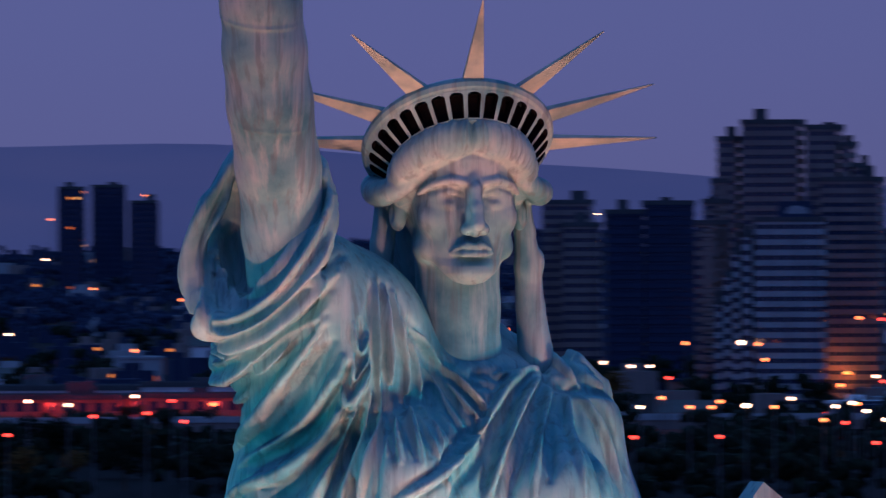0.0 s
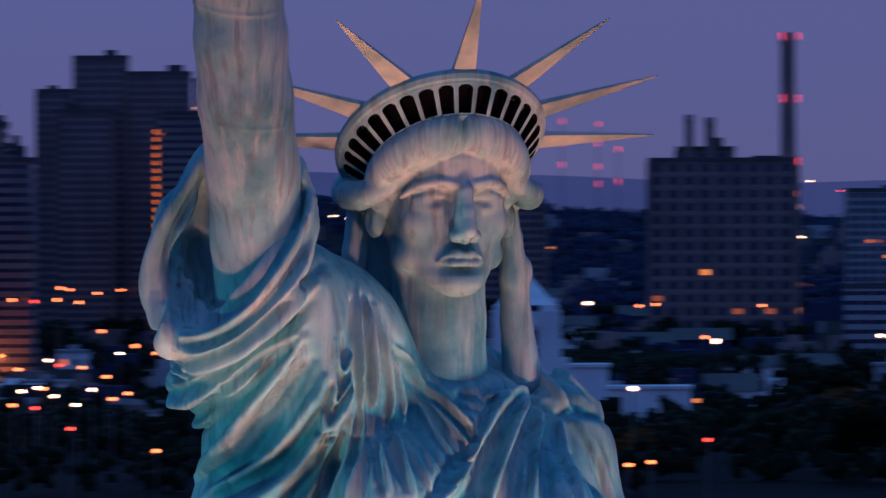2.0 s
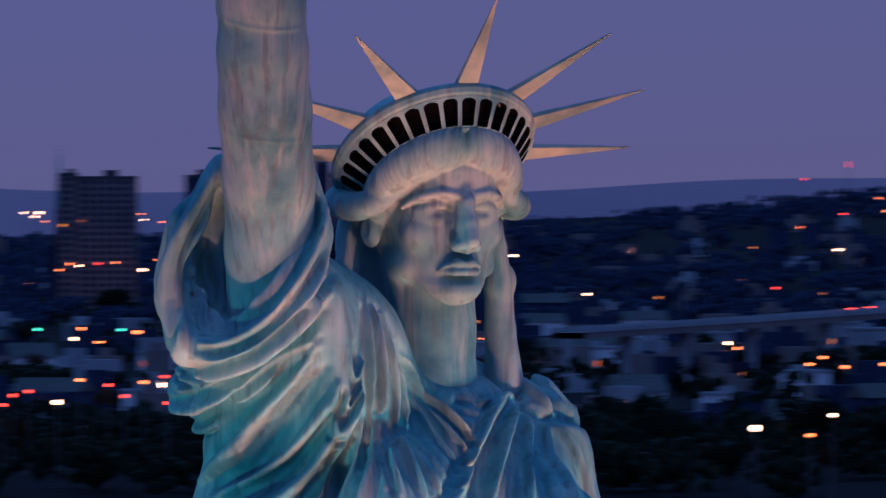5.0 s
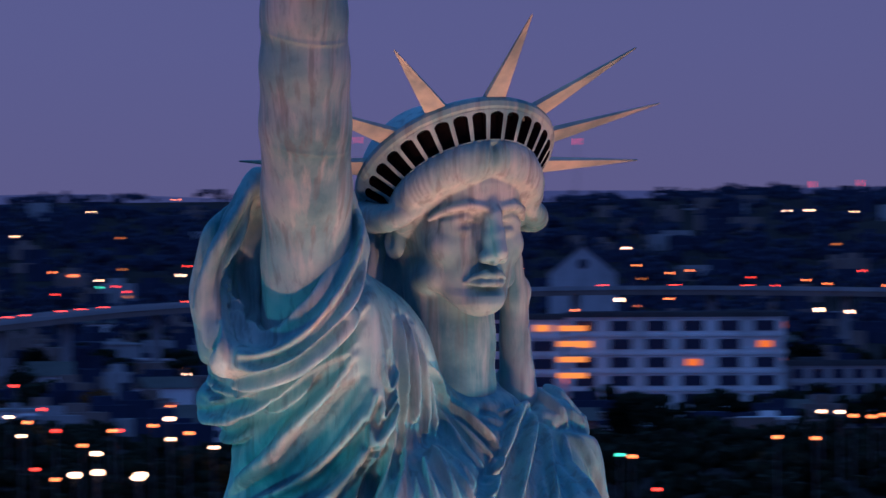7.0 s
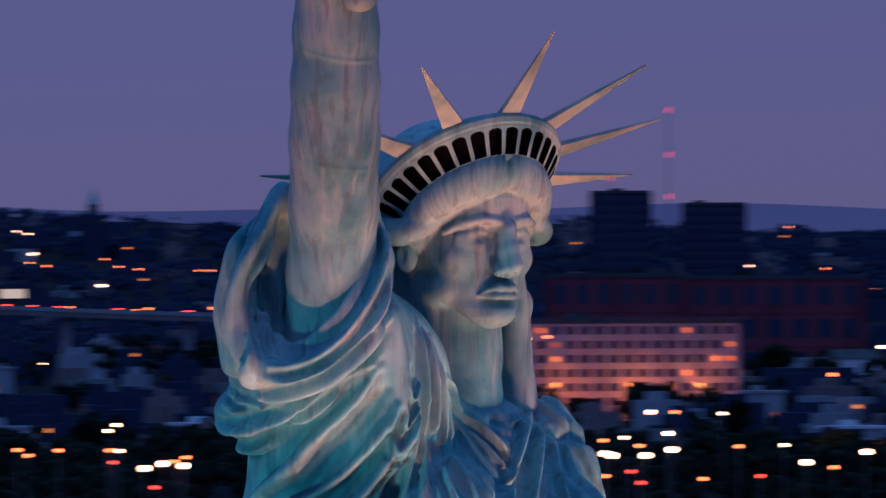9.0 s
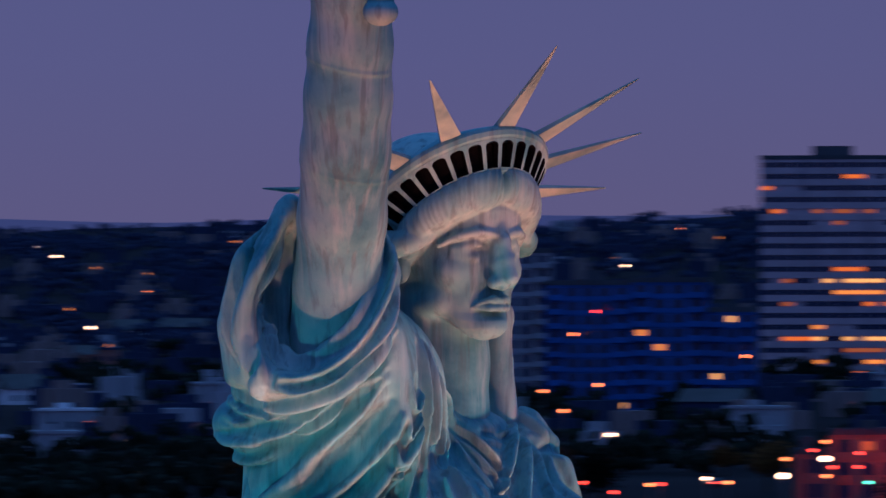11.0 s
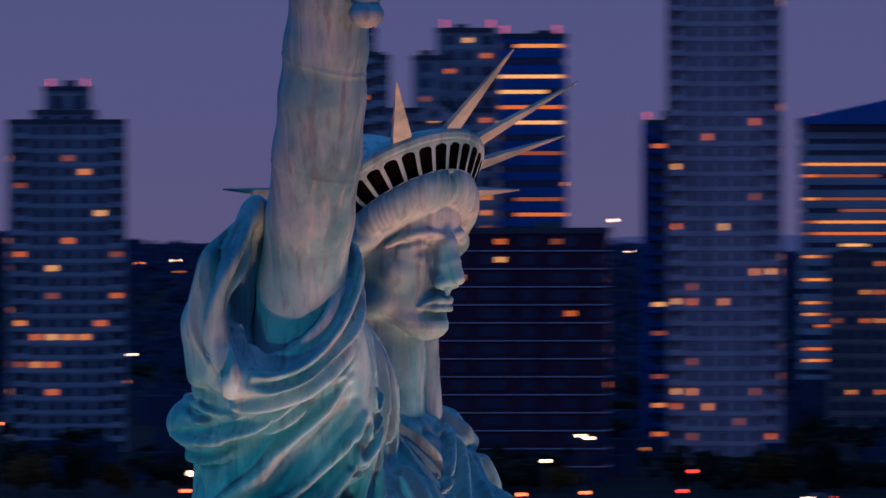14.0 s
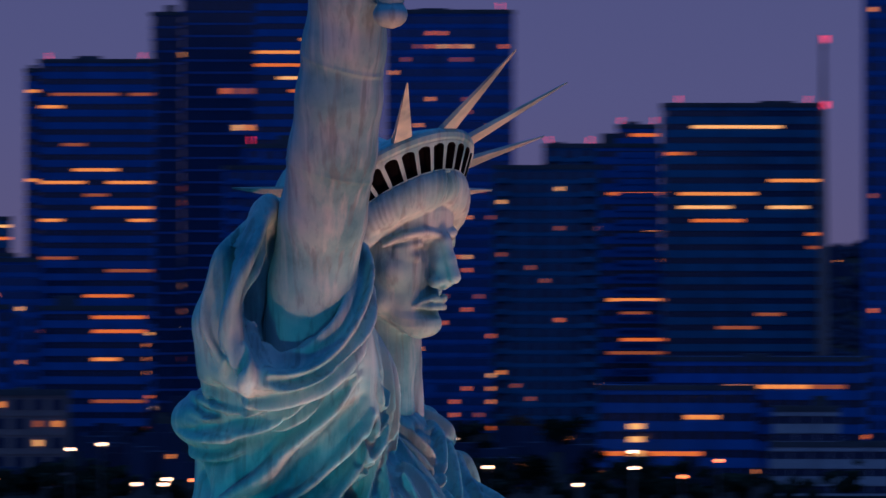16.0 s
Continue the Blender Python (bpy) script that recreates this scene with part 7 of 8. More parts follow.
pole_lamp(266, 1485, 12.4, "red", 0.36)
pole_lamp(795, 1284, 12.5, "white", 0.36)
pole_lamp(535, 1413, 12.3, "red", 0.36)
pole_lamp(540, 1412, 12.4, "white", 0.48)
pole_lamp(545, 1410, 12.3, "red", 0.36)
pole_lamp(669, 1355, 12.2, "amber", 0.38)
pole_lamp(776, 1297, 12.5, "amber", 0.38)
pole_lamp(567, 1401, 12.5, "red", 0.36)
pole_lamp(369, 1466, 12.2, "white", 0.36)
pole_lamp(304, 1481, 12.2, "white", 0.36)
pole_lamp(523, 1420, 12.3, "red", 0.36)
pole_lamp(542, 1413, 12.5, "red", 0.36)
pole_lamp(777, 1304, 12.3, "amber", 0.38)
pole_lamp(781, 1302, 12.4, "amber", 0.38)
pole_lamp(381, 1470, 12.2, "amber", 0.38)
pole_lamp(691, 1353, 12.2, "white", 0.48)
pole_lamp(555, 1414, 12.3, "white", 0.48)
pole_lamp(367, 1477, 12.4, "white", 0.36)
pole_lamp(1251, 869, 12.2, "amber", 0.38)
pole_lamp(340, 1487, 12.2, "white", 0.36)
pole_lamp(347, 1485, 12.2, "amber", 0.38)
pole_lamp(350, 1484, 12.2, "amber", 0.38)
pole_lamp(355, 1483, 12.4, "white", 0.48)
pole_lamp(359, 1482, 12.2, "amber", 0.38)
pole_lamp(453, 1457, 12.3, "white", 0.48)
pole_lamp(378, 1479, 12.4, "white", 0.36)
pole_lamp(396, 1475, 12.2, "white", 0.36)
pole_lamp(780, 1313, 12.4, "white", 0.36)
pole_lamp(674, 1371, 12.2, "white", 0.36)
pole_lamp(543, 1429, 12.2, "amber", 0.38)
pole_lamp(372, 1484, 12.4, "amber", 0.38)
pole_lamp(499, 1447, 12.2, "amber", 0.38)
pole_lamp(1228, 916, 12.4, "white", 0.36)
pole_lamp(1231, 913, 12.4, "white", 0.48)
pole_lamp(280, 1507, 12.5, "amber", 0.38)
pole_lamp(259, 1511, 12.5, "white", 0.36)
pole_lamp(372, 1487, 12.4, "white", 0.36)
pole_lamp(781, 1320, 12.2, "white", 0.36)
pole_lamp(792, 1314, 12.2, "amber", 0.38)
pole_lamp(809, 1304, 12.2, "white", 0.36)
pole_lamp(570, 1425, 12.4, "red", 0.36)
pole_lamp(548, 1436, 12.5, "red", 0.36)
pole_lamp(842, 1289, 12.2, "amber", 0.38)
pole_lamp(355, 1500, 12.3, "amber", 0.38)
pole_lamp(558, 1439, 12.2, "red", 0.36)
pole_lamp(542, 1447, 12.2, "white", 0.48)
pole_lamp(1263, 893, 12.5, "white", 0.36)
pole_lamp(853, 1291, 12.3, "red", 0.36)
pole_lamp(277, 1524, 12.4, "red", 0.36)
pole_lamp(367, 1505, 12.4, "white", 0.36)
pole_lamp(256, 1528, 12.4, "white", 0.36)
pole_lamp(1058, 1134, 12.4, "red", 0.36)
pole_lamp(689, 1390, 12.3, "red", 0.36)
pole_lamp(406, 1498, 12.3, "amber", 0.38)
pole_lamp(1220, 965, 12.5, "white", 0.36)
pole_lamp(350, 1517, 12.3, "amber", 0.38)
pole_lamp(1171, 1028, 12.3, "white", 0.36)
pole_lamp(1059, 1144, 12.5, "green", 0.34)
pole_lamp(566, 1453, 12.2, "red", 0.36)
pole_lamp(1066, 1139, 12.3, "red", 0.36)
pole_lamp(1067, 1138, 12.3, "red", 0.36)
pole_lamp(544, 1463, 12.2, "white", 0.48)
pole_lamp(551, 1461, 12.4, "amber", 0.38)
pole_lamp(899, 1278, 12.4, "white", 0.36)
pole_lamp(1176, 1034, 12.4, "white", 0.36)
pole_lamp(411, 1513, 12.3, "red", 0.36)
pole_lamp(895, 1291, 12.4, "white", 0.48)
pole_lamp(898, 1289, 12.4, "amber", 0.38)
pole_lamp(276, 1549, 12.3, "white", 0.36)
pole_lamp(601, 1454, 12.3, "amber", 0.38)
pole_lamp(393, 1528, 12.4, "amber", 0.38)
pole_lamp(1243, 977, 12.5, "white", 0.36)
pole_lamp(568, 1478, 12.4, "red", 0.36)
pole_lamp(586, 1471, 12.4, "red", 0.36)
pole_lamp(1111, 1150, 12.5, "white", 0.48)
pole_lamp(1027, 1226, 12.4, "amber", 0.38)
pole_lamp(597, 1484, 12.5, "amber", 0.38)
pole_lamp(1167, 1105, 12.4, "white", 0.36)
pole_lamp(561, 1508, 12.4, "amber", 0.38)
pole_lamp(1124, 1160, 12.4, "white", 0.36)
pole_lamp(578, 1510, 12.4, "amber", 0.38)
pole_lamp(889, 1354, 12.5, "amber", 0.38)
pole_lamp(597, 1510, 12.4, "amber", 0.38)
pole_lamp(393, 1581, 12.5, "amber", 0.38)
pole_lamp(407, 1596, 12.4, "amber", 0.38)
pole_lamp(618, 1527, 12.4, "red", 0.36)
pole_lamp(407, 1610, 12.5, "red", 0.36)
pole_lamp(1182, 1169, 12.4, "amber", 0.38)
pole_lamp(1186, 1165, 12.4, "amber", 0.38)
pole_lamp(1128, 1222, 12.5, "amber", 0.38)
pole_lamp(579, 1561, 12.4, "amber", 0.38)
pole_lamp(357, 1641, 12.5, "white", 0.36)
pole_lamp(602, 1585, 12.4, "amber", 0.38)
pole_lamp(383, 1657, 12.4, "red", 0.36)
pole_lamp(647, 1574, 12.4, "white", 0.36)
pole_lamp(416, 1652, 12.5, "white", 0.36)
pole_lamp(356, 1666, 12.5, "red", 0.36)
pole_lamp(655, 1579, 12.4, "amber", 0.38)
pole_lamp(674, 1571, 12.4, "amber", 0.38)
pole_lamp(757, 1535, 12.5, "red", 0.36)
pole_lamp(742, 1543, 12.4, "amber", 0.38)
pole_lamp(944, 1442, 12.4, "amber", 0.38)
pole_lamp(948, 1440, 12.4, "red", 0.36)
pole_lamp(1184, 1268, 12.4, "white", 0.48)
pole_lamp(758, 1562, 12.4, "amber", 0.38)
pole_lamp(747, 1567, 12.4, "amber", 0.38)
pole_lamp(1127, 1351, 12.5, "amber", 0.38)
pole_lamp(362, 1722, 12.4, "amber", 0.38)
pole_lamp(443, 1710, 12.4, "white", 0.36)
pole_lamp(449, 1709, 12.4, "amber", 0.38)
pole_lamp(1293, 1216, 12.4, "amber", 0.38)
pole_lamp(633, 1669, 12.4, "white", 0.48)
pole_lamp(1305, 1227, 17.5, "amber", 0.38)
pole_lamp(1305, 1227, 23.8, "white", 0.48)
pole_lamp(1226, 1306, 12.4, "white", 0.48)
pole_lamp(773, 1617, 12.5, "amber", 0.38)
pole_lamp(693, 1659, 12.4, "white", 0.36)
pole_lamp(700, 1656, 12.4, "amber", 0.38)
pole_lamp(702, 1655, 12.5, "white", 0.36)
pole_lamp(400, 1760, 12.5, "white", 0.36)
pole_lamp(403, 1759, 12.5, "white", 0.36)
pole_lamp(715, 1658, 12.4, "amber", 0.38)
pole_lamp(697, 1674, 12.4, "amber", 0.38)
far_lamp(720, 1665, 12.4, "white", 0.36)
far_lamp(1170, 1388, 12.4, "amber", 0.38)
far_lamp(460, 1764, 12.5, "amber", 0.38)
far_lamp(616, 1719, 12.4, "white", 0.60)
far_lamp(632, 1721, 12.4, "white", 0.60)
far_lamp(1257, 1343, 12.4, "amber", 0.38)
far_lamp(475, 1785, 12.4, "white", 0.36)
far_lamp(659, 1726, 12.4, "red", 0.36)
far_lamp(562, 1763, 12.5, "white", 0.48)
far_lamp(435, 1810, 12.5, "amber", 0.38)
far_lamp(624, 1759, 12.4, "white", 0.36)
far_lamp(509, 1809, 12.4, "amber", 0.38)
far_lamp(522, 1814, 12.4, "red", 0.36)
far_lamp(572, 1801, 12.5, "amber", 0.38)
far_lamp(1302, 1377, 12.4, "white", 0.48)
far_lamp(1296, 1382, 12.4, "red", 0.36)
far_lamp(1289, 1389, 12.4, "green", 0.34)
far_lamp(668, 1784, 12.4, "amber", 0.38)
far_lamp(606, 1807, 12.4, "white", 0.36)
far_lamp(676, 1790, 12.5, "green", 0.34)
far_lamp(536, 1850, 12.4, "white", 0.36)
far_lamp(544, 1856, 12.4, "white", 0.48)
far_lamp(819, 1754, 12.4, "white", 0.36)
far_lamp(1338, 1420, 12.5, "white", 0.48)
far_lamp(1356, 1426, 12.5, "white", 0.60)
far_lamp(546, 1890, 12.4, "white", 0.36)
far_lamp(495, 1920, 12.4, "amber", 0.38)
far_lamp(508, 1917, 12.4, "amber", 0.38)
far_lamp(404, 1942, 12.4, "amber", 0.38)
far_lamp(450, 1937, 13.4, "amber", 0.38)
far_lamp(460, 1935, 13.5, "white", 0.48)
far_lamp(463, 1934, 13.2, "amber", 0.38)
far_lamp(351, 1958, 12.4, "amber", 0.38)
far_lamp(780, 1830, 12.4, "amber", 0.38)
far_lamp(789, 1835, 12.4, "amber", 0.38)
far_lamp(736, 1859, 12.5, "white", 0.36)
far_lamp(759, 1857, 12.4, "green", 0.34)
far_lamp(496, 1956, 17.6, "amber", 0.38)
far_lamp(492, 1957, 17.3, "red", 0.36)
far_lamp(488, 1958, 17.6, "amber", 0.38)
far_lamp(498, 1961, 19.7, "amber", 0.38)
far_lamp(502, 1963, 17.0, "amber", 0.38)
far_lamp(679, 1909, 12.5, "amber", 0.38)
far_lamp(807, 1889, 12.4, "red", 0.36)
far_lamp(1361, 1572, 13.1, "amber", 0.38)
far_lamp(1339, 1590, 21.7, "red", 0.36)
far_lamp(1336, 1593, 17.4, "amber", 0.38)
far_lamp(749, 1950, 12.4, "amber", 0.38)
far_lamp(1179, 1738, 16.1, "amber", 0.38)
far_lamp(783, 1952, 12.5, "green", 0.34)
far_lamp(771, 1965, 12.5, "green", 0.34)
far_lamp(1444, 1551, 12.5, "white", 0.36)
far_lamp(764, 1977, 12.5, "white", 0.36)
far_lamp(782, 1970, 12.5, "amber", 0.38)
far_lamp(762, 2029, 12.5, "amber", 0.38)
far_lamp(864, 1995, 12.4, "white", 0.60)
far_lamp(1476, 1598, 18.9, "amber", 0.38)
far_lamp(1509, 1567, 16.1, "amber", 0.38)
far_lamp(1512, 1564, 20.6, "amber", 0.38)
far_lamp(1518, 1558, 15.0, "amber", 0.38)
far_lamp(1482, 1602, 23.2, "amber", 0.38)
far_lamp(1510, 1577, 19.9, "amber", 0.38)
far_lamp(1229, 1849, 12.4, "amber", 0.38)
far_lamp(876, 2042, 12.5, "white", 0.36)
far_lamp(672, 2164, 12.5, "amber", 0.38)
far_lamp(696, 2157, 12.5, "amber", 0.38)
far_lamp(681, 2182, 12.5, "amber", 0.38)
far_lamp(811, 2166, 12.5, "amber", 0.38)
far_lamp(842, 2232, 12.4, "white", 0.36)
far_lamp(451, 2348, 12.5, "amber", 0.38)
far_lamp(1509, 1856, 12.5, "amber", 0.38)
far_lamp(1495, 1867, 12.5, "white", 0.48)
far_lamp(830, 2245, 12.4, "white", 0.36)
far_lamp(465, 2370, 12.4, "amber", 0.38)
far_lamp(624, 2416, 12.4, "amber", 0.38)
far_lamp(1401, 2090, 12.4, "amber", 0.38)
far_lamp(626, 2448, 12.8, "amber", 0.38)
far_lamp(637, 2445, 12.7, "amber", 0.38)
far_lamp(465, 2484, 12.4, "amber", 0.38)
far_lamp(851, 2408, 12.4, "white", 0.48)
far_lamp(1316, 2223, 12.4, "white", 0.48)
far_lamp(829, 2458, 12.4, "amber", 0.38)
far_lamp(829, 2458, 14.4, "red", 0.36)
far_lamp(835, 2456, 17.5, "red", 0.36)
far_lamp(838, 2455, 14.7, "white", 0.36)
far_lamp(847, 2461, 17.5, "red", 0.36)
far_lamp(854, 2467, 12.5, "amber", 0.38)
far_lamp(1442, 2178, 12.5, "amber", 0.38)
far_lamp(1330, 2261, 12.4, "white", 0.60)
far_lamp(1285, 2297, 12.4, "amber", 0.38)
far_lamp(1492, 2240, 12.4, "amber", 0.38)
far_lamp(1162, 2468, 12.4, "red", 0.36)
far_lamp(1504, 2301, 12.5, "amber", 0.38)
far_lamp(1060, 2546, 12.4, "amber", 0.38)
far_lamp(504, 2727, 12.4, "amber", 0.38)
far_lamp(1470, 2389, 12.5, "amber", 0.38)
far_lamp(1480, 2403, 12.4, "amber", 0.38)
far_lamp(1950, 2052, 12.5, "amber", 0.38)
far_lamp(1392, 2466, 12.4, "white", 0.60)
far_lamp(1514, 2444, 12.5, "amber", 0.38)
far_lamp(1527, 2438, 12.5, "amber", 0.38)
far_lamp(953, 2729, 12.4, "amber", 0.38)
far_lamp(1532, 2482, 12.4, "amber", 0.38)
far_lamp(1551, 2470, 12.4, "amber", 0.38)
far_lamp(1556, 2516, 12.4, "amber", 0.38)
far_lamp(1555, 2545, 12.4, "red", 0.36)
far_lamp(1347, 2689, 12.4, "red", 0.36)
far_lamp(1382, 2716, 12.5, "red", 0.36)
far_lamp(2200, 2165, 12.5, "amber", 0.38)
far_lamp(1142, 2875, 14.9, "amber", 0.38)
far_lamp(1149, 2872, 14.9, "red", 0.36)
far_lamp(1189, 2856, 16.0, "amber", 0.38)
far_lamp(1583, 2658, 12.5, "amber", 0.38)
far_lamp(1140, 2878, 13.2, "amber", 0.38)
far_lamp(1145, 2876, 14.3, "white", 0.36)
far_lamp(1154, 2872, 15.2, "amber", 0.38)
far_lamp(1161, 2870, 13.2, "white", 0.48)
far_lamp(1562, 2682, 12.4, "red", 0.36)
far_lamp(1215, 2863, 13.8, "white", 0.36)
far_lamp(2202, 2198, 12.5, "white", 0.60)
far_lamp(2214, 2197, 12.5, "amber", 0.38)
far_lamp(1408, 2783, 12.5, "green", 0.34)
far_lamp(1586, 2695, 12.4, "amber", 0.38)
far_lamp(1419, 2795, 12.4, "red", 0.36)
far_lamp(1605, 2739, 12.4, "amber", 0.38)
far_lamp(1608, 2775, 12.4, "red", 0.36)
far_lamp(1448, 2862, 12.4, "white", 0.36)
far_lamp(1616, 2835, 12.3, "amber", 0.38)
far_lamp(1494, 2901, 12.3, "white", 0.48)
far_lamp(1667, 2814, 12.4, "red", 0.36)
far_lamp(2233, 2401, 20.7, "white", 0.48)
far_lamp(1629, 2846, 12.5, "amber", 0.38)
far_lamp(1476, 2946, 12.5, "amber", 0.38)
far_lamp(1244, 3052, 12.4, "amber", 0.38)
far_lamp(1602, 2899, 12.4, "amber", 0.38)
far_lamp(1643, 2902, 12.5, "amber", 0.38)
far_lamp(2319, 2407, 12.5, "amber", 0.38)
far_lamp(1261, 3103, 12.4, "amber", 0.38)
far_lamp(1536, 2978, 12.4, "red", 0.36)
far_lamp(2137, 2623, 12.4, "amber", 0.38)
far_lamp(2158, 2627, 12.3, "amber", 0.38)
far_lamp(2153, 2631, 12.5, "white", 0.48)
far_lamp(2388, 2463, 12.5, "amber", 0.38)
far_lamp(1265, 3190, 25.0, "white", 0.48)
far_lamp(1846, 2909, 12.4, "amber", 0.38)
far_lamp(1849, 2907, 12.4, "amber", 0.38)
far_lamp(1854, 2904, 12.4, "amber", 0.38)
far_lamp(1857, 2902, 12.4, "amber", 0.38)
far_lamp(2402, 2472, 12.4, "amber", 0.38)
far_lamp(1261, 3209, 24.9, "white", 0.36)
far_lamp(1265, 3207, 24.9, "white", 0.48)
far_lamp(1067, 3289, 12.5, "white", 0.36)
far_lamp(1838, 2930, 12.3, "amber", 0.38)
far_lamp(2018, 2828, 12.4, "amber", 0.38)
far_lamp(1823, 2958, 12.4, "amber", 0.38)
far_lamp(1843, 2949, 12.4, "amber", 0.38)
far_lamp(2214, 2684, 23.6, "white", 0.60)
far_lamp(1077, 3312, 12.4, "white", 0.36)
far_lamp(2251, 2663, 12.4, "white", 0.48)
far_lamp(2440, 2502, 12.3, "amber", 0.38)
far_lamp(1833, 2984, 12.4, "amber", 0.38)
far_lamp(2400, 2563, 12.3, "amber", 0.38)
far_lamp(1540, 3157, 12.5, "white", 0.36)
far_lamp(1878, 3013, 12.4, "amber", 0.38)
far_lamp(2484, 2537, 12.5, "amber", 0.38)
far_lamp(2443, 2588, 12.3, "green", 0.34)
far_lamp(2536, 2531, 12.5, "amber", 0.38)
far_lamp(617, 3552, 24.9, "amber", 0.38)
far_lamp(2526, 2574, 12.4, "amber", 0.38)
far_lamp(2555, 2557, 12.4, "amber", 0.38)
far_lamp(1106, 3445, 12.4, "amber", 0.38)
far_lamp(996, 3524, 12.3, "white", 0.36)
far_lamp(2569, 2611, 12.4, "amber", 0.38)
far_lamp(2576, 2604, 12.5, "amber", 0.38)
far_lamp(1018, 3526, 12.4, "amber", 0.38)
far_lamp(2583, 2620, 12.3, "amber", 0.38)
far_lamp(2569, 2645, 12.4, "amber", 0.38)
far_lamp(998, 3550, 12.4, "white", 0.36)
far_lamp(2537, 2687, 12.3, "amber", 0.38)
far_lamp(1016, 3570, 12.4, "amber", 0.38)
far_lamp(1621, 3339, 12.3, "amber", 0.38)
far_lamp(775, 3638, 24.9, "white", 0.36)
far_lamp(803, 3640, 24.9, "amber", 0.38)
far_lamp(1605, 3365, 12.4, "red", 0.36)
far_lamp(2704, 2576, 12.3, "amber", 0.38)
far_lamp(1621, 3366, 12.3, "amber", 0.38)
far_lamp(1158, 3554, 25.0, "white", 0.36)
far_lamp(1928, 3217, 12.5, "white", 0.36)
far_lamp(816, 3667, 24.9, "amber", 0.38)
far_lamp(2554, 2758, 12.3, "red", 0.36)
far_lamp(1974, 3213, 12.4, "white", 0.36)
far_lamp(2725, 2612, 12.3, "white", 0.36)
far_lamp(1924, 3256, 12.4, "white", 0.36)
far_lamp(1966, 3231, 12.3, "white", 0.36)
far_lamp(1910, 3275, 12.3, "white", 0.36)
far_lamp(1916, 3271, 12.5, "white", 0.48)
far_lamp(1985, 3238, 12.2, "white", 0.36)
far_lamp(918, 3687, 24.9, "white", 0.36)
far_lamp(1950, 3269, 12.2, "white", 0.48)
far_lamp(2866, 2515, 24.8, "white", 0.60)
far_lamp(1969, 3276, 12.3, "white", 0.48)
far_lamp(1981, 3269, 12.4, "white", 0.36)
far_lamp(1045, 3695, 24.8, "amber", 0.38)
far_lamp(2416, 3016, 12.4, "white", 0.36)
far_lamp(2433, 3012, 12.3, "white", 0.60)
far_lamp(2924, 2559, 12.4, "white", 0.36)
far_lamp(1809, 3513, 12.4, "amber", 0.38)
far_lamp(2295, 3240, 12.3, "amber", 0.38)
far_lamp(1458, 3827, 12.5, "amber", 0.38)
far_lamp(1551, 3808, 12.5, "amber", 0.38)
far_lamp(1503, 3861, 12.4, "amber", 0.38)
far_lamp(1524, 3853, 12.4, "amber", 0.38)
far_lamp(1367, 3940, 12.4, "amber", 0.38)
far_lamp(1477, 3907, 12.4, "white", 0.36)
far_lamp(1571, 3875, 12.4, "white", 0.36)
far_lamp(1386, 3950, 12.4, "amber", 0.38)
far_lamp(911, 4089, 12.5, "white", 0.36)
far_lamp(1357, 3969, 12.5, "amber", 0.38)
far_lamp(1516, 3942, 12.5, "red", 0.36)
far_lamp(1332, 4028, 12.5, "amber", 0.38)
far_lamp(1815, 3841, 12.5, "red", 0.36)
far_lamp(1573, 3986, 12.5, "white", 0.48)
far_lamp(1362, 4085, 12.4, "amber", 0.38)
far_lamp(775, 4247, 25.0, "amber", 0.38)
far_lamp(1363, 4152, 12.4, "red", 0.36)
far_lamp(1649, 4070, 12.4, "amber", 0.38)
far_lights()
car(298, 1764, 85)
car(475, 1931, 37)
car(296, 1765, 143)
car(397, 1574, 56)
car(664, 2304, 24)
car(737, 2014, 145)
car(747, 1943, 330)
car(957, 2365, 288)
car(589, 1435, 275)
car(806, 1889, 80)
car(607, 1426, 193)
car(993, 2088, 100)
car(981, 1611, 62)
car(926, 1387, 38)
car(902, 1305, 77)
car(1161, 1416, 334)
car(1306, 1236, 298)
car(1272, 1069, 290)
car(912, 1396, 288)
car(1253, 1423, 70)
car(804, 1307, 112)
car(787, 2088, 226)
car(811, 2079, 263)
car(825, 2048, 308)
car(1096, 1314, 317)
car(1065, 1235, 31)
car(1750, 1856, 218)
car(750, 1502, 242)
car(1635, 1745, 182)
car(445, 1730, 64)
car(387, 1831, 170)


# ---- trees and houses ----
def clear_of(x, y, room):
    return all((x - a) ** 2 + (y - b) ** 2 > (c + room) ** 2 for a, b, c in FOOT)


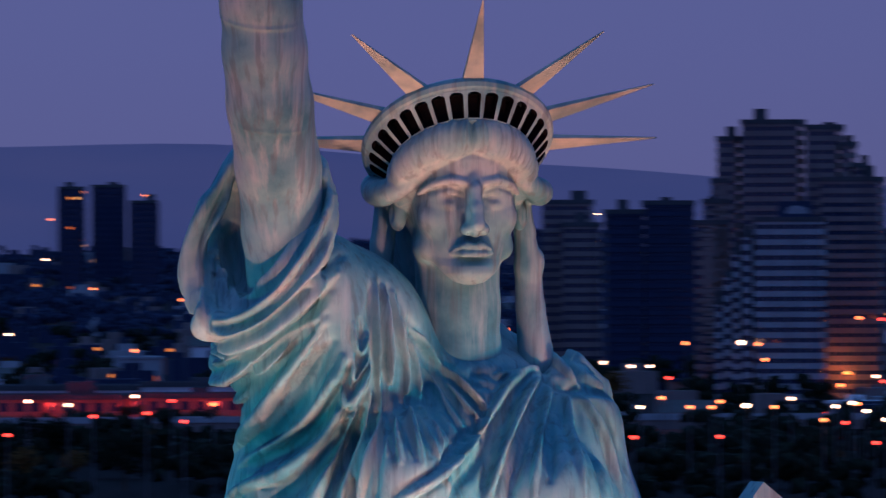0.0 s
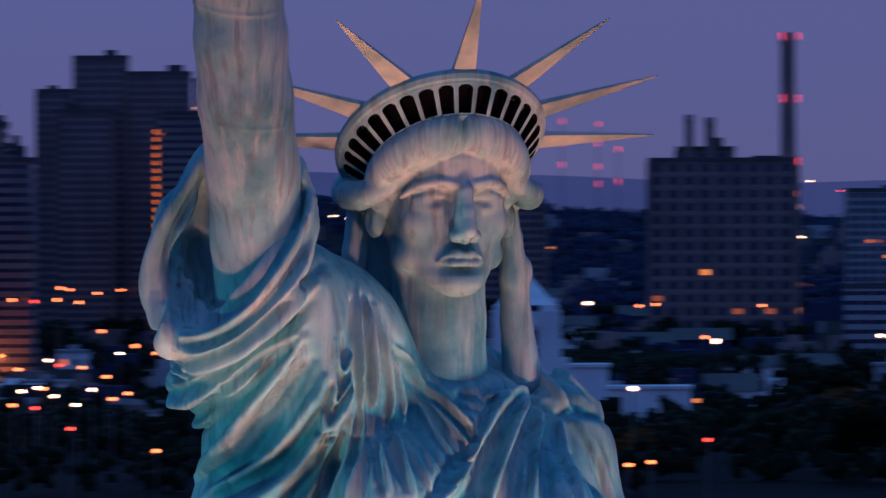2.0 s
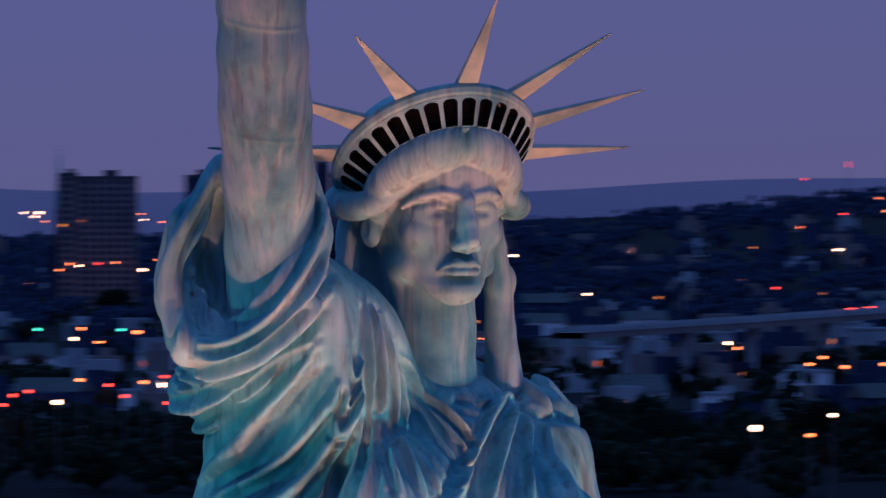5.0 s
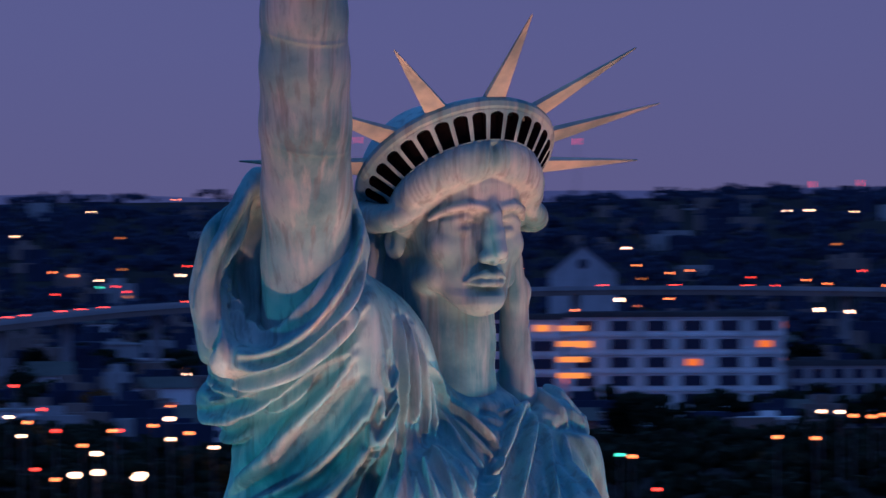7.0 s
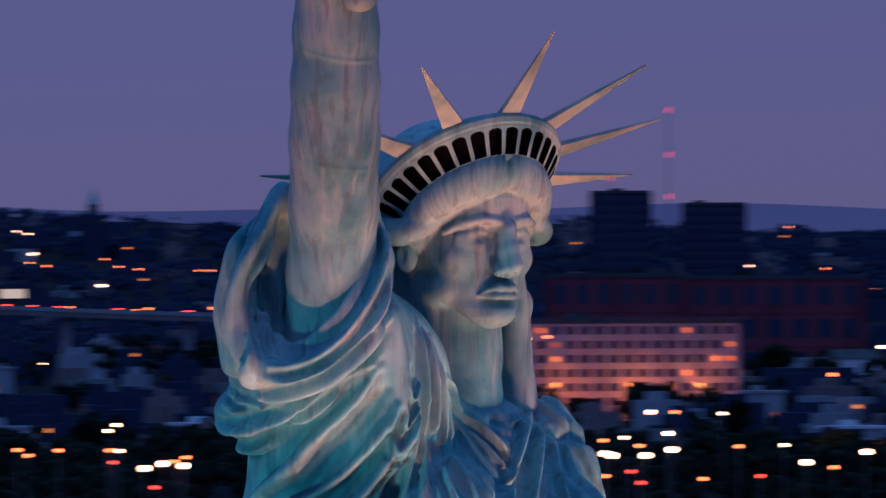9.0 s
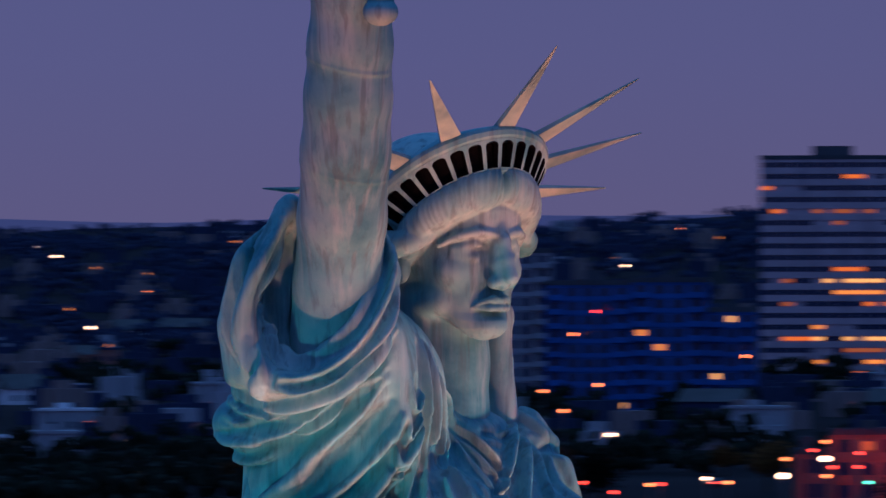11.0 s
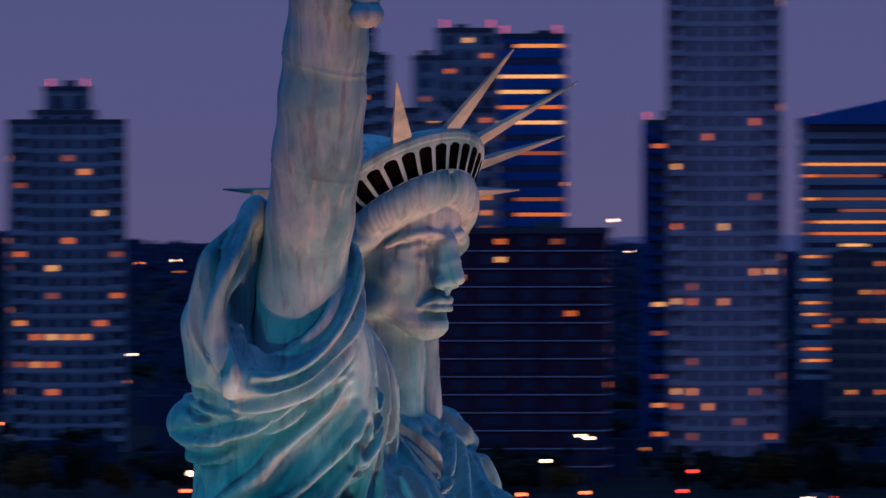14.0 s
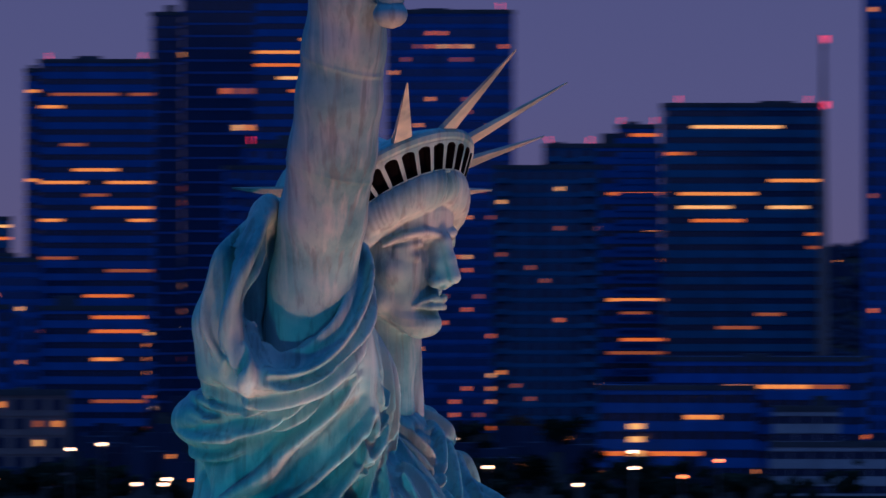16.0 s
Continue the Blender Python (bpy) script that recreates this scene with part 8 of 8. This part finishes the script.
def tree_kit(seed, high, autumn):
    rng = random.Random(seed)
    root = tagged(new("tree"), "broad tree in brown autumn leaf" if autumn else "dark leafy tree near the shore", "tree", "trees")
    bm = bmesh.new()
    bmesh.ops.create_cone(bm, segments=8, radius1=0.3, radius2=0.12, depth=high * 0.6, matrix=Matrix.Translation((0, 0, high * 0.3)))
    for k in range(6):
        a, z = rng.uniform(0, 6.28), high * rng.uniform(0.35, 0.6)
        m = Matrix.Translation((math.cos(a) * high * 0.1, math.sin(a) * high * 0.1, z + high * 0.08)) @ Matrix.Rotation(a, 4, "Z") @ Matrix.Rotation(0.8, 4, "Y")
        bmesh.ops.create_cone(bm, segments=5, radius1=0.12, radius2=0.04, depth=high * 0.32, matrix=m)
    part("trunk", bm, MAT_BARK, root)
    verts, faces = [], []
    lobes = [(rng.uniform(-0.26, 0.26) * high, rng.uniform(-0.26, 0.26) * high, high * rng.uniform(0.28, 0.82), high * rng.uniform(0.12, 0.22)) for _ in range(11)]
    for _ in range(1300):
        cx, cy, cz, cr = rng.choice(lobes)
        d = Vector((rng.gauss(0, 1), rng.gauss(0, 1), rng.gauss(0, 1))).normalized() * cr * rng.uniform(0.55, 1.12)
        u = Vector((rng.gauss(0, 1), rng.gauss(0, 1), rng.gauss(0, 1))).normalized()
        w = u.orthogonal().normalized()
        s = rng.uniform(0.2, 0.42) * high / 9
        c = Vector((cx, cy, cz)) + d
        n = len(verts)
        verts += [c - u * s, c + w * s * 0.7, c + u * s, c - w * s * 0.7]
        faces.append((n, n + 1, n + 2, n + 3))
    me = bpy.data.meshes.new("crown")
    me.from_pydata(verts, [], faces)
    me.materials.append(MAT_LEAF[1 if autumn else 0])
    put("crown", me, root, (0, 0, 0))
    return root


TREES = [tree_kit(k, h, a) for k, (h, a) in enumerate(((8, 0), (10, 0), (7, 1), (9, 0), (8, 1)))]
rng = random.Random(11)
used = set()
planted = 0
while planted < 260:
    bearing = radians(rng.uniform(8.5, 55))
    r = rng.uniform(1500, 1760) if rng.random() < 0.6 else rng.uniform(1760, 2500)
    x, y = r * math.sin(bearing), r * math.cos(bearing)
    if not clear_of(x, y, 6) or (r < 1640 and math.degrees(bearing) > 42):
        continue
    k = rng.randrange(5)
    m = pose(x, y, ground_z(x, y) - 0.1, 0, 0, rng.uniform(0, 360)) @ Matrix.Scale(rng.uniform(0.7, 1.25), 4)
    if k not in used:
        used.add(k)
        TREES[k].matrix_basis = m
    else:
        copy_thing(TREES[k], m)
    planted += 1


def woods():
    """Crowns of the far woods on the slopes and the ridge, and the trees at the feet of the buildings."""
    rng = random.Random(21)
    near, far = ([], []), ([], [])

    def crown(x, y, high, spread, verts, faces):
        z = ground_z(x, y)
        for _ in range(14):
            c = Vector((x + rng.gauss(0, spread), y + rng.gauss(0, spread), z + rng.uniform(0.25, 1.0) * high))
            u = Vector((rng.gauss(0, 1), rng.gauss(0, 1), rng.gauss(0, 0.6))).normalized()
            w = u.orthogonal().normalized()
            v = u.cross(w)
            s = rng.uniform(0.9, 1.9)
            n = len(verts)
            verts += [c + u * s, c - u * s, c + w * s, c - w * s, c + v * s * 0.8, c - v * s * 0.8]
            faces += [(n, n + 2, n + 4), (n + 2, n + 1, n + 4), (n + 1, n + 3, n + 4), (n + 3, n, n + 4), (n + 2, n, n + 5), (n + 1, n + 2, n + 5), (n + 3, n + 1, n + 5), (n, n + 3, n + 5)]

    for _ in range(11000):
        bearing = rng.uniform(7, 56)
        r = rng.uniform(2900, 4480) if rng.random() < 0.68 else rng.uniform(1480, 1760) if rng.random() < 0.55 else rng.uniform(1760, 2900)
        if rng.random() < 0.1:
            bearing, r = rng.uniform(16.5, 21.5), rng.uniform(1960, 2080)
        x, y = r * math.sin(radians(bearing)), r * math.cos(radians(bearing))
        if (r > 1760 and noise.noise(Vector((x / 160, y / 160, 0))) < (-0.05 if r < 2900 else -0.32)) or (r < 1700 and bearing > 40) or not clear_of(x, y, 5):
            continue
        # crowns beyond 2900 m take the haze-tinted leaf
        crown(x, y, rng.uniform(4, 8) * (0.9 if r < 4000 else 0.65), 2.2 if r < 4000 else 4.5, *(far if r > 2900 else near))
    for (x, y), turn, left, right, front in FRONT:
        if math.degrees(math.atan2(x, y)) > 43 or math.hypot(x, y) < 1850 or right - left < 9:
            continue
        a = radians(turn)
        for _ in range(int((right - left) / 2.2)):
            u, v = rng.uniform(left - 4, right + 4), -front - rng.uniform(5, 16)
            crown(x + u * math.cos(a) + v * math.sin(a), y - u * math.sin(a) + v * math.cos(a), rng.uniform(3, 8), 1.6, *near)
    for (verts, faces), leaf, text in ((near, MAT_LEAF[0], "dark trees between the buildings"), (far, MAT_LEAF[2], "dark woods on the far slopes, tinted blue for haze")):
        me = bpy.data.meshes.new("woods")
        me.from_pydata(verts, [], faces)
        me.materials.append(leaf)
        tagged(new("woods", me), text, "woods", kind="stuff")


woods()


def house_kit(seed):
    rng = random.Random(seed)
    w, d, h = rng.uniform(6, 13), rng.uniform(6, 10), rng.uniform(3.2, 6.0)
    wall = rng.choice(("brown", "grey", "white", "red", "pale", "grey", "dark"))
    flat = rng.random() < 0.45
    root = tagged(new("house"), "small %s %s house" % (wall if wall != "pale" else "pale grey", "flat-roofed" if flat else "gabled"), "house", "houses")
    bm = bmesh.new()
    box(bm, -w / 2, w / 2, -d / 2, d / 2, -1, h)
    part("wall", bm, WALLS[wall], root)
    bm = bmesh.new()
    if flat:
        box(bm, -w / 2 - 0.25, w / 2 + 0.25, -d / 2 - 0.25, d / 2 + 0.25, h, h + 0.5)
        box(bm, -w * 0.2, w * 0.05, -1, 1, h + 0.5, h + 1.5)
    else:
        a = [bm.verts.new(p) for p in ((-w / 2 - 0.4, -d / 2 - 0.4, h), (w / 2 + 0.4, -d / 2 - 0.4, h), (w / 2 + 0.4, d / 2 + 0.4, h), (-w / 2 - 0.4, d / 2 + 0.4, h), (-w / 2 - 0.4, 0, h + d * 0.32), (w / 2 + 0.4, 0, h + d * 0.32))]
        for f in ((3, 2, 1, 0), (0, 1, 5, 4), (2, 3, 4, 5), (0, 4, 3), (1, 2, 5)):
            bm.faces.new([a[i] for i in f])
    part("roof", bm, MAT_TILE if not flat else WALLS[rng.choice(("white", "grey", "dark"))], root)
    for k in range(1):
        n = 3
        for i in range(n):
            z, c = 1.4 + k * 2.6, -w / 2 + (i + 0.5) * w / n
            lit = rng.random() < 0.2
            bm = bmesh.new()
            box(bm, c - 0.5, c + 0.5, -d / 2 - 0.06, -d / 2 + 0.05, z - 0.6, z + 0.6)
            part("window", bm, MAT_LIT[rng.choice((0, 1, 3))] if lit else MAT_GLASS, root)
    return root


KITS = [house_kit(40 + k) for k in range(9)]
rng = random.Random(31)
used = set()
built = 0
while built < 280:
    bearing, r = rng.uniform(8.5, 45), 1720 + 1500 * rng.random() ** 1.3
    x, y = r * math.sin(radians(bearing)), r * math.cos(radians(bearing))
    if not clear_of(x, y, 9):
        continue
    FOOT.append((x, y, 6))
    k = rng.randrange(9)
    m = pose(x, y, ground_z(x, y), 0, 0, -bearing + rng.choice((-20, 0, 0, 25, 12)))
    if k not in used:
        used.add(k)
        KITS[k].matrix_basis = m
    else:
        copy_thing(KITS[k], m)
    built += 1


def far_roofs():
    """The rest of the low town, too far off to pick apart."""
    rng = random.Random(51)
    bm = [bmesh.new() for _ in range(3)]
    rooms = [bmesh.new() for _ in range(3)]
    for _ in range(4600):
        bearing, r = rng.uniform(7.5, 57), rng.uniform(1800, 4300)
        x, y = r * math.sin(radians(bearing)), r * math.cos(radians(bearing))
        if not clear_of(x, y, 4):
            continue
        z, w, d, h = ground_z(x, y), rng.uniform(3, 9), rng.uniform(4, 7), rng.uniform(2.5, 6)
        b = bm[rng.choice((0, 0, 0, 0, 0, 0, 1, 1, 1, 2)) if bearing < 43 else 0]
        box(b, x - w / 2, x + w / 2, y - d / 2, y + d / 2, z - 2, z + h)
        if rng.random() < 0.22:
            # a lit room in the wall that faces the harbour
            c, t, up = rng.uniform(-0.4, 0.4) * w, rng.uniform(0.4, 0.9), rng.uniform(1.2, max(h - 0.6, 1.4))
            box(rooms[rng.choice((0, 1, 1, 2))], x + c - t, x + c + t, y - d / 2 - 0.2, y - d / 2 - 0.05, z + up - 0.35, z + up + 0.35)
        if rng.random() < 0.5:
            box(b, x - w / 4, x + w / 6, y - d / 4, y + d / 4, z + h, z + h + 1.6)
    for b, wall, text in zip(bm, ("dark", "brown", "grey"), ("dark", "brown", "grey")):
        me = mesh_of("low_town", b, WALLS[wall])
        tagged(new("low_town", me), "distant low %s roofs and walls" % text, "town", kind="stuff")
    for b, glow in zip(rooms, (LAMPS["white"], MAT_LIT[0], LAMPS["amber"])):
        tagged(new("distant_windows", mesh_of("distant_windows", b, glow)), "small lit windows across the far town", "windows", kind="stuff")


far_roofs()


def plinth():
    """The stepped stone pedestal that carries the statue."""
    root = tagged(new("pedestal"), "stepped pale granite pedestal under the statue", "pedestal")
    for half, low, high in ((14, -0.5, 12), (10, 12, 20), (7.6, 20, 44), (8.2, 44, 46), (6.6, 46, 47.9)):
        bm = bmesh.new()
        box(bm, -half, half, -half, half, low, high)
        bmesh.ops.bevel(bm, geom=bm.edges[:], offset=0.2, segments=1, affect="EDGES")
        part("tier", bm, WALLS["pale"], root)


plinth()
